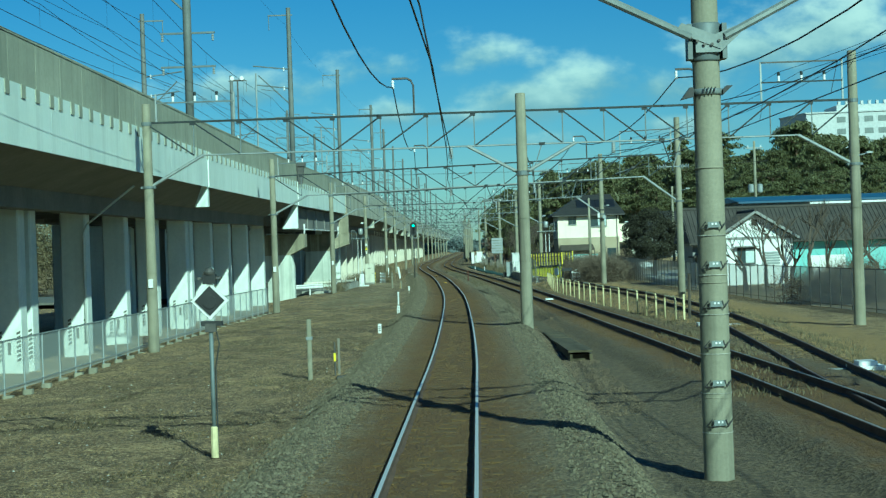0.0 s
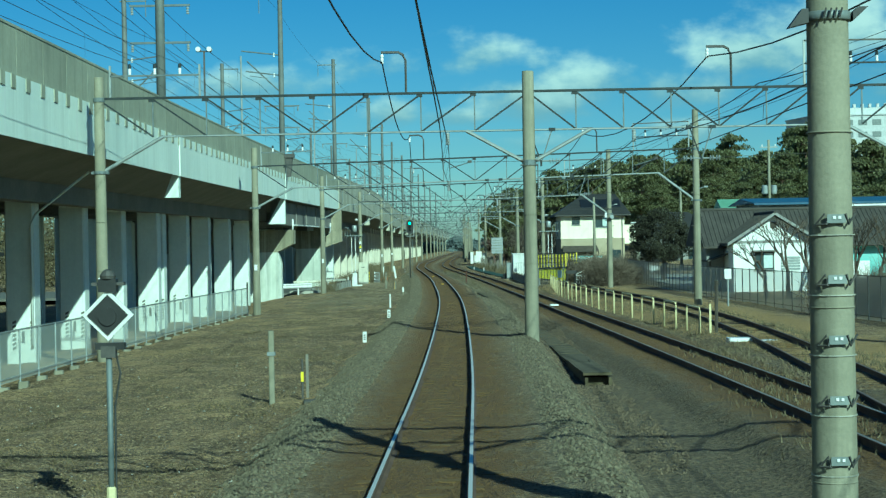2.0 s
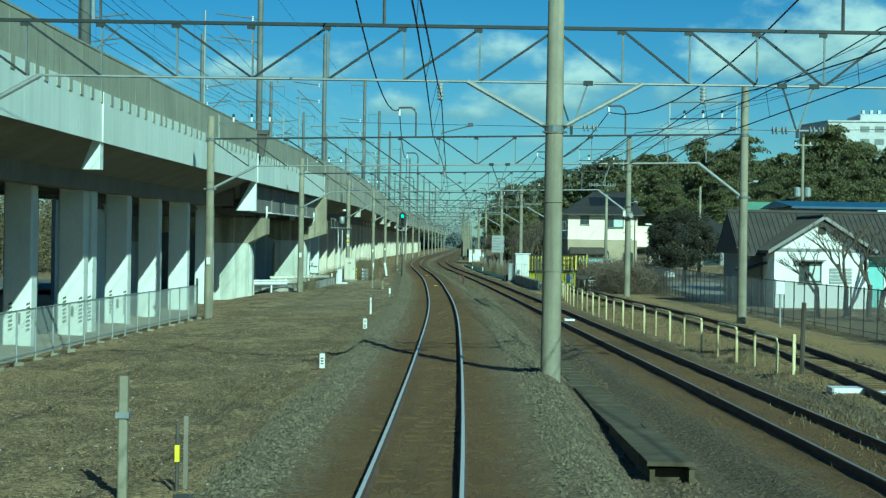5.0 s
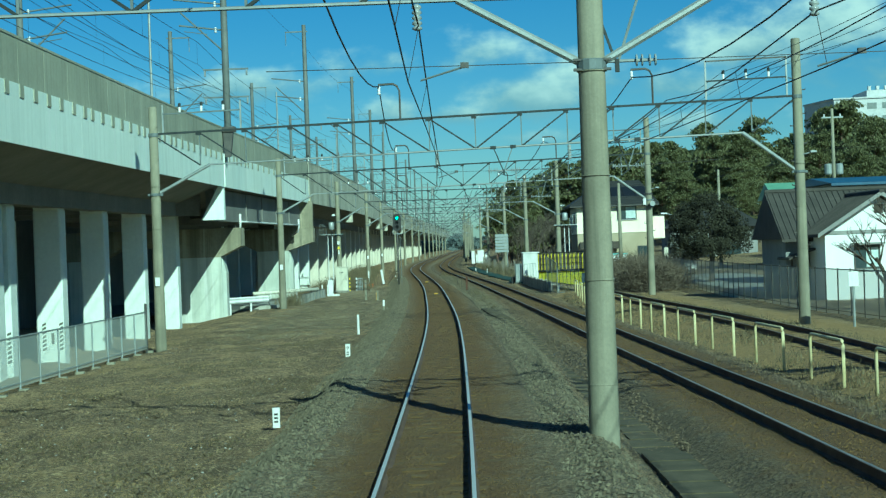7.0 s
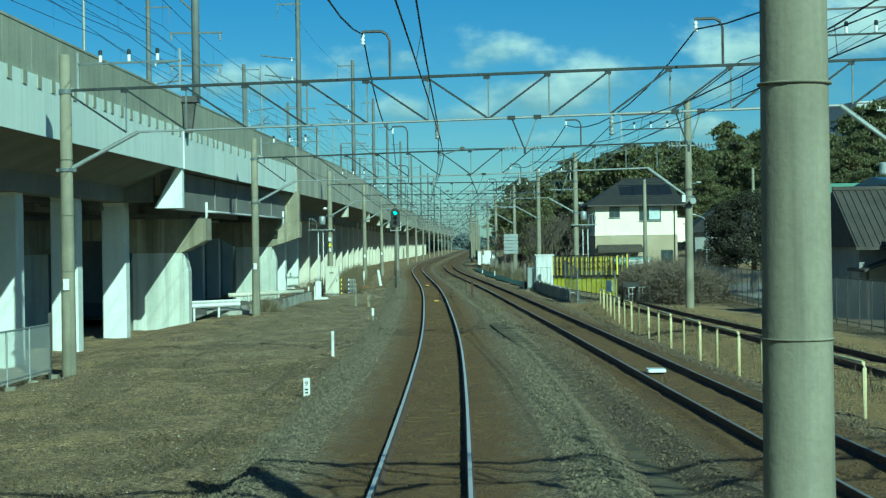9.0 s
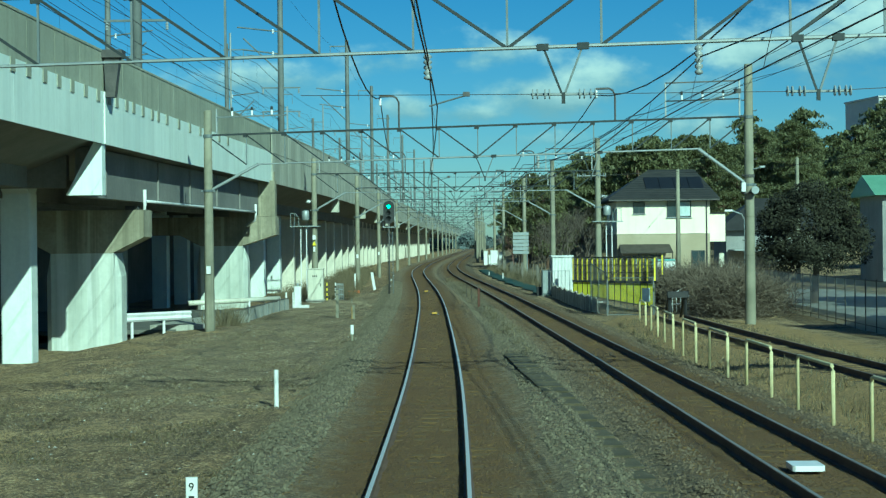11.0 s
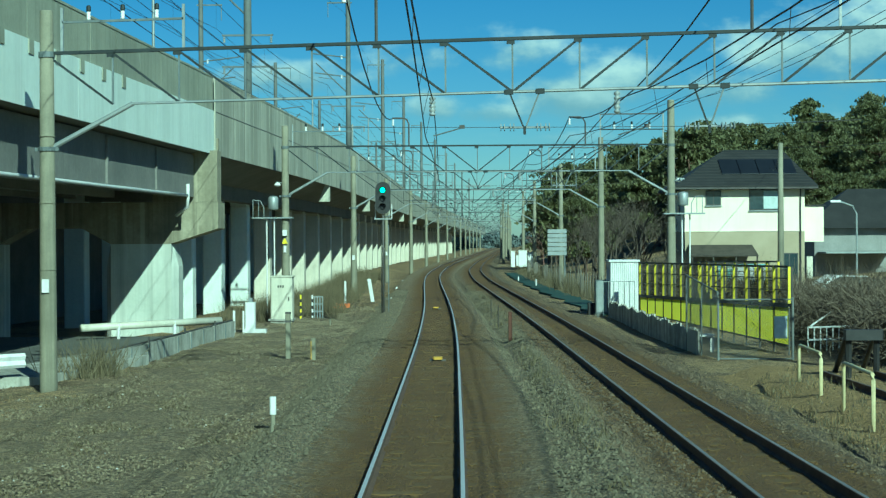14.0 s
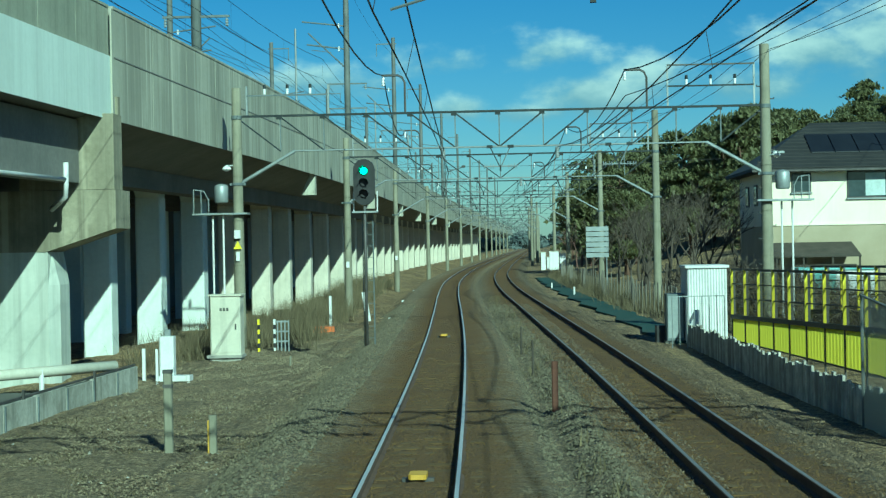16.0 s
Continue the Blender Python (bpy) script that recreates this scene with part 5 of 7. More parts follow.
# pole-mounted gear on the fourth left pole
eq = thing("pole_transformer", "grey pole-mounted transformer with platform, cable pipes and warning plate", "transformer", (-8.98, 166.7, 0))
part("platform", Soup().box(-1.5, 0.35, -0.35, 0.35, 4.3, 4.36), M["galv"], eq)
part("tank", Soup().lathe([(0.2, 4.7), (0.24, 4.75), (0.24, 5.25), (0.2, 5.3), (0.05, 5.34)], -0.55, -0.1, 12), M["galv"], eq, smooth=True)
for x in (-1.45, -1.2, -0.95):
    part("guard", Soup().tube([(x, -0.3, 4.36), (x, -0.3, 5.15 - (0.3 if x > -1 else 0))], 0.02, 5), M["galv"], eq)
part("guard", Soup().tube([(-1.45, -0.3, 5.15), (-1.1, -0.3, 5.1), (-0.95, -0.3, 4.8)], 0.02, 5), M["galv"], eq)
for x in (-0.85, -0.5):
    part("cable_pipe", Soup().tube([(x, -0.1, 0.0), (x, -0.1, 4.3)], 0.035, 6), M["white"], eq)
part("lamp", Soup().lathe([(0.05, 5.75), (0.16, 5.82), (0.12, 5.9), (0.03, 5.95)], -0.35, -0.1, 10), M["porcelain"], eq)
part("lamp_arm", bar((0, 0, 5.95), (-0.4, -0.1, 5.95), 0.025), M["galv"], eq)
part("warning_plate", Soup().slabxz([(-0.14, 3.15), (0.14, 3.15), (0.0, 3.42)], -0.27, -0.25), M["yellow"], eq)
part("meter", Soup().box(-0.1, 0.1, -0.33, -0.2, 3.5, 3.78), M["white"], eq)
part("plate", Soup().box(-0.06, 0.06, -0.26, -0.24, 2.75, 3.05), M["white"], eq)
copy_thing(eq, pose(8.62, 166.7, 0.1, 0, 0, 180))
dish = thing("round_loudspeaker", "round pale loudspeaker and white box strapped to a pole", "loudspeaker", (11.42, 128.0, 5.1))
part("horn", Soup().tube([(0.14, 0.0, 0), (0.14, -0.2, 0), (0.14, -0.3, 0.0)], 0.13, 16), M["steel_mid"], dish)
part("rim", Soup().tube([(0.14, -0.31, 0), (0.14, -0.33, 0)], 0.15, 16), M["galv"], dish)
part("box", Soup().box(-0.36, -0.2, -0.2, 0.0, -0.05, 0.3), M["white"], dish)
part("bracket", Soup().box(-0.3, 0.3, -0.04, 0.06, -0.12, -0.06), M["dark_steel"], dish)
part("clamp", Soup().lathe([(0.2, 0.5), (0.22, 0.52), (0.22, 0.6), (0.2, 0.62)], 0, 0.2, 14), M["dark_steel"], dish)
ns = thing("notice_post", "small white notice on a grey post by the boundary fence", "sign", (13.7, 90.0, 0.0))
part("post", Soup().tube([(0, 0, -0.3), (0, 0, 1.6)], 0.045, 7), M["galv"], ns)
part("plate", Soup().box(-0.17, 0.17, -0.06, -0.035, 1.3, 1.8), M["white"], ns)
for k in range(4):
    ob = thing("pole_lamp", "small pale lamp on a short arm at a pole", "lamp", ((14.1, 12.6, 11.42, 8.62)[k], (58.1, 92.7, 128.2, 166.7)[k], 5.9), group="pole lamps")
    part("arm", bar((0, -0.1, 0), (0.42, -0.2, 0.08), 0.025), M["galv"], ob)
    part("hood", Soup().box(0.34, 0.58, -0.26, -0.14, 0.07, 0.14, bevel=0.03), M["galv"], ob)
for y, x in ((58.1, -10.72), (92.7, -10.15), (128.2, -9.53), (193.5, -8.1), (229.0, -8.33)):
    ob = thing("pole_plate", "small white number plate strapped to a pole", "sign plate", (x, y - 0.22, 2.1), group="pole plates")
    part("plate", Soup().box(-0.08, 0.08, -0.02, 0.03, 0, 0.3), M["white"], ob)

# mesh fence along the viaduct's foot
fence = thing("mesh_fence", "pale wire-mesh fence on slim posts along the viaduct", "fence")
FX = along([(20, -11.6), (41, -11.35), (54, -11.3), (75, -11.1), (92, -10.6)])
ys = np.arange(24, 92.5, 1.9)
pmesh = Soup().tube([(0, 0, -0.3), (0, 0, 1.42)], 0.028, 6).mesh("fence_post", M["galv"])
bmesh_ = Soup().box(-0.13, 0.13, -0.13, 0.13, -0.3, 0.06, bevel=0.04).mesh("footing", M["pole"])
for y in ys:
    part("fence_post", pmesh, None, fence, at=(float(FX(y)), y, -0.2))
    part("footing", bmesh_, None, fence, at=(float(FX(y)) + 0.06, y + 0.1, -0.22))
for z in (1.2, 0.0):
    part("rail", Soup().tube([(float(FX(y)), y, z) for y in ys], 0.024, 5), M["galv"], fence)
net = Soup()
for a, b in zip(ys[:-1], ys[1:]):
    net.add([(float(FX(a)), a, -0.1), (float(FX(b)), b, -0.1), (float(FX(b)), b, 1.2), (float(FX(a)), a, 1.2)], [(0, 1, 2, 3)])
part("mesh", net, M["net"], fence, "wire netting")
part("end_post", Soup().tube([(-10.6, 92.4, -0.4), (-10.6, 92.4, 1.5)], 0.05, 8), M["dark_steel"], fence)
# striped plates on the columns
for y, off in COLS:
    if y < 40 or y > 100:
        continue
    x = float(edge(y)) + off
    ob = thing("hazard_strip", "black and white hazard strip on a viaduct column", "hazard marking", (x, y, 0), group="hazard strips")
    for sx in (-0.16, -0.78):
        for k in range(7):
            z = -0.15 + 0.15 * k
            part("stripe", Soup().slabxz([(sx, z), (sx + 0.13, z + 0.06), (sx + 0.13, z + 0.14), (sx, z + 0.08)], -0.012, -0.002), M["slab"], ob)
    part("plate", Soup().box(-0.46, -0.36, -0.014, -0.002, 0.1, 0.5), M["slab"], ob)

# road guard rail and low wall below the bridge
gr = thing("road_guard_rail", "white steel guard rail at the road under the bridge", "guard rail")
GP = [(-14.6, 125.3), (-12.6, 127.6), (-10.55, 129.9)]
beam = Soup()
for (xa, ya), (xb, yb) in zip(GP[:-1], GP[1:]):
    d = Vector((xb - xa, yb - ya, 0)).normalized()
    nrm = Vector((d.y, -d.x, 0))
    pts = [(0, 0.28), (0.05, 0.35), (0, 0.45), (0.05, 0.55), (0, 0.62), (-0.03, 0.62), (-0.03, 0.28)]
    v = [(xa + nrm.x * o, ya + nrm.y * o, z) for o, z in pts] + [(xb + nrm.x * o, yb + nrm.y * o, z) for o, z in pts]
    beam.add(v, [(i, (i + 1) % 7, 7 + (i + 1) % 7, 7 + i) for i in range(7)])
part("beam", beam, M["white"], gr)
for (xa, ya), (xb, yb) in zip(GP[:-1], GP[1:]):
    for t in (0.1, 0.6):
        x, y = xa + (xb - xa) * t, ya + (yb - ya) * t
        part("post", Soup().lathe([(0.06, -0.4), (0.06, 0.58)], x - 0.1, y, 8), M["white"], gr)
lw = thing("low_wall", "low weathered concrete kerb wall by the road", "low wall")
LWP = [(-9.75, 132.8), (-9.35, 142.0), (-9.1, 151.8)]
for (xa, ya), (xb, yb) in zip(LWP[:-1], LWP[1:]):
    n = max(1, round(math.hypot(xb - xa, yb - ya) / 2.0))
    for k in range(n):
        p = (xa + (xb - xa) * k / n, ya + (yb - ya) * k / n)
        q = (xa + (xb - xa) * (k + 0.985) / n, ya + (yb - ya) * (k + 0.985) / n)
        part("block", Soup().prism([(p[0] - 0.1, p[1]), (p[0] + 0.1, p[1]), (q[0] + 0.1, q[1]), (q[0] - 0.1, q[1])], -0.5, 0.32 + 0.02 * math.sin(k * 2.3)), M["kerb"], lw)
        part("stud", Soup().box(p[0] + 0.101, p[0] + 0.125, p[1] + 0.05, p[1] + 0.11, -0.3, 0.3), M["steel_mid"], lw)
part("top_rail", Soup().tube([(x + 0.02, y, 0.36) for x, y in LWP], 0.03, 5), M["dark_steel"], lw)
for t in (0.05, 0.3, 0.55, 0.8):
    part("rail_post", Soup().box(-9.75 + 0.65 * t + 0.11, -9.75 + 0.65 * t + 0.16, 132.8 + 19 * t, 132.85 + 19 * t, -0.4, 0.5), M["dark_steel"], lw)
pr = thing("pipe_rail", "fat white pipe rail beside the road under the bridge", "guard rail")
part("pipe", Soup().tube([(-13.6, 147.4, 0.3), (-9.5, 151.6, 0.36)], 0.13, 10), M["cream"], pr, smooth=True)
for t in (0.26, 0.66):
    part("post", Soup().lathe([(0.06, -0.5), (0.06, 0.4)], -13.6 + 4.1 * t, 147.3 + 4.2 * t, 8), M["white"], pr)
slab = thing("roadside_slab", "pale concrete slab beside the road under the bridge", "concrete slab", (-10.6, 132.5, -0.25))
part("slab", Soup().prism([(-1.6, -2.6), (0.5, -2.6), (1.4, 5.0), (-0.6, 6.0)], 0.0, 0.3), M["kerb"], slab)
road = solo("road", Soup().prism([(-60, 126), (-9.9, 130), (-9.3, 150), (-60, 149)], -0.3, -0.13), M["slab"], "dark asphalt road passing under the viaduct", "road", kind="structure")

# ---- right of the tracks ----
# yellow hoops beside the siding
hoop = thing("yellow_hoop", "faded yellow hoop-shaped barrier post", "barrier", (7.9, 72.0, -0.05), group="yellow hoops beside the siding")
pts = [(0, 0, -0.3), (0, 0, 0.92), (0, 0.05, 1.0), (0, 0.12, 1.02), (0, 2.58, 1.02), (0, 2.66, 1.0), (0, 2.7, 0.92), (0, 2.7, -0.3)]
part("tube", Soup().tube(pts, 0.035, 7), M["pale_yellow"], hoop, smooth=True)
HX = along([(62, 8.25), (70, 8.05), (80, 7.5), (90, 7.0), (100, 6.7), (112, 6.6), (124, 6.9)])
y = 62.6
first = True
while y < 126:
    x, q = float(HX(y)), float(HX(y + 2.7))
    m = pose(x, y, -0.05, 0, 0, -math.degrees(math.atan2(q - x, 2.7)) )
    if first:
        hoop.matrix_world = m
        first = False
    else:
        copy_thing(hoop, m)
    y += 5.1
gate_posts = thing("yellow_marker", "yellow post beside a tilted stake at the end of the hoops", "post", (8.4, 61.4, 0))
part("post", Soup().box(-0.035, 0.035, -0.035, 0.035, -0.3, 1.15), M["pale_yellow"], gate_posts)
part("stake", Soup().tube([(0.2, 0.1, -0.3), (0.24, 0.1, 1.9)], 0.06, 6), M["darkwood"], gate_posts)

bs = thing("buffer_stop", "dark timber and rail buffer stop at the siding's end", "buffer stop", (8.5, 127.4, 0.3))
for x in (-0.3, 0.3):
    part("rail_leg", Soup().tube([(x, 0, -0.2), (x, 0, 0.95)], 0.07, 6), M["black"], bs)
    part("rail_brace", Soup().tube([(x, 1.6, -0.2), (x, 0.05, 0.9)], 0.06, 6), M["black"], bs)
part("beam", Soup().box(-0.42, 0.42, -0.2, -0.02, 0.72, 0.95, bevel=0.03), M["black"], bs)

pm = thing("point_machine", "pale point machine with rods beside the turnout", "point machine", (8.95, 36.5, 0.05))
part("case", Soup().box(-0.35, 0.35, -0.45, 0.45, 0.0, 0.24, bevel=0.06), M["porcelain"], pm)
part("lid", Soup().box(-0.2, 0.2, -0.3, 0.3, 0.24, 0.33, bevel=0.05), M["porcelain"], pm)
part("rod", Soup().tube([(-0.3, 0.1, 0.14), (-1.6, 0.1, 0.14)], 0.03, 6), M["galv"], pm)
part("rod", Soup().tube([(-0.3, -0.15, 0.12), (-1.5, -0.15, 0.12)], 0.025, 6), M["galv"], pm)
pm2 = thing("track_box", "white box and cover beside the siding", "track box", (8.9, 56.8, 0.02))
part("box", Soup().box(-0.7, 0.05, -0.3, 0.3, 0, 0.28, bevel=0.04), M["porcelain"], pm2)
part("cover", Soup().box(0.2, 0.75, -0.2, 0.2, 0, 0.2, bevel=0.04), M["porcelain"], pm2)

# cable trough between the tracks, its near end raised on legs
tr = thing("cable_trough", "concrete cable trough with flat lids between the tracks", "cable trough", kind="structure")
ys = np.arange(44.2, 106, 1.0)
TX = along([(44, 3.24), (56, 3.3), (66, 3.15), (75, 2.95), (85, 2.64), (102, 1.8), (120, 1.2)])
for i, y in enumerate(ys):
    x, q = float(TX(y)), float(TX(y + 0.99))
    w = 0.32 if y < 60 else 0.24
    z = 0.26 - 0.22 * min(1, (y - 44) / 9) if y < 58 else float(ground_z(x, y)) - 0.035
    part("lid", Soup().add([(x - w, y, z), (x + w, y, z), (q + w, y + 0.98, z - 0.012), (q - w, y + 0.98, z - 0.012), (x - w, y, z + 0.06), (x + w, y, z + 0.06), (q + w, y + 0.98, z + 0.048), (q - w, y + 0.98, z + 0.048)],
         [(3, 2, 1, 0), (4, 5, 6, 7), (0, 1, 5, 4), (1, 2, 6, 5), (2, 3, 7, 6), (3, 0, 4, 7)]), M["trough"], tr)
for sx in (-0.35, 0.27):
    part("side", Soup().box(3.26 + sx * 0.85, 3.26 + sx * 0.85 + 0.07, 44.25, 50.0, -0.1, 0.2), M["trough"], tr)
# plate added inside the open end so that the opening looks less black
part("end_plate", Soup().box(3.03, 3.49, 44.5, 44.56, -0.1, 0.19), M["trough"], tr)
for k in range(2):
    ob = thing("track_beacon", "orange transponder plate between the rails", "track beacon", (-0.88 if k == 0 else -2.0, 132.0 if k == 0 else 163.5, 0.3), group="track beacons")
    part("plate", Soup().box(-0.11, 0.11, -0.2, 0.2, 0.0, 0.06, bevel=0.03), M["beacon"], ob)
    part("bracket", Soup().box(-0.2, 0.2, -0.06, 0.06, -0.06, 0.0), M["dark_steel"], ob)
ob = thing("track_beacon", "pale transponder plate between the second track's rails", "track beacon", (4.72, 85.0, 0.3), group="track beacons")
part("plate", Soup().box(-0.2, 0.2, -0.25, 0.25, 0, 0.07, bevel=0.03), M["porcelain"], ob)

# yellow steel wall beside a road ramp; its dark beam climbs towards the near end
def yellow_barrier(ya, yb, xa, xb, n, z_foot, label, full=True):
    yw = thing("yellow_barrier", label, "barrier", group="yellow barriers")

    def at(t):
        return xa + (xb - xa) * t, ya + (yb - ya) * t, 1.40 - 0.44 * t, 1.28 - 0.44 * t, 2.44 - 0.16 * t

    for i in range(n + 1):
        x, y, hi, lo, top = at(i / n)
        part("post", Soup().box(x - 0.035, x - 0.0, y - 0.035, y + 0.035, -0.1, lo), M["dark_steel"], yw)
        part("upper_post", Soup().box(x - 0.05, x + 0.02, y - 0.04, y + 0.04, hi, top), M["yellow"], yw, "bright yellow upright")
        part("web", Soup().box(x - 0.045, x + 0.1, y + 0.041, y + 0.06, hi, top - 0.01), M["dark_steel"], yw)
        if i == n:
            continue
        x1, y1, hi1, lo1, top1 = at((i + 1) / n)
        if full:
            pn = Soup()
            for k in range(6):
                p, q = k / 6, (k + 1) / 6
                for c, d, o0, o1 in ((p, (p + q) / 2, -0.004, 0.008), ((p + q) / 2, q, 0.008, -0.004)):
                    pn.add([(x + (x1 - x) * c + o0, y + (y1 - y) * c, z_foot), (x + (x1 - x) * d + o1, y + (y1 - y) * d, z_foot), (x + (x1 - x) * d + o1, y + (y1 - y) * d, lo1 + 0.02), (x + (x1 - x) * c + o0, y + (y1 - y) * c, lo + 0.02)], [(0, 1, 2, 3)])
            part("panel", pn, M["yellow_sheet"], yw, "bright yellow ribbed sheet")
            part("foot_rail", bar((x, y, z_foot), (x1, y1, z_foot), 0.03), M["dark_steel"], yw)
            part("screen", Soup().add([(x + 0.07, y, hi), (x1 + 0.07, y1, hi1), (x1 + 0.07, y1, top1 - 0.06), (x + 0.07, y, top - 0.06)], [(0, 1, 2, 3)]), M["net_dark"], yw, "dark see-through netting")
        part("band", Soup().add([(x - 0.06, y, lo), (x1 - 0.06, y1, lo1), (x1 - 0.06, y1, hi1), (x - 0.06, y, hi), (x + 0.06, y, lo), (x1 + 0.06, y1, lo1), (x1 + 0.06, y1, hi1), (x + 0.06, y, hi)], [(0, 3, 2, 1), (4, 5, 6, 7), (0, 1, 5, 4), (3, 7, 6, 2)]), M["black"], yw)
        for f, r in ((0.36, 0.022), (0.68, 0.022), (1.0, 0.045)):
            part("rail", bar((x, y, hi + (top - hi) * f), (x1, y1, hi1 + (top1 - hi1) * f), r), M["black"] if f > 0.9 else M["dark_steel"], yw)
    return yw


yellow_barrier(138.4, 160.5, 8.9, 6.65, 14, 0.20, "bright yellow ribbed steel barrier with dark upper netting frames")
yellow_barrier(150.0, 163.0, 10.6, 9.4, 8, 0.20, "second yellow barrier on the far side of the ramp", False)
# corrugated white hut at the barrier's end
hut = thing("equipment_hut", "white corrugated steel equipment hut", "equipment hut", (6.0, 162.6, 0.0))
body = Soup()
for face in range(2):
    n = 14
    for k in range(n):
        a, b = k / n, (k + 1) / n
        for p, q, o0, o1 in ((a, (a + b) / 2, 0.0, 0.03), ((a + b) / 2, b, 0.03, 0.0)):
            if face == 0:
                body.add([(-0.45 + 1.2 * p, -o0, 0), (-0.45 + 1.2 * q, -o1, 0), (-0.45 + 1.2 * q, -o1, 2.3), (-0.45 + 1.2 * p, -o0, 2.3)], [(0, 1, 2, 3)])
            else:
                body.add([(-0.45 - o0, 1.9 * p, 0), (-0.45 - o1, 1.9 * q, 0), (-0.45 - o1, 1.9 * q, 2.3), (-0.45 - o0, 1.9 * p, 2.3)], [(3, 2, 1, 0)])
body.box(-0.44, 0.75, 0.01, 1.9, 0.0, 2.3)
part("wall", body, M["white"], hut)
part("roof", Soup().box(-0.52, 0.82, -0.08, 1.98, 2.3, 2.38), M["white"], hut)
part("base", Soup().box(-0.5, 0.8, -0.05, 1.95, -0.4, 0.0), M["pole"], hut)
hut2 = thing("grey_cabinet", "grey steel cabinet beside the hut", "cabinet", (5.25, 163.2, -0.1))
part("body", Soup().box(-0.3, 0.25, 0, 0.8, 0.15, 1.6, bevel=0.03), M["steel_mid"], hut2)
part("door", Soup().box(-0.26, 0.21, -0.02, -0.003, 0.22, 1.54), M["galv"], hut2)
part("base", Soup().box(-0.35, 0.3, -0.05, 0.85, -0.2, 0.15), M["slab"], hut2)
tubes = thing("mesh_cage", "small wire-mesh cage fence round the cabinets", "fence", (4.9, 160.8, 0))
for k in range(8):
    part("fence_post", Soup().tube([(0.22 * k, 0, -0.2), (0.22 * k, 0, 1.5)], 0.015, 5), M["galv"], tubes)
part("rail", bar((0, 0, 1.5), (1.54, 0, 1.5), 0.02), M["galv"], tubes)

# low sleeper fence in front of the barrier, gate of wire mesh
lf = thing("sleeper_fence", "low fence of upright weathered boards beside the ballast", "fence")
for i in range(100):
    t = i / 100
    x, y = 6.25 - 0.8 * t, 138.0 + 24.0 * t
    h = 0.64 + 0.04 * math.sin(i * 2.3) + 0.05 * math.sin(i * 0.51)
    part("board", Soup().box(x, x + 0.05, y, y + 0.215, -0.3, h), M["old_boards"], lf)
gate = thing("mesh_gate", "chain-link gate in a pale steel frame", "gate", (6.55, 136.0, -0.1))
for x in (0.0, 2.0):
    part("post", Soup().tube([(x, 0, -0.2), (x, 0, 1.75)], 0.035, 8), M["mast"], gate)
for z in (0.1, 1.7):
    part("rail", bar((0, 0, z), (2.0, 0, z), 0.02, 6), M["mast"], gate)
for sgn in (1, -1):
    s = Soup()
    for k in range(-17, 20):
        x0, x1 = 0.1 * k, 0.1 * k + 1.6
        a, b = max(x0, 0.0), min(x1, 2.0)
        if b > a:
            z0, z1 = 0.1 + (a - x0), 0.1 + (b - x0)
            p, q = ((a, 0.0, z0), (b, 0.0, z1)) if sgn > 0 else ((2.0 - a, 0.0, z0), (2.0 - b, 0.0, z1))
            s.tube([p, q], 0.0035, 3)
    part("netting", s, M["mast"], gate, kind="stuff")
leaf = part("gate_leaf", Soup().tube([(-0.45, 3.4, 0.0), (-0.45, 3.4, 2.3), (0.0, 0.1, 1.9), (0.0, 0.1, 0.0)], 0.03, 6), M["mast"], gate, "mesh leaf with a sloping top rail")
part("netting", Soup().add([(-0.45, 3.4, 0.1), (0.0, 0.1, 0.1), (0.0, 0.1, 1.88), (-0.45, 3.4, 2.28)], [(0, 1, 2, 3)]), M["net"], leaf)
part("brace", bar((-0.225, 1.75, 0.0), (-0.225, 1.75, 2.08), 0.025), M["mast"], leaf)
part("notice", Soup().box(1.5, 1.85, -0.03, -0.012, 0.65, 1.25), M["curtain"], gate)
tub = thing("white_bench", "small white plastic table by the gate", "table", (6.45, 139.5, 0))
part("top", Soup().box(-0.2, 0.45, -0.3, 0.3, 0.42, 0.47), M["white"], tub)
for x in (-0.15, 0.4):
    part("leg", Soup().box(x - 0.03, x + 0.03, -0.25, -0.19, -0.1, 0.42), M["white"], tub)
    part("leg", Soup().box(x - 0.03, x + 0.03, 0.19, 0.25, -0.1, 0.42), M["white"], tub)

# green sheet laid on the verge
gs = Soup()
GY = list(np.arange(163, 262, 3.0))
SX = lambda y: float(second(y))
for a, b in zip(GY[:-1], GY[1:]):
    gs.add([(SX(a) + 3.15 + 0.2 * math.sin(a * 0.7), a, 0.03), (SX(a) + 4.3 + 0.15 * math.sin(a), a, 0.06), (SX(b) + 4.3 + 0.15 * math.sin(b), b, 0.06), (SX(b) + 3.15 + 0.2 * math.sin(b * 0.7), b, 0.03), (SX(a) + 3.15 + 0.2 * math.sin(a * 0.7), a, -0.1), (SX(a) + 4.3, a, -0.1), (SX(b) + 4.3, b, -0.1), (SX(b) + 3.15 + 0.2 * math.sin(b * 0.7), b, -0.1)], [(0, 1, 2, 3), (0, 3, 7, 4), (1, 5, 6, 2), (4, 5, 1, 0)])
solo("weed_sheet", gs, M["green_sheet"], "dark green weed-control sheet laid along the verge", "ground sheet", kind="structure")
bd = thing("track_board", "grey slatted board on a post beside the line", "sign board", (5.6, 222.0, 0))
for k in range(6):
    part("slat", Soup().box(-0.75, 0.75, -0.03, 0.03, 2.1 + 0.35 * k, 2.4 + 0.35 * k), M["galv"], bd)
part("post", Soup().tube([(0.6, 0.06, -0.2), (0.6, 0.06, 4.2)], 0.05, 6), M["galv"], bd)
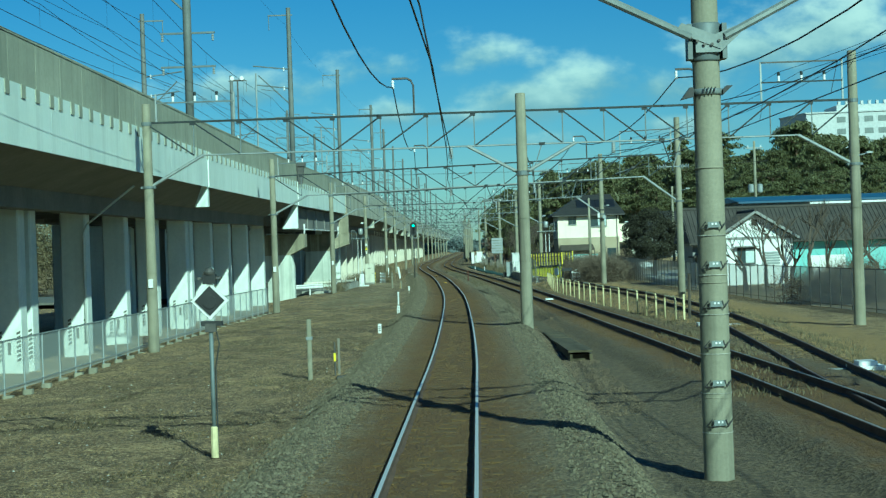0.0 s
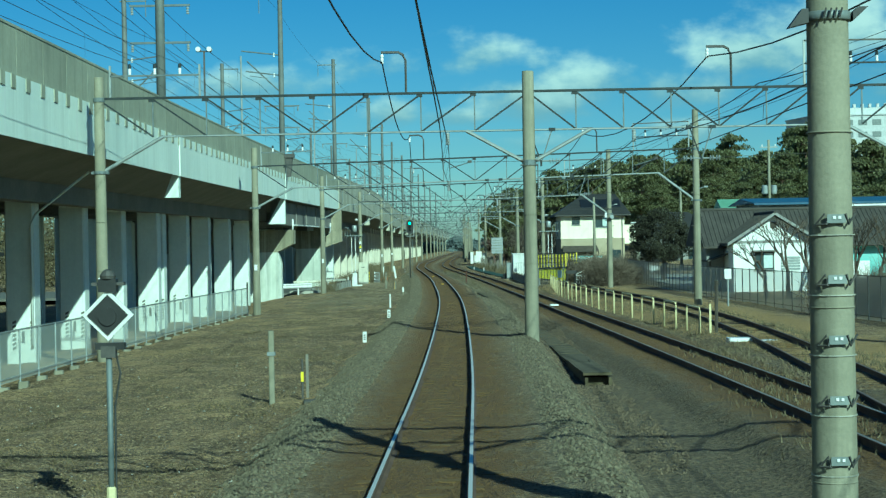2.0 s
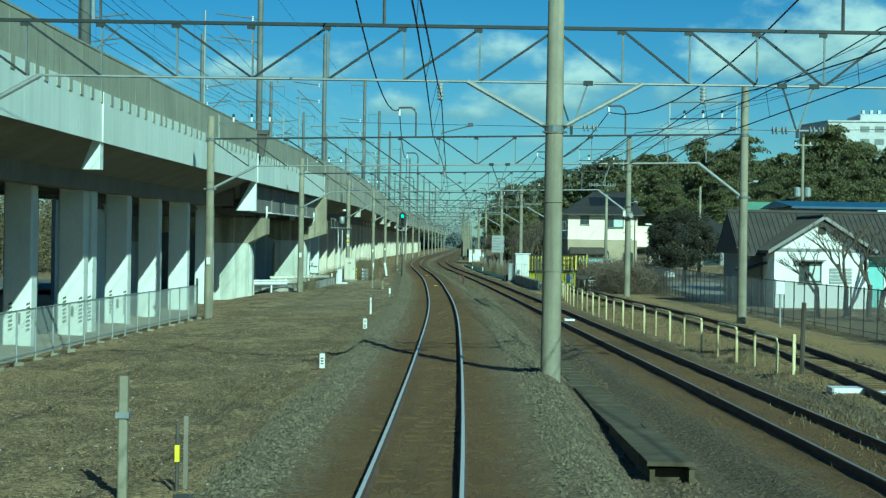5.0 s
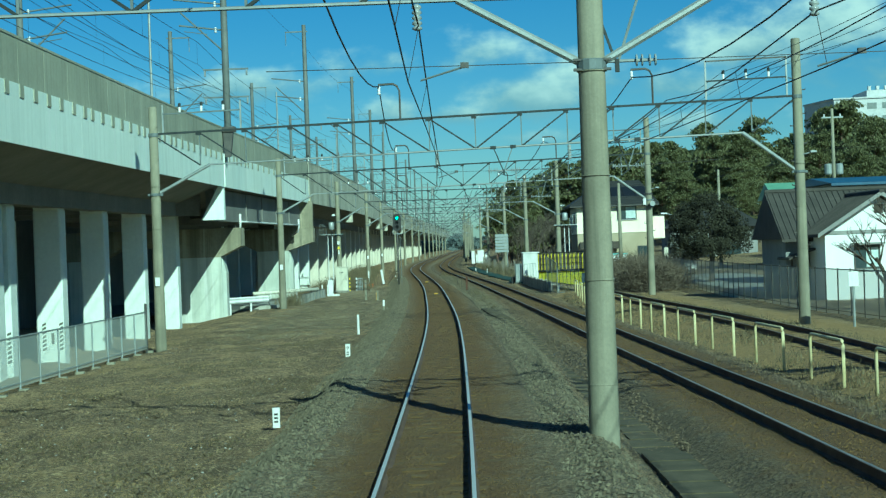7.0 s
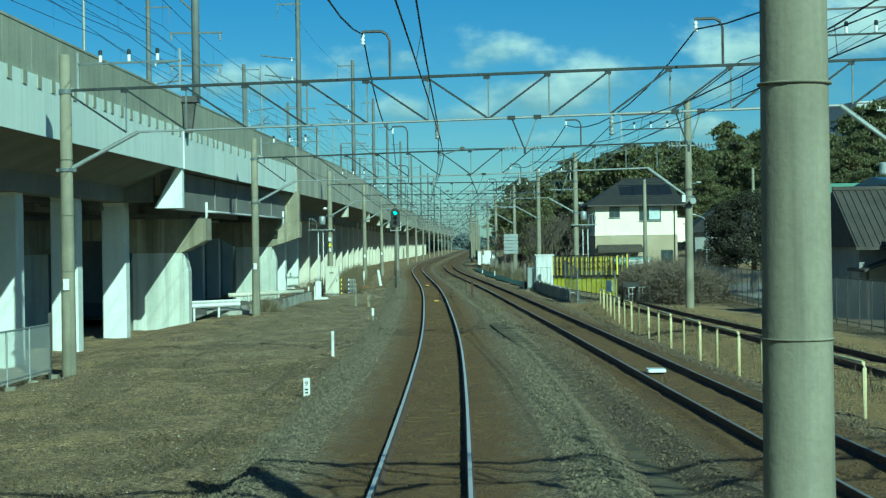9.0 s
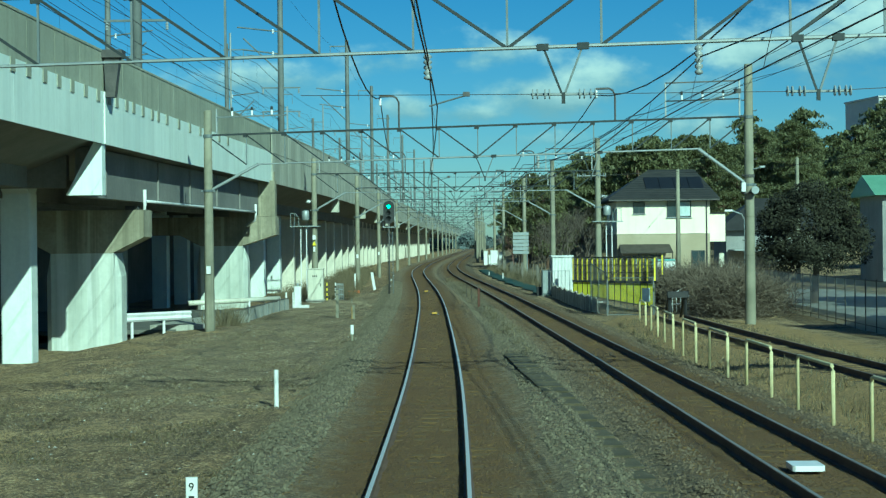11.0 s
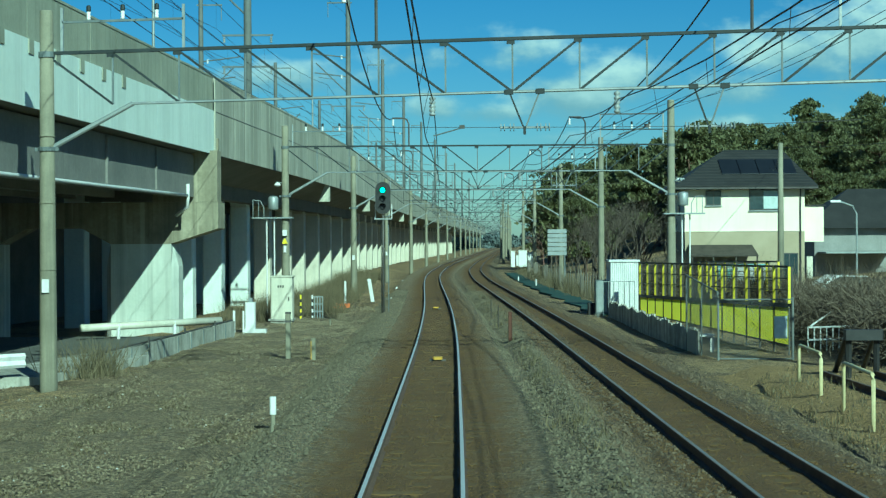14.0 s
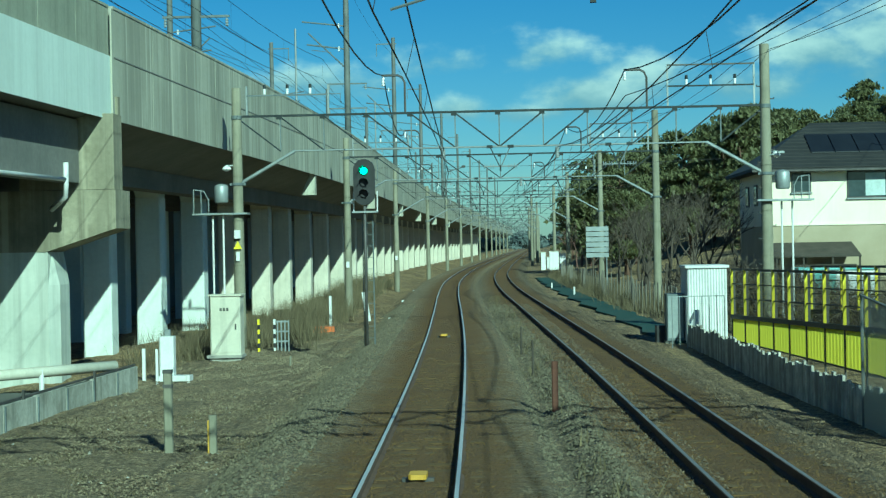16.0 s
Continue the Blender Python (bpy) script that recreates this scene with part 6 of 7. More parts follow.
for x, y, w, h in ((3.1, 300.0, 0.55, 2.0), (4.3, 299.0, 1.05, 2.1), (5.3, 301.0, 0.7, 1.8), (3.75, 306.0, 0.35, 1.4)):
    ob = thing("relay_cabinet", "white relay cabinet far along the line", "cabinet", (x, y, 0.0))
    part("body", Soup().box(-w / 2, w / 2, 0, 0.7, 0, h, bevel=0.03), M["white"], ob)
    part("roof", Soup().box(-w / 2 - 0.04, w / 2 + 0.04, -0.05, 0.75, h, h + 0.05), M["cream"], ob)


# paling fence along the right edge
def paling(points, step, h, mat, name, label):
    ob = thing(name, label, "fence")
    for (xa, ya), (xb, yb) in zip(points[:-1], points[1:]):
        ln = math.hypot(xb - xa, yb - ya)
        n = int(ln / step)
        for k in range(n):
            t = k / n
            x, y = xa + (xb - xa) * t, ya + (yb - ya) * t
            part("fence_post", Soup().tube([(x, y, -0.4), (x, y, h)], 0.03, 5), mat, ob)
        part("rail", bar((xa, ya, h - 0.05), (xb, yb, h - 0.05), 0.025), mat, ob)
        part("rail", bar((xa, ya, 0.1), (xb, yb, 0.1), 0.02), mat, ob)
        part("mesh", Soup().add([(xa, ya, -0.2), (xb, yb, -0.2), (xb, yb, h - 0.05), (xa, ya, h - 0.05)], [(0, 1, 2, 3)]), M["net_dense"], ob, "dusty wire netting")
    return ob


paling([(19.2, 40), (17.2, 62), (16.2, 78), (15.0, 100), (14.7, 117), (14.9, 137), (15.2, 158)], 1.6, 1.75, M["dark_steel"], "boundary_fence", "dark posts and dusty netting fence along the railway boundary")
pf = thing("paling_fence", "grey timber paling fence along the far verge", "fence")
for i in range(110):
    y = 178 + i * 0.75
    x = float(second(y)) + 5.4 + 0.3 * math.sin(i * 0.3)
    part("pale", Soup().box(x, x + 0.04, y, y + 0.3, -0.2, 1.25 + 0.15 * math.sin(i * 3.1)), M["wood"], pf)


# ---- houses ----
def window(parent, x0, x1, z0, z1, y, curtain=False):
    w = part("window", Soup().box(x0 - 0.06, x1 + 0.06, y - 0.05, y - 0.003, z0 - 0.06, z1 + 0.06), M["dark_steel"], parent)
    mid = (x0 + x1) / 2
    for a, b in ((x0, mid - 0.03), (mid + 0.03, x1)):
        part("pane", Soup().box(a, b, y - 0.062, y - 0.051, z0, z1), M["glass"], w)
    if curtain:
        part("curtain", Soup().box(x0 + 0.45 * (x1 - x0), x1 - 0.04, y - 0.068, y - 0.063, z0 + 0.04, z1 - 0.04), M["curtain"], w)
    part("sill", Soup().box(x0 - 0.1, x1 + 0.1, y - 0.12, y - 0.003, z0 - 0.12, z0 - 0.065), M["galv"], w)
    return w


house = thing("house", "two-storey cream house with dark hipped roof and solar panels", "house", (11.7, 188.0, 0.0))
W, D = 6.95, 8.5
part("wall", Soup().box(0, W, 0, D, 3.75, 6.3), M["wall_cream"], house, "cream rendered upper wall")
part("wall", Soup().box(0.01, W - 0.01, 0.01, D, -0.5, 3.75), M["wall_tan"], house, "tan rendered lower wall")
part("string_course", Soup().box(-0.03, W + 0.03, -0.03, D, 3.72, 3.8), M["wall_cream"], house)
e, zt = 0.65, 8.7
roof = Soup().add([(-e, -e, 6.35), (W + e, -e, 6.35), (W + e, D + e, 6.35), (-e, D + e, 6.35), (2.9, D / 2, zt), (W - 0.6, D / 2, zt), (-e, -e, 6.2), (W + e, -e, 6.2), (W + e, D + e, 6.2), (-e, D + e, 6.2)],
                  [(0, 1, 5, 4), (1, 2, 5), (2, 3, 4, 5), (3, 0, 4), (6, 7, 1, 0), (7, 8, 2, 1), (8, 9, 3, 2), (9, 6, 0, 3), (9, 8, 7, 6)])
rf = part("roof", roof, M["roof_dark"], house, "dark tiled hipped roof")
slope = (zt - 6.35) / (D / 2 + e)
for k in range(13):
    y0 = -e + (D / 2 + e) * k / 13
    z0 = 6.35 + slope * (y0 + e)
    cut = (2.9 + e) * k / 13
    part("tile_course", Soup().add([(-e + cut, y0 - 0.02, z0 - 0.01), (W + e - cut * 0.35, y0 - 0.02, z0 - 0.01), (W + e - cut * 0.35 - 0.08, y0 + 0.3, z0 + 0.03 + slope * 0.3), (-e + cut + 0.2, y0 + 0.3, z0 + 0.03 + slope * 0.3), (-e + cut, y0 - 0.02, z0 + 0.03), (W + e - cut * 0.35, y0 - 0.02, z0 + 0.03)], [(0, 1, 5, 4), (4, 5, 2, 3)]), M["roof_dark"], rf)
for k in range(4):
    x0 = 2.3 + 1.1 * k
    part("solar_panel", Soup().add([(x0, 0.75, 6.35 + slope * 1.4 + 0.1), (x0 + 1.05, 0.75, 6.35 + slope * 1.4 + 0.1), (x0 + 1.05, 2.7, 6.35 + slope * 3.35 + 0.1), (x0, 2.7, 6.35 + slope * 3.35 + 0.1), (x0, 0.75, 6.35 + slope * 1.4 + 0.05), (x0 + 1.05, 0.75, 6.35 + slope * 1.4 + 0.05)], [(0, 1, 2, 3), (4, 5, 1, 0)]), M["solar"], rf)
part("gutter", Soup().tube([(-e, -e - 0.05, 6.22), (W + e, -e - 0.05, 6.22)], 0.07, 6), M["dark_steel"], house)
window(house, 1.28, 2.05, 5.3, 6.05, 0.0)
window(house, 3.8, 5.5, 5.0, 6.12, 0.0, True)
window(house, 5.6, 6.5, 1.0, 2.4, 0.0)
for k in range(2):
    ww = part("window", Soup().box(-0.05, -0.003, 2.2 + 2.8 * k, 3.2 + 2.8 * k, 4.7, 5.7), M["dark_steel"], house)
    part("pane", Soup().box(-0.062, -0.051, 2.28 + 2.8 * k, 3.12 + 2.8 * k, 4.78, 5.62), M["glass"], ww)
part("downpipe", Soup().tube([(W - 0.25, -0.06, 6.2), (W - 0.25, -0.06, 0)], 0.045, 6), M["dark_steel"], house)
lean_to = part("canopy", Soup().add([(0.1, -1.7, 2.35), (4.0, -1.7, 2.35), (3.9, -0.01, 2.95), (0.2, -0.01, 2.95), (0.1, -1.7, 2.28), (4.0, -1.7, 2.28), (3.9, -0.01, 2.88), (0.2, -0.01, 2.88)], [(0, 1, 2, 3), (4, 5, 1, 0), (7, 6, 5, 4), (0, 3, 7, 4), (1, 5, 6, 2)]), M["darkwood"], house, "brown lean-to roof")
for x in (0.2, 1.4, 2.7, 3.9):
    part("post", Soup().box(x, x + 0.08, -1.65, -1.57, -0.3, 2.3), M["darkwood"], lean_to)
part("balcony", Soup().box(0.9, 3.8, -1.62, -1.55, 1.5, 1.95), M["darkwood"], house)
part("annex", Soup().box(W + 0.01, W + 1.3, 1.0, 5.0, 3.1, 5.2), M["wall_cream"], house)
part("annex_roof", Soup().box(W + 0.01, W + 1.4, 0.9, 5.1, 5.2, 5.28), M["roof_dark"], house)
shed = thing("storage_shed", "pale storage shed in front of the house", "shed", (12.6, 184.0, 0.0))
part("wall", Soup().box(0, 3.2, 0, 1.8, -0.4, 1.75), M["wall_white"], shed)
part("roof", Soup().box(-0.1, 3.3, -0.1, 1.9, 1.75, 1.85), M["wall_teal"], shed)
part("door", Soup().box(0.2, 1.5, -0.03, -0.004, -0.2, 1.6), M["wall_teal"], shed)

# white gabled house
gh = thing("gabled_house", "single-storey white house with brown tiled gable roof", "house", (17.7, 112.0, 0.0))
part("wall", Soup().slabxz([(0, -0.4), (5.1, -0.4), (5.1, 3.12), (2.55, 4.72), (0, 3.12)], 0, 11.0), M["wall_white"], gh)
part("tie_board", Soup().box(0.0, 5.1, -0.05, -0.004, 3.02, 3.18), M["wall_grey"], gh)
part("barge_board", Soup().add([(-0.45, -0.64, 2.87), (2.55, -0.64, 4.77), (5.55, -0.64, 2.87), (5.55, -0.64, 3.07), (2.55, -0.64, 4.97), (-0.45, -0.64, 3.07), (-0.45, -0.602, 2.87), (2.55, -0.602, 4.77), (5.55, -0.602, 2.87), (5.55, -0.602, 3.07), (2.55, -0.602, 4.97), (-0.45, -0.602, 3.07)], [(0, 1, 4, 5), (1, 2, 3, 4), (0, 6, 7, 1), (1, 7, 8, 2), (5, 4, 10, 11), (4, 3, 9, 10)]), M["wall_grey"], gh)
part("gable_vent", Soup().box(2.35, 2.75, -0.04, -0.004, 3.95, 4.35), M["darkwood"], gh)
for sg, x0, x1 in ((1, -0.4, 2.55), (-1, 5.5, 2.55)):
    za, zb = 3.04, 4.92
    rs = Soup().add([(x0, -0.6, za), (x1, -0.6, zb), (x1, 11.6, zb), (x0, 11.6, za), (x0, -0.6, za - 0.14), (x1, -0.6, zb - 0.14), (x1, 11.6, zb - 0.14), (x0, 11.6, za - 0.14)], [(0, 1, 2, 3), (7, 6, 5, 4), (0, 4, 5, 1), (0, 3, 7, 4), (2, 6, 7, 3)])
    r_ = part("roof", rs, M["roof_brown"], gh, "brown tiled roof slope")
    for k in range(41):
        y0 = -0.6 + 0.3 * k
        part("roof_rib", Soup().tube([(x0, y0, za + 0.01), (x1, y0, zb + 0.01)], 0.04, 5), M["roof_brown"], r_)
part("ridge", Soup().tube([(2.55, -0.65, 4.96), (2.55, 11.6, 4.96)], 0.1, 6), M["roof_brown"], gh)
window(gh, 1.4, 2.5, 1.4, 2.4, 0.0, True)
part("porch_roof", Soup().add([(-1.3, 2.0, 1.95), (-0.01, 2.0, 2.4), (-0.01, 5.0, 2.4), (-1.3, 5.0, 1.95), (-1.3, 2.0, 1.85), (-0.01, 2.0, 2.3), (-0.01, 5.0, 2.3), (-1.3, 5.0, 1.85)], [(0, 1, 2, 3), (7, 6, 5, 4), (4, 5, 1, 0), (0, 3, 7, 4), (3, 2, 6, 7)]), M["roof_brown"], gh)
for yy in (2.1, 4.8):
    part("porch_post", Soup().box(-1.2, -1.1, yy, yy + 0.1, -0.3, 1.9), M["darkwood"], gh)
part("hood", Soup().box(1.2, 2.7, -0.5, -0.004, 2.5, 2.58), M["wall_grey"], gh)
for k in range(5):
    part("shutter_slat", Soup().box(3.0, 4.2, -0.06, -0.01, 1.3 + 0.18 * k, 1.42 + 0.18 * k), M["galv"], gh)
long_h = thing("long_house", "long low house with brown tiled roof and teal sheet wall", "house", (22.9, 114.5, 0.0))
part("wall", Soup().box(0, 16, 0.8, 7, -0.4, 3.2), M["wall_teal"], long_h)
part("side_wall", Soup().box(-6.4, -5.25, 0.8, 7, -0.4, 3.2), M["wall_grey"], long_h, "dark grey boarded wall")
lr = part("roof", Soup().add([(-6.7, 0.0, 2.85), (17, 0.0, 2.85), (17, 4.2, 5.25), (-6.7, 4.2, 5.25), (17, 8.4, 2.85), (-6.7, 8.4, 2.85), (-6.7, 0.0, 2.72), (17, 0.0, 2.72)], [(0, 1, 2, 3), (3, 2, 4, 5), (6, 7, 1, 0), (0, 3, 5), (1, 4, 2)]), M["roof_brown"], long_h)
for k in range(79):
    x0 = -6.6 + 0.3 * k
    part("roof_rib", Soup().tube([(x0, 0.0, 2.86), (x0, 4.2, 5.26)], 0.04, 5), M["roof_brown"], lr)
part("gutter", Soup().tube([(0.4, -0.05, 2.78), (17, -0.05, 2.78)], 0.06, 6), M["roof_brown"], long_h)
part("ridge", Soup().tube([(-6.7, 4.2, 5.3), (17, 4.2, 5.3)], 0.1, 6), M["roof_brown"], long_h)
part("panel", Soup().box(1.6, 4.2, 0.74, 0.79, -0.2, 1.75), M["wall_white"], long_h)
bl = thing("blue_roof_house", "long building with bright blue sheet roof", "building", (24.4, 133.0, 0.0))
part("wall", Soup().box(-1.2, 22, 0, 10, -0.4, 6.0), M["wall_grey"], bl)
part("roof", Soup().add([(-1.7, -0.8, 6.0), (22.6, -0.8, 6.0), (22.6, 5.2, 6.5), (-1.7, 5.2, 6.5), (22.6, 11, 6.0), (-1.7, 11, 6.0), (-1.7, -0.8, 5.85), (22.6, -0.8, 5.85)], [(0, 1, 2, 3), (3, 2, 4, 5), (6, 7, 1, 0), (0, 3, 5), (1, 4, 2)]), M["roof_blue"], bl)
part("fascia", Soup().box(4, 12, -0.85, -0.81, 5.5, 5.8), M["wall_white"], bl)
for k in range(6):
    window(bl, -1 + 3.6 * k, 0.6 + 3.6 * k, 2.8, 4.2, 0.0)
gb = thing("green_roof_house", "small building with pale green sheet roof", "building", (27.0, 170.0, 0.75))
part("wall", Soup().box(0, 8, 0, 6, -0.4, 5.2), M["wall_grey"], gb)
part("roof", Soup().add([(-0.6, -0.6, 5.2), (8.6, -0.6, 5.2), (8.6, 3, 6.6), (-0.6, 3, 6.6), (8.6, 6.6, 5.2), (-0.6, 6.6, 5.2)], [(0, 1, 2, 3), (3, 2, 4, 5), (0, 3, 5), (1, 4, 2), (5, 4, 1, 0)]), M["roof_green"], gb)
nh = thing("grey_house", "house with dark hipped roof and grey walls beyond a yard", "house", (22.5, 205.0, 0.0))
part("wall", Soup().box(0, 9, 0, 7, -0.4, 4.2), M["wall_grey"], nh)
part("roof", Soup().add([(-0.8, -0.8, 4.0), (9.8, -0.8, 4.0), (9.8, 7.8, 4.0), (-0.8, 7.8, 4.0), (3, 3.5, 6.8), (6, 3.5, 6.8)], [(0, 1, 5, 4), (1, 2, 5), (2, 3, 4, 5), (3, 0, 4), (3, 2, 1, 0)]), M["roof_dark"], nh)
part("gate_post", Soup().box(-0.9, -0.5, -2, -1.6, -0.3, 2.1), M["cream"], nh)
part("carport", Soup().box(0.2, 5, -3.0, -0.05, 2.3, 2.4), M["galv"], nh)
window(nh, 5.5, 7.2, 1.0, 2.2, 0.0)

yard = solo("yard", Soup().prism([(16.2, 121.5), (60, 121.5), (60, 131), (24, 132), (23, 168), (16.4, 168)], -0.4, 0.07), M["pale_lot"], "pale dusty paved yard behind the boundary fence", "yard", kind="structure")
# white car in the yard
car = thing("car", "white parked car seen over the yard wall", "car", (18.6, 176.0, 0.0), turn=12)
cb = [(-2.1, 0.35), (2.1, 0.35), (2.15, 0.75), (1.2, 0.92), (0.6, 1.38), (-0.9, 1.42), (-1.7, 1.0), (-2.15, 0.9)]
part("body", Soup().slabxz(cb, -0.8, 0.8), M["carpaint"], car)
part("side_window", Soup().slabxz([(0.95, 0.95), (0.5, 1.32), (-0.85, 1.35), (-1.4, 1.0)], -0.82, -0.805), M["glass"], car)
part("windscreen", Soup().add([(1.22, -0.65, 0.95), (1.22, 0.65, 0.95), (0.66, 0.6, 1.36), (0.66, -0.6, 1.36)], [(0, 1, 2, 3)]), M["glass"], car)
for x in (-1.3, 1.35):
    for y in (-0.78, 0.62):
        wh = part("wheel", Soup().tube([(x, y, 0.31), (x, y + 0.18, 0.31)], 0.31, 16), M["tyre"], car)
        part("rim", Soup().tube([(x, y - 0.012, 0.31), (x, y - 0.002, 0.31)], 0.2, 12), M["galv"], wh)
yr = thing("yard_rail", "white pipe railings at the yard's edge", "railing", (9.6, 139.4, 0))
for k in range(9):
    part("post", Soup().tube([(0.2 * k, 0.1 * k, -0.3), (0.2 * k, 0.1 * k, 0.66)], 0.02, 5), M["white"], yr)
for z in (0.3, 0.66):
    part("rail", bar((0, 0, z), (1.6, 0.8, z), 0.028, 6), M["white"], yr)
part("ramp_rail", bar((0.1, 0.1, 0.7), (1.5, 2.4, 1.25), 0.03, 6), M["white"], yr)


# utility poles
def utility_pole(x, y, top, gear):
    ob = thing("utility_pole", "slim grey concrete utility pole", "utility pole", (x, y, 0), group="utility poles")
    part("shaft", Soup().lathe([(0.17, -0.4), (0.11, top), (0.01, top + 0.02)], sides=10), M["pole"], ob, smooth=True)
    if gear:
        part("crossarm", Soup().box(-0.8, 0.8, -0.05, 0.05, top - 0.7, top - 0.6), M["galv"], ob)
        for x_ in (-0.6, 0.0, 0.6):
            part("insulator", insulator_soup(x_, 0, top - 0.6, 0.06, 2, 0.2), M["porcelain"], ob)
        part("transformer", Soup().lathe([(0.25, top - 4.9), (0.28, top - 4.8), (0.28, top - 4.2), (0.2, top - 4.1)], 0.42, 0, 12), M["galv"], ob)
        part("transformer", Soup().lathe([(0.25, top - 4.9), (0.28, top - 4.8), (0.28, top - 4.2), (0.2, top - 4.1)], -0.42, 0, 12), M["galv"], ob)
    return ob


utility_pole(13.55, 166.6, 7.6, False)
utility_pole(28.8, 158.0, 12.3, True)
utility_pole(17.3, 192.0, 8.0, False)
utility_pole(24.0, 182.0, 9.0, False)
for (xa, ya, za), (xb, yb, zb) in ((((13.55, 166.6, 7.4)), (28.8, 158.0, 9.4)), ((13.55, 166.6, 7.4), (17.3, 192.0, 7.8)), ((28.8, 158, 9.4), (60, 150, 10.5))):
    wire("service_wire", [(xa + (xb - xa) * t, ya + (yb - ya) * t, za + (zb - za) * t - 2.6 * t * (1 - t)) for t in [k / 10 for k in range(11)]], 0.012, "thin service wire between utility poles", "service wires")
lamp = thing("street_lamp", "curved-arm street lamp on a slim pole", "street lamp", (19.9, 180.0, 0))
part("pole", Soup().tube([(0, 0, -0.3), (0, 0, 4.6), (-0.2, 0, 5.0), (-0.9, 0, 5.25)], 0.05, 8), M["galv"], lamp)
part("head", Soup().box(-1.4, -0.85, -0.1, 0.1, 5.2, 5.32, bevel=0.04), M["porcelain"], lamp)

# big white building on the hill
fb = thing("hill_building", "large pale building with a finned roof edge on the wooded hill", "building", (96.0, 448.0, 0))
part("wall", Soup().prism([(0, 0), (64, -8), (64, 24), (-3.6, 18)], 0, 35.8), M["far_wall"], fb)
part("coping", Soup().prism([(-0.25, -0.3), (64.2, -8.3), (64.2, 24.2), (-3.9, 18.2)], 35.83, 36.2), M["far_wall"], fb)
part("upper_storey", Soup().prism([(8.5, 1.0), (62, -5.7), (62, 20), (8.5, 16)], 36.2, 38.0), M["far_wall"], fb)
fin_mesh = Soup().box(-0.35, 0.35, -0.5, 0.4, 0.0, 1.0).mesh("roof_fin", M["far_wall"])
for k in range(26):
    part("roof_fin", fin_mesh, None, fb, at=(9.2 + 2.0 * k, 1.3 - 0.25 * k, 38.0))
window_mesh = Soup().box(0.0, 2.3, -0.07, -0.01, 0.0, 1.5).mesh("window", M["plate_steel"])
for r in range(4):
    for k in range(15):
        x = 8.0 + 3.6 * k
        o = part("window", window_mesh, None, fb, at=(x, -0.125 * x, 33.2 - 3.2 * r))
        o.rotation_euler = (0, 0, -math.atan2(8.0, 64.0))


# ---- trees and plants ----
def leaf_cloud(rng, centres, per, size, flat=0.6):
    """Many small tilted leaf clumps round the given centres (x, y, z, radius)."""
    V, Fc = [], []
    for cx, cy, cz, r in centres:
        n = int(per * r)
        d = rng.normal(0, 1, (n, 3))
        d /= np.linalg.norm(d, axis=1)[:, None] + 1e-9
        rad = r * rng.uniform(0.45, 1.0, n) ** 0.5
        p = d * rad[:, None] * np.array([1, 1, flat]) + np.array([cx, cy, cz])
        a = rng.normal(0, 1, (n, 3))
        a /= np.linalg.norm(a, axis=1)[:, None]
        b = np.cross(a, d)
        b /= np.linalg.norm(b, axis=1)[:, None] + 1e-9
        s = (size * rng.uniform(0.6, 1.4, n))[:, None]
        o = len(V)
        quad = np.stack([p - a * s, p + b * s * 0.55, p + a * s, p - b * s * 0.55], 1).reshape(-1, 3)
        V.extend(quad.tolist())
        Fc.extend([(o + 4 * i, o + 4 * i + 1, o + 4 * i + 2, o + 4 * i + 3) for i in range(n)])
    return V, Fc


def needle_pads(rng, pads, per, size):
    """Flat clouds of small needle tufts: (x, y, z, radius)."""
    V, Fc = [], []
    for cx, cy, cz, r in pads:
        n = int(per * r * r)
        a = rng.uniform(0, 2 * math.pi, n)
        q = r * np.sqrt(rng.uniform(0, 1, n)) * (1 + 0.22 * np.sin(3 * a + cx) + 0.15 * np.sin(7 * a + cy))
        lift = (1 - np.minimum(q / r, 1.0) ** 2) * r * 0.7
        p = np.stack([cx + q * np.cos(a), cy + q * np.sin(a), cz + lift * rng.uniform(0.1, 1.0, n) + rng.normal(0, 0.1, n)], 1)
        t = rng.uniform(0, 2 * math.pi, n)
        u = np.stack([np.cos(t), np.sin(t), rng.normal(0.2, 0.8, n)], 1)
        w = np.stack([-np.sin(t), np.cos(t), rng.normal(0, 0.9, n)], 1)
        s = (size * rng.uniform(0.6, 1.4, n))[:, None]
        o = len(V)
        V.extend(np.stack([p - u * s, p + w * s * 0.6, p + u * s, p - w * s * 0.6], 1).reshape(-1, 3).tolist())
        Fc.extend([(o + 4 * i, o + 4 * i + 1, o + 4 * i + 2, o + 4 * i + 3) for i in range(n)])
    return V, Fc


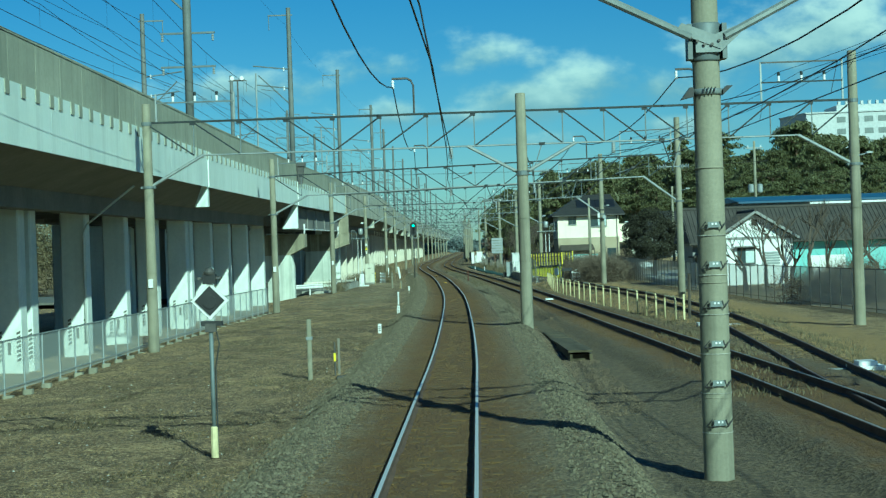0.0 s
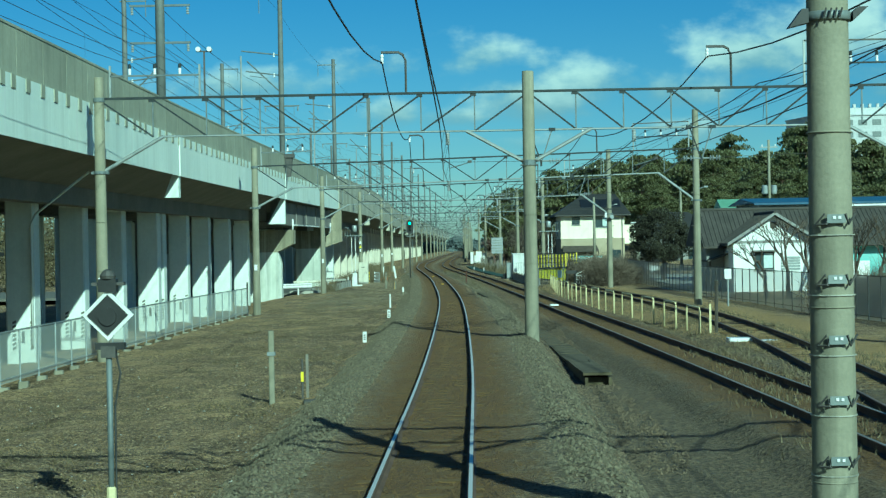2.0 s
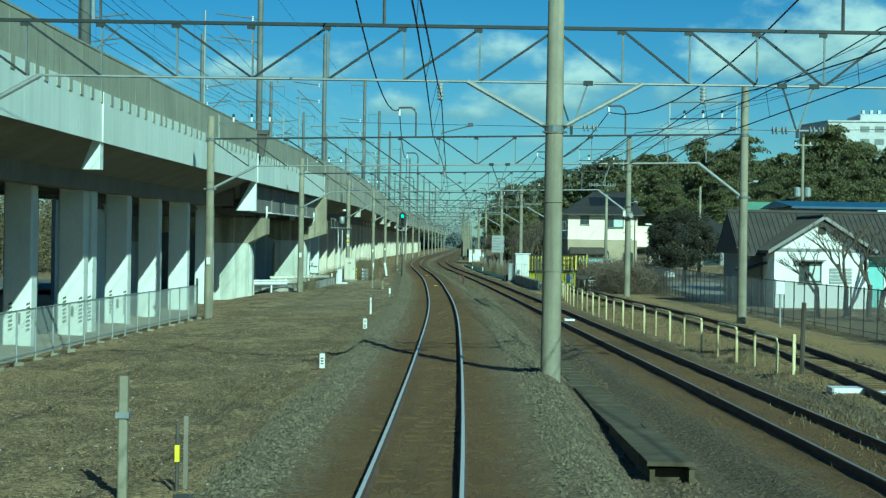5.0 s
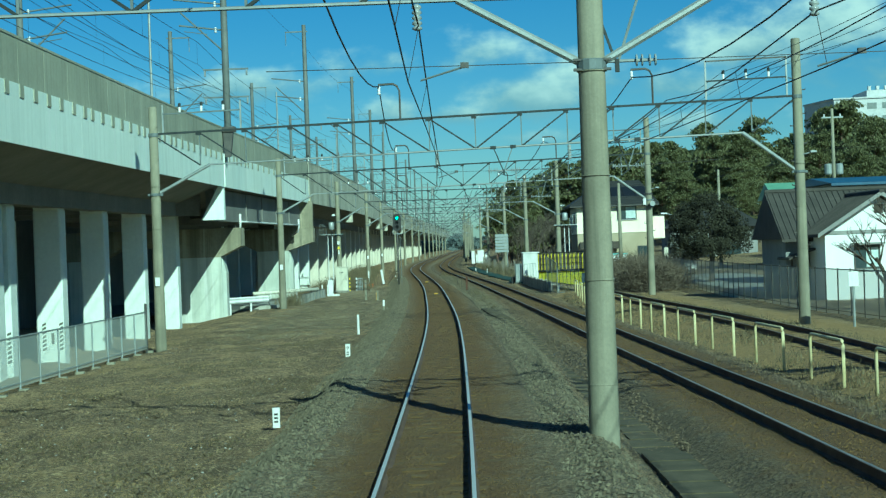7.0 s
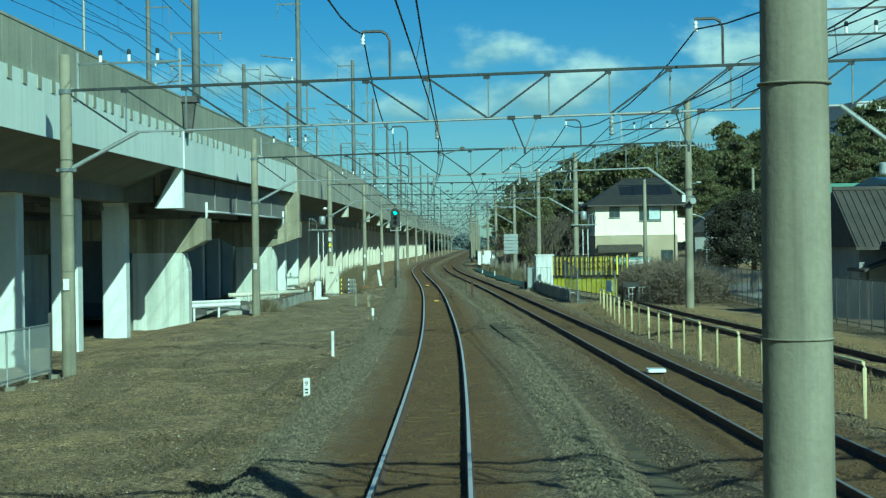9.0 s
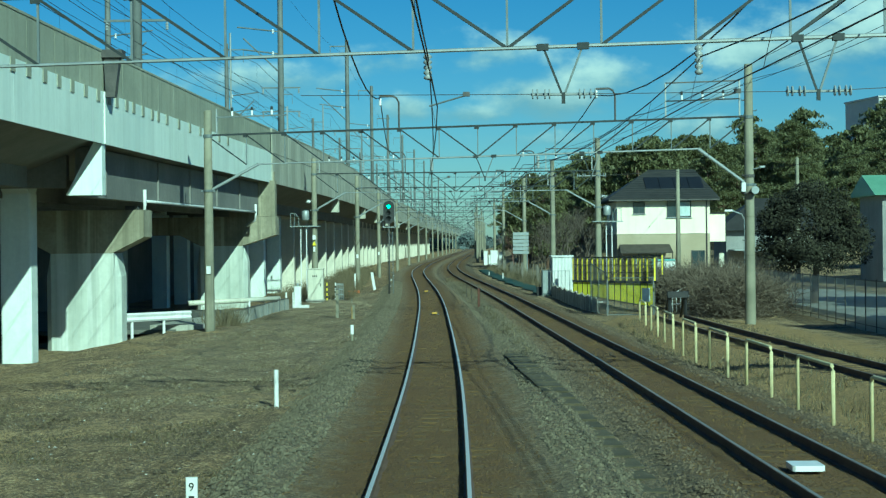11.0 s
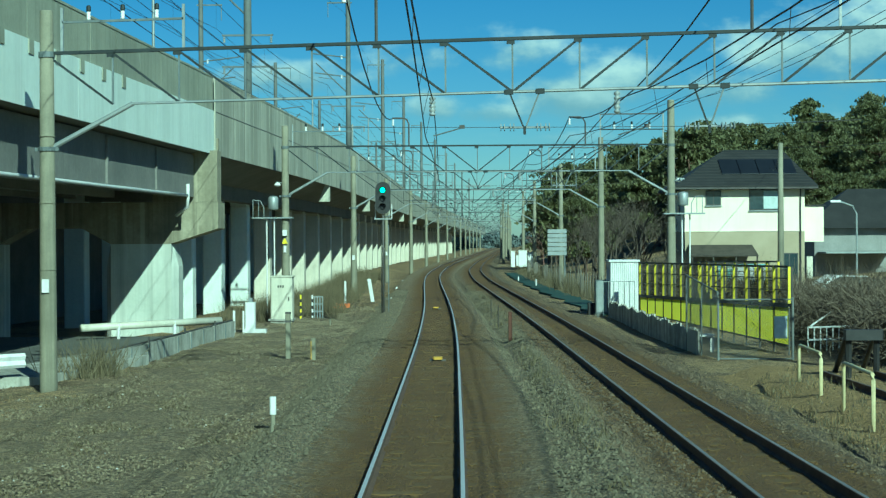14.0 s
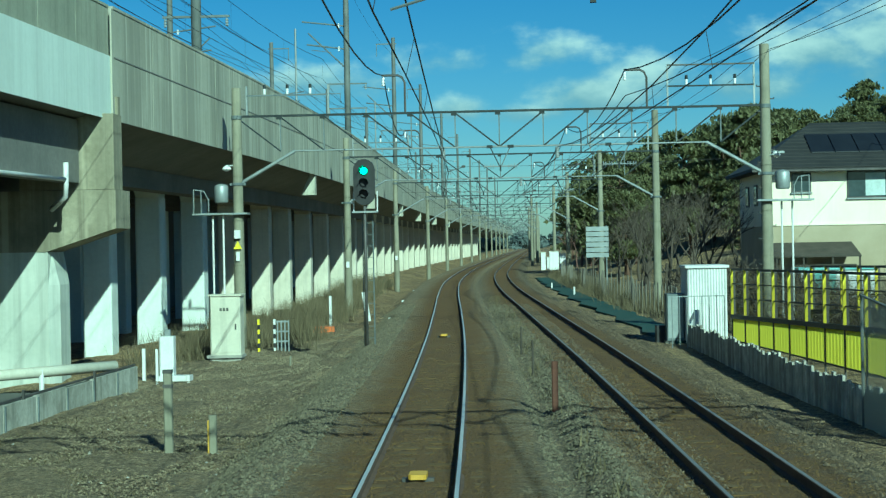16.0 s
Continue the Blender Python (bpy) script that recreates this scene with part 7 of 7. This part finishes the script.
def pine(seed, h, per=110, size=0.13):
    rng = np.random.default_rng(seed)
    ob = thing("pine_tree", "tall dark green pine with flat layered pads of needles", "tree", group="pine wood")
    lean_x, lean_y = rng.uniform(-1.0, 1.0, 2)
    pts = [(lean_x * t ** 2 + 0.2 * math.sin(5 * t + seed), lean_y * t ** 2, h * 0.95 * t) for t in (0, 0.2, 0.4, 0.6, 0.8, 1.0)]
    part("trunk", Soup().tube(pts, 0.22, 7, r1=0.06), M["pine_bark"], ob)
    pads, limbs = [], Soup()
    tier = 0.2
    while tier < 1.0:
        spread = h * 0.26 * math.sqrt(max(0.05, 1 - ((tier - 0.5) / 0.56) ** 2))
        spread *= rng.uniform(0.55, 1.25)
        for k in range(rng.integers(3, 6) if tier < 0.8 else 3):
            a = rng.uniform(0, 2 * math.pi)
            r = spread * rng.uniform(0.3, 1.1)
            x0, y0, z = lean_x * tier ** 2, lean_y * tier ** 2, h * tier + rng.uniform(-0.35, 0.35)
            pr = h * rng.uniform(0.065, 0.12)
            pads.append((x0 + r * math.cos(a), y0 + r * math.sin(a), z, pr))
            pads.append((x0 + 0.5 * r * math.cos(a + 0.4), y0 + 0.5 * r * math.sin(a + 0.4), z + 0.15, pr * 0.8))
            limbs.tube([(x0, y0, z - 0.7), (x0 + 0.6 * r * math.cos(a), y0 + 0.6 * r * math.sin(a), z - 0.2), (x0 + r * math.cos(a), y0 + r * math.sin(a), z)], 0.07, 4, r1=0.02)
        tier += 0.065
    pads.append((lean_x, lean_y, h * 0.98, h * 0.07))
    part("limb_work", limbs, M["pine_bark"], ob, kind="stuff")
    V, Fc = needle_pads(rng, pads, per, size)
    part("crown", Soup().add(V, Fc), M["pine"], ob)
    return ob


PINES = [pine(s, h) for s, h in ((1, 13.5), (2, 15.5), (3, 12.0), (4, 16.5), (5, 14.0))]
FAR_PINES = [pine(s, h, 38, 0.24) for s, h in ((6, 14.5), (7, 13.0), (8, 16.0), (9, 15.0), (10, 12.5))]
rng = np.random.default_rng(11)
spots = []
for k in range(9000):
    y = rng.uniform(205, 420)
    x = rng.uniform(6, 140)
    lim = float(second(y)) + (26.0 if y < 236 else 17.0 if y < 255 else 9.5)
    if y < 222 and x < 46:
        continue
    if x < lim or any((x - a) ** 2 + (y - b) ** 2 < (7.5 if y < 275 else 17.0) for a, b in spots):
        continue
    spots.append((x, y))
    if len(spots) >= 280:
        break
for x, y in ((33, 172), (38, 168), (44, 176), (50, 170), (37, 185), (47, 188), (55, 180), (58, 168), (64, 178), (70, 172), (42, 196), (53, 197), (62, 195)):
    spots.append((x, y))
tally = {True: 0, False: 0}
for x, y in spots:
    far = y > 275
    i, src = tally[far], (FAR_PINES if far else PINES)[tally[far] % 5]
    tally[far] += 1
    s = rng.uniform(0.7, 1.02) * (0.61 if y < 200 else 0.69 if y < 250 else 0.82 if y < 275 else 1.04)
    m = pose(x, y, float(ground_z(x, y)) - 0.2, 0, 0, rng.uniform(0, 360)) @ Matrix.Scale(s, 4)
    if i < 5:
        src.matrix_world = m
        src.scale = (s, s, s)
    else:
        keep = src.scale.copy()
        src.scale = (1, 1, 1)
        cp = copy_thing(src, m)
        src.scale = keep
        cp.scale = (s, s, s)

# clipped dark evergreen beside the boundary fence
eg = thing("evergreen_tree", "broad dark evergreen tree with a dense rounded crown", "tree", (17.4, 145.0, 0.35))
rg = np.random.default_rng(21)
part("trunk", Soup().tube([(0, 0, -0.3), (0.1, 0, 1.5), (0, 0, 3.5)], 0.22, 7, r1=0.1), M["bark"], eg)
cs = []
for k in range(90):
    a, z = rg.uniform(0, 2 * math.pi), rg.uniform(1.3, 5.2)
    w = 2.55 * math.sqrt(max(0.08, 1 - ((z - 2.9) / 2.75) ** 2))
    cs.append((w * math.cos(a) * rg.uniform(0.55, 1.0), w * math.sin(a) * rg.uniform(0.55, 1.0), z, rg.uniform(0.4, 0.75)))
V, Fc = leaf_cloud(rg, cs, 480, 0.07, 0.9)
part("crown", Soup().add(V, Fc), M["evergreen"], eg)
eg2 = copy_thing(eg, pose(21.8, 137.0, -0.3, 0, 0, 130))
eg2.scale = (0.75, 0.75, 0.85)


def bare_tree(seed, h, name="bare_tree", label="leafless tree with many thin upright branches", spread=0.5, depth=5, r=0.11):
    rg = random.Random(seed)
    ob = thing(name, label, "tree", group="bare trees")
    tr, br = Soup(), Soup()

    def grow(p, d, ln, rad, lvl):
        q = p + d * ln
        mid = p + d * ln * 0.5 + Vector((rg.uniform(-1, 1), rg.uniform(-1, 1), 0)) * ln * 0.06
        (tr if lvl == 0 else br).tube([p, mid, q], rad, 6 if lvl < 2 else 4 if lvl < 4 else 3, r1=rad * 0.62)
        if lvl >= depth:
            return
        for _ in range(2 if lvl == 0 else rg.choice((2, 3, 3)) if lvl < depth - 1 else 3):
            e = (d + Vector((rg.uniform(-1, 1), rg.uniform(-1, 1), rg.uniform(-0.1, 0.55))) * spread * (1.5 if lvl == 0 else 1.15)).normalized()
            grow(p + d * ln * rg.uniform(0.65, 1.0), e, ln * rg.uniform(0.6, 0.82), rad * 0.58, lvl + 1)

    grow(Vector((0, 0, -0.2)), Vector((rg.uniform(-0.06, 0.06), rg.uniform(-0.06, 0.06), 1)).normalized(), h * 0.33, r, 0)
    part("trunk", tr, M["bark"], ob)
    part("branch_work", br, M["bark"], ob, kind="stuff")
    return ob


BT = [bare_tree(31, 5.2, r=0.15), bare_tree(32, 5.6, r=0.16), bare_tree(33, 6.8, spread=0.36, r=0.19)]
for ob, (x, y) in zip(BT, ((17.6, 100.5), (18.5, 98.5), (23.1, 108.5))):
    ob.matrix_world = pose(x, y, -0.15)
for i, (x, y, k, a) in enumerate(((19.5, 96.5, 0, 80), (21.0, 94.0, 1, 150), (24.6, 103.0, 1, 200), (25.8, 101.0, 0, 300), (22.0, 91.5, 0, 210), (20.2, 101.0, 1, 20))):
    copy_thing(BT[k], pose(x, y, -0.15, 0, 0, a))
WT = [bare_tree(41, 7.5, label="leafless brown thicket tree", spread=0.55, depth=5, r=0.12), bare_tree(42, 6.5, label="leafless brown thicket tree", spread=0.6, depth=5, r=0.1)]
rg = random.Random(8)
n = 0
for i in range(34):
    y = rg.uniform(182, 290)
    x = float(second(y)) + rg.uniform(7.5, 13.5)
    if 10.5 < x < 21 and 180 < y < 200:
        continue
    m = pose(x, y, float(ground_z(x, y)) - 0.1, 0, 0, rg.uniform(0, 360))
    if n < 2:
        WT[n].matrix_world = m
    else:
        copy_thing(WT[n % 2], m)
    n += 1

copy_thing(WT[0], pose(9.7, 193.0, -0.2, 0, 0, 60))
copy_thing(WT[1], pose(12.4, 203.0, -0.1, 0, 0, 200))

for i, (x, y) in enumerate(((7.6, 318.0), (9.4, 322.0), (8.6, 330.0))):
    rt = bare_tree(45 + i, 7.0, label="leafless reddish-brown tree beyond the cabinets", spread=0.6, depth=6, r=0.12)
    rt.matrix_world = pose(x, y, float(ground_z(x, y)) - 0.1)
    for piece in rt.children:
        piece.data.materials[0] = M["red_twig"]


def twig_bush(seed, w, h, count):
    """Arching twigs that fill a rounded heap."""
    rg = np.random.default_rng(seed)
    V, Fc = [], []
    for _ in range(count):
        p = np.array([rg.normal(0, w * 0.28), rg.normal(0, w * 0.28), rg.uniform(0, 0.55) * h])
        d = np.array([rg.normal(0, 0.8), rg.normal(0, 0.8), rg.uniform(0.1, 1.0)])
        d = d / np.linalg.norm(d)
        ln = h * rg.uniform(0.25, 0.6)
        for seg in range(4):
            q = p + d * ln / 4
            s = np.cross(d, rg.normal(0, 1, 3))
            s = s / np.linalg.norm(s) * 0.011 * (4 - seg) / 3
            o = len(V)
            V += [tuple(p - s), tuple(p + s), tuple(q + s * 0.7), tuple(q - s * 0.7)]
            Fc.append((o, o + 1, o + 2, o + 3))
            p, d = q, d + rg.normal(0, 0.35, 3)
            d = d / np.linalg.norm(d)
    return V, Fc


bush = tagged(new("bare_bush", Soup().add(*twig_bush(51, 2.6, 2.9, 1900)).mesh("bare_bush", M["twig"])), "tangled leafless brown bush", "bush", "bare bushes")
bush2 = tagged(new("bare_bush", Soup().add(*twig_bush(52, 3.1, 2.3, 1900)).mesh("bare_bush", M["twig"])), "tangled leafless brown bush", "bush", "bare bushes")
BUSHES = [(11.2, 141.0), (12.9, 138.0), (12.0, 146.0), (13.6, 149.5), (10.6, 152.5), (12.2, 158.0), (11.6, 134.0), (10.6, 165.0), (9.6, 172.0), (11.2, 176.0), (8.8, 180.0),
          (11.4, 149.0), (12.8, 143.5), (12.4, 134.5), (11.9, 137.0), (17.4, 79.0), (18.6, 77.0), (19.4, 82.0), (19.9, 58.0), (20.4, 62.0), (15.6, 152.0),
          (12.0, 196.0), (13.5, 201.0), (11.0, 191.0), (14.8, 205.0), (10.2, 200.0), (12.8, 207.0), (9.8, 188.0), (15.6, 211.0)]
for i, (x, y) in enumerate(BUSHES):
    m = pose(x, y, -0.15, 0, 0, i * 47)
    if i < 2:
        (bush, bush2)[i].matrix_world = m
    else:
        copy_thing((bush, bush2)[i % 2], m)


# grass as blades
def blades(name, label, mat, spots_xy, hmin, hmax, seed, per, spread, lean=0.35):
    rg = np.random.default_rng(seed)
    P = np.repeat(np.array(spots_xy), per, axis=0)
    P = P + rg.normal(0, spread, P.shape)
    n = len(P)
    z = ground_z(P[:, 0], P[:, 1]) - 0.02
    h = rg.uniform(hmin, hmax, n)
    a = rg.uniform(0, 2 * math.pi, n)
    w = rg.uniform(0.006, 0.016, n)
    side = np.stack([np.cos(a) * w, np.sin(a) * w, np.zeros(n)], 1)
    base = np.stack([P[:, 0], P[:, 1], z], 1)
    tip = base + np.stack([rg.normal(0, lean, n) * h, rg.normal(0, lean, n) * h, h], 1)
    V = np.stack([base - side, base + side, tip], 1).reshape(-1, 3)
    Fc = np.arange(3 * n).reshape(-1, 3)
    me = bpy.data.meshes.new(name)
    me.from_pydata(V.tolist(), [], Fc.tolist())
    me.materials.append(M[mat])
    return tagged(new(name, me), label, "grass", kind="stuff")


rg = np.random.default_rng(61)
tall = [(float(own(y)) - rg.uniform(4.6, 7.6), y) for y in rg.uniform(166, 235, 300)] + [(float(edge(y)) + rg.uniform(-0.9, 0.7), y) for y in rg.uniform(157, 200, 150)] + [(-9.6 + rg.normal(0, 0.3), 132.6 + rg.normal(0, 0.6)) for _ in range(16)]
blades("tall_dry_grass", "tall brown dry grass below the viaduct", "drygrass", tall, 0.4, 1.25, 62, 34, 0.22)
verge = [(float(second(y)) + rg.uniform(4.5, 7.0), y) for y in rg.uniform(168, 270, 330)]
blades("verge_grass", "dry orange-brown verge grass", "drygrass", verge, 0.3, 0.9, 63, 30, 0.3)
sid = [(float(siding(y)) + rg.choice([-1, 1]) * rg.uniform(0.9, 2.6), y) for y in rg.uniform(30, 128, 900)]
blades("siding_grass", "short dry yellow grass round the siding", "drygrass", sid, 0.04, 0.16, 64, 22, 0.3)
lft = [(float(own(y)) - rg.uniform(2.9, 10.0), y) for y in rg.uniform(20, 150, 5200)]
lft = [(x, y) for x, y in lft if noise.noise(Vector((x * 0.35, y * 0.2, 0))) > -0.05]
blades("short_weeds", "short dry weeds on the trackside earth", "weed", lft, 0.02, 0.09, 65, 18, 0.3, 0.8)
mat_xy = [(float(own(y)) - rg.uniform(2.7, 9.5), y) for y in rg.uniform(18, 150, 9000)]
mat_xy = [(x, y) for x, y in mat_xy if noise.noise(Vector((x * 0.5, y * 0.3, 4.0))) > 0.12]
blades("dry_straw", "mats of pale dry straw on the trackside earth", "straw", mat_xy, 0.015, 0.045, 67, 14, 0.35, 2.2)
mids = [(float(own(y)) + rg.uniform(2.0, 2.7), y) for y in rg.uniform(105, 200, 90)] + [(float(second(y)) + rg.uniform(2.2, 5), y) for y in rg.uniform(30, 130, 120)]
blades("middle_weeds", "sparse dry weeds between the tracks", "weed", mids, 0.06, 0.32, 66, 10, 0.12)
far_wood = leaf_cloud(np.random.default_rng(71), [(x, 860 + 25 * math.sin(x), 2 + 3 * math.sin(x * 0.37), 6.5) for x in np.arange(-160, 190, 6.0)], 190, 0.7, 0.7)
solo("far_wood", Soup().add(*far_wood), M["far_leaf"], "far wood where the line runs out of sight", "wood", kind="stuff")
back_wood = leaf_cloud(np.random.default_rng(72), [(-44 + 3 * math.sin(y), y, 4 + 2.5 * math.sin(y * 0.7), 4.2) for y in np.arange(90, 330, 5.0)], 700, 0.13, 0.8)
solo("wood_beyond_viaduct", Soup().add(*back_wood), M["weed"], "brown winter trees beyond the viaduct", "wood", kind="stuff")
bh = thing("far_house", "pale low building beyond the viaduct", "building", (-40, 70, 0))
part("wall", Soup().box(0, 6, 0, 60, -0.4, 3.0), M["wall_white"], bh)
part("roof", Soup().box(-0.5, 6.5, -0.5, 60.5, 3.0, 3.3), M["roof_dark"], bh)

# ---- sleepers ----
sl_mesh = Soup().box(-1.0, 1.0, -0.12, 0.12, -0.18, 0.0, bevel=0.03).mesh("sleeper", M["sleeper"])
for line, tr_ob, y0, n, z in ((own, TRACK, 17.0, 235, 0.252), (second, TRACK_2, 70.0, 130, 0.252), (siding, TRACK_3, 30.0, 150, 0.205)):
    for k in range(n):
        y = y0 + 0.62 * k
        o = part("sleeper", sl_mesh, None, tr_ob, at=(float(line(y)), y, z))
        o.rotation_euler = (0, 0, -math.atan2(float(line(y + 1) - line(y - 1)), 2.0))

# ---- loose ballast ----
def loose_stones(name, label, x0, x1, y0, y1, line, count, seed, small, big, mat="stone"):
    rg = np.random.default_rng(seed)
    y = rg.uniform(y0, y1, count)
    x = line(y) + rg.uniform(x0, x1, count)
    z = ground_z(x, y)
    s = rg.uniform(small, big, count)
    octa = np.array([(1, 0, 0), (0, 1, 0), (-1, 0, 0), (0, -1, 0), (0, 0, 1)], float)
    v = octa[None] * s[:, None, None] * rg.uniform(0.6, 1.25, (count, 5, 3))
    a = rg.uniform(0, 2 * math.pi, count)
    c, sn = np.cos(a)[:, None], np.sin(a)[:, None]
    vx = v[..., 0] * c - v[..., 1] * sn
    vy = v[..., 0] * sn + v[..., 1] * c
    V = np.stack([vx + x[:, None], vy + y[:, None], v[..., 2] * 0.75 + z[:, None]], -1).reshape(-1, 3)
    q = np.array([(0, 1, 4), (1, 2, 4), (2, 3, 4), (3, 0, 4)])
    Fc = (q[None] + 5 * np.arange(count)[:, None, None]).reshape(-1, 3)
    me = bpy.data.meshes.new(name)
    me.from_pydata(V.tolist(), [], Fc.tolist())
    me.materials.append(M[mat])
    return tagged(new(name, me), label, "ballast", kind="stuff")


loose_stones("loose_ballast", "loose grey ballast stones on the track shoulder", -3.1, -1.55, 17, 190, own, 40000, 81, 0.02, 0.05)
loose_stones("loose_ballast", "loose grey ballast stones between the tracks", 1.7, 2.75, 17, 190, own, 26000, 82, 0.02, 0.05, "stone")
loose_stones("loose_ballast", "brown ballast stones between the tracks", 2.6, 3.8, 30, 190, own, 22000, 89, 0.018, 0.045, "brown_stone")
loose_stones("loose_ballast", "loose grey ballast stones beside the second track", 1.2, 2.6, 40, 200, second, 16000, 83, 0.02, 0.05, "brown_stone")
loose_stones("scattered_stones", "small pale stones scattered on the earth", -10.0, -3.0, 20, 150, own, 62000, 84, 0.014, 0.042, "brown_stone")
loose_stones("gravel", "grey gravel spread beside the track near the bridge", -9.0, -3.0, 98, 178, own, 52000, 88, 0.012, 0.034, "grey_stone")
loose_stones("pale_chips", "pale chips of stone scattered on the earth", -10.0, -2.6, 20, 150, own, 1700, 85, 0.012, 0.036, "pale_stone")
loose_stones("bed_stones", "rust-dusted ballast stones between the rails", -1.6, 1.6, 17, 150, own, 30000, 86, 0.006, 0.02, "rust_stone")
loose_stones("bed_stones", "rust-dusted ballast stones of the second track", -1.4, 1.4, 45, 150, second, 14000, 87, 0.01, 0.028, "rust_stone")
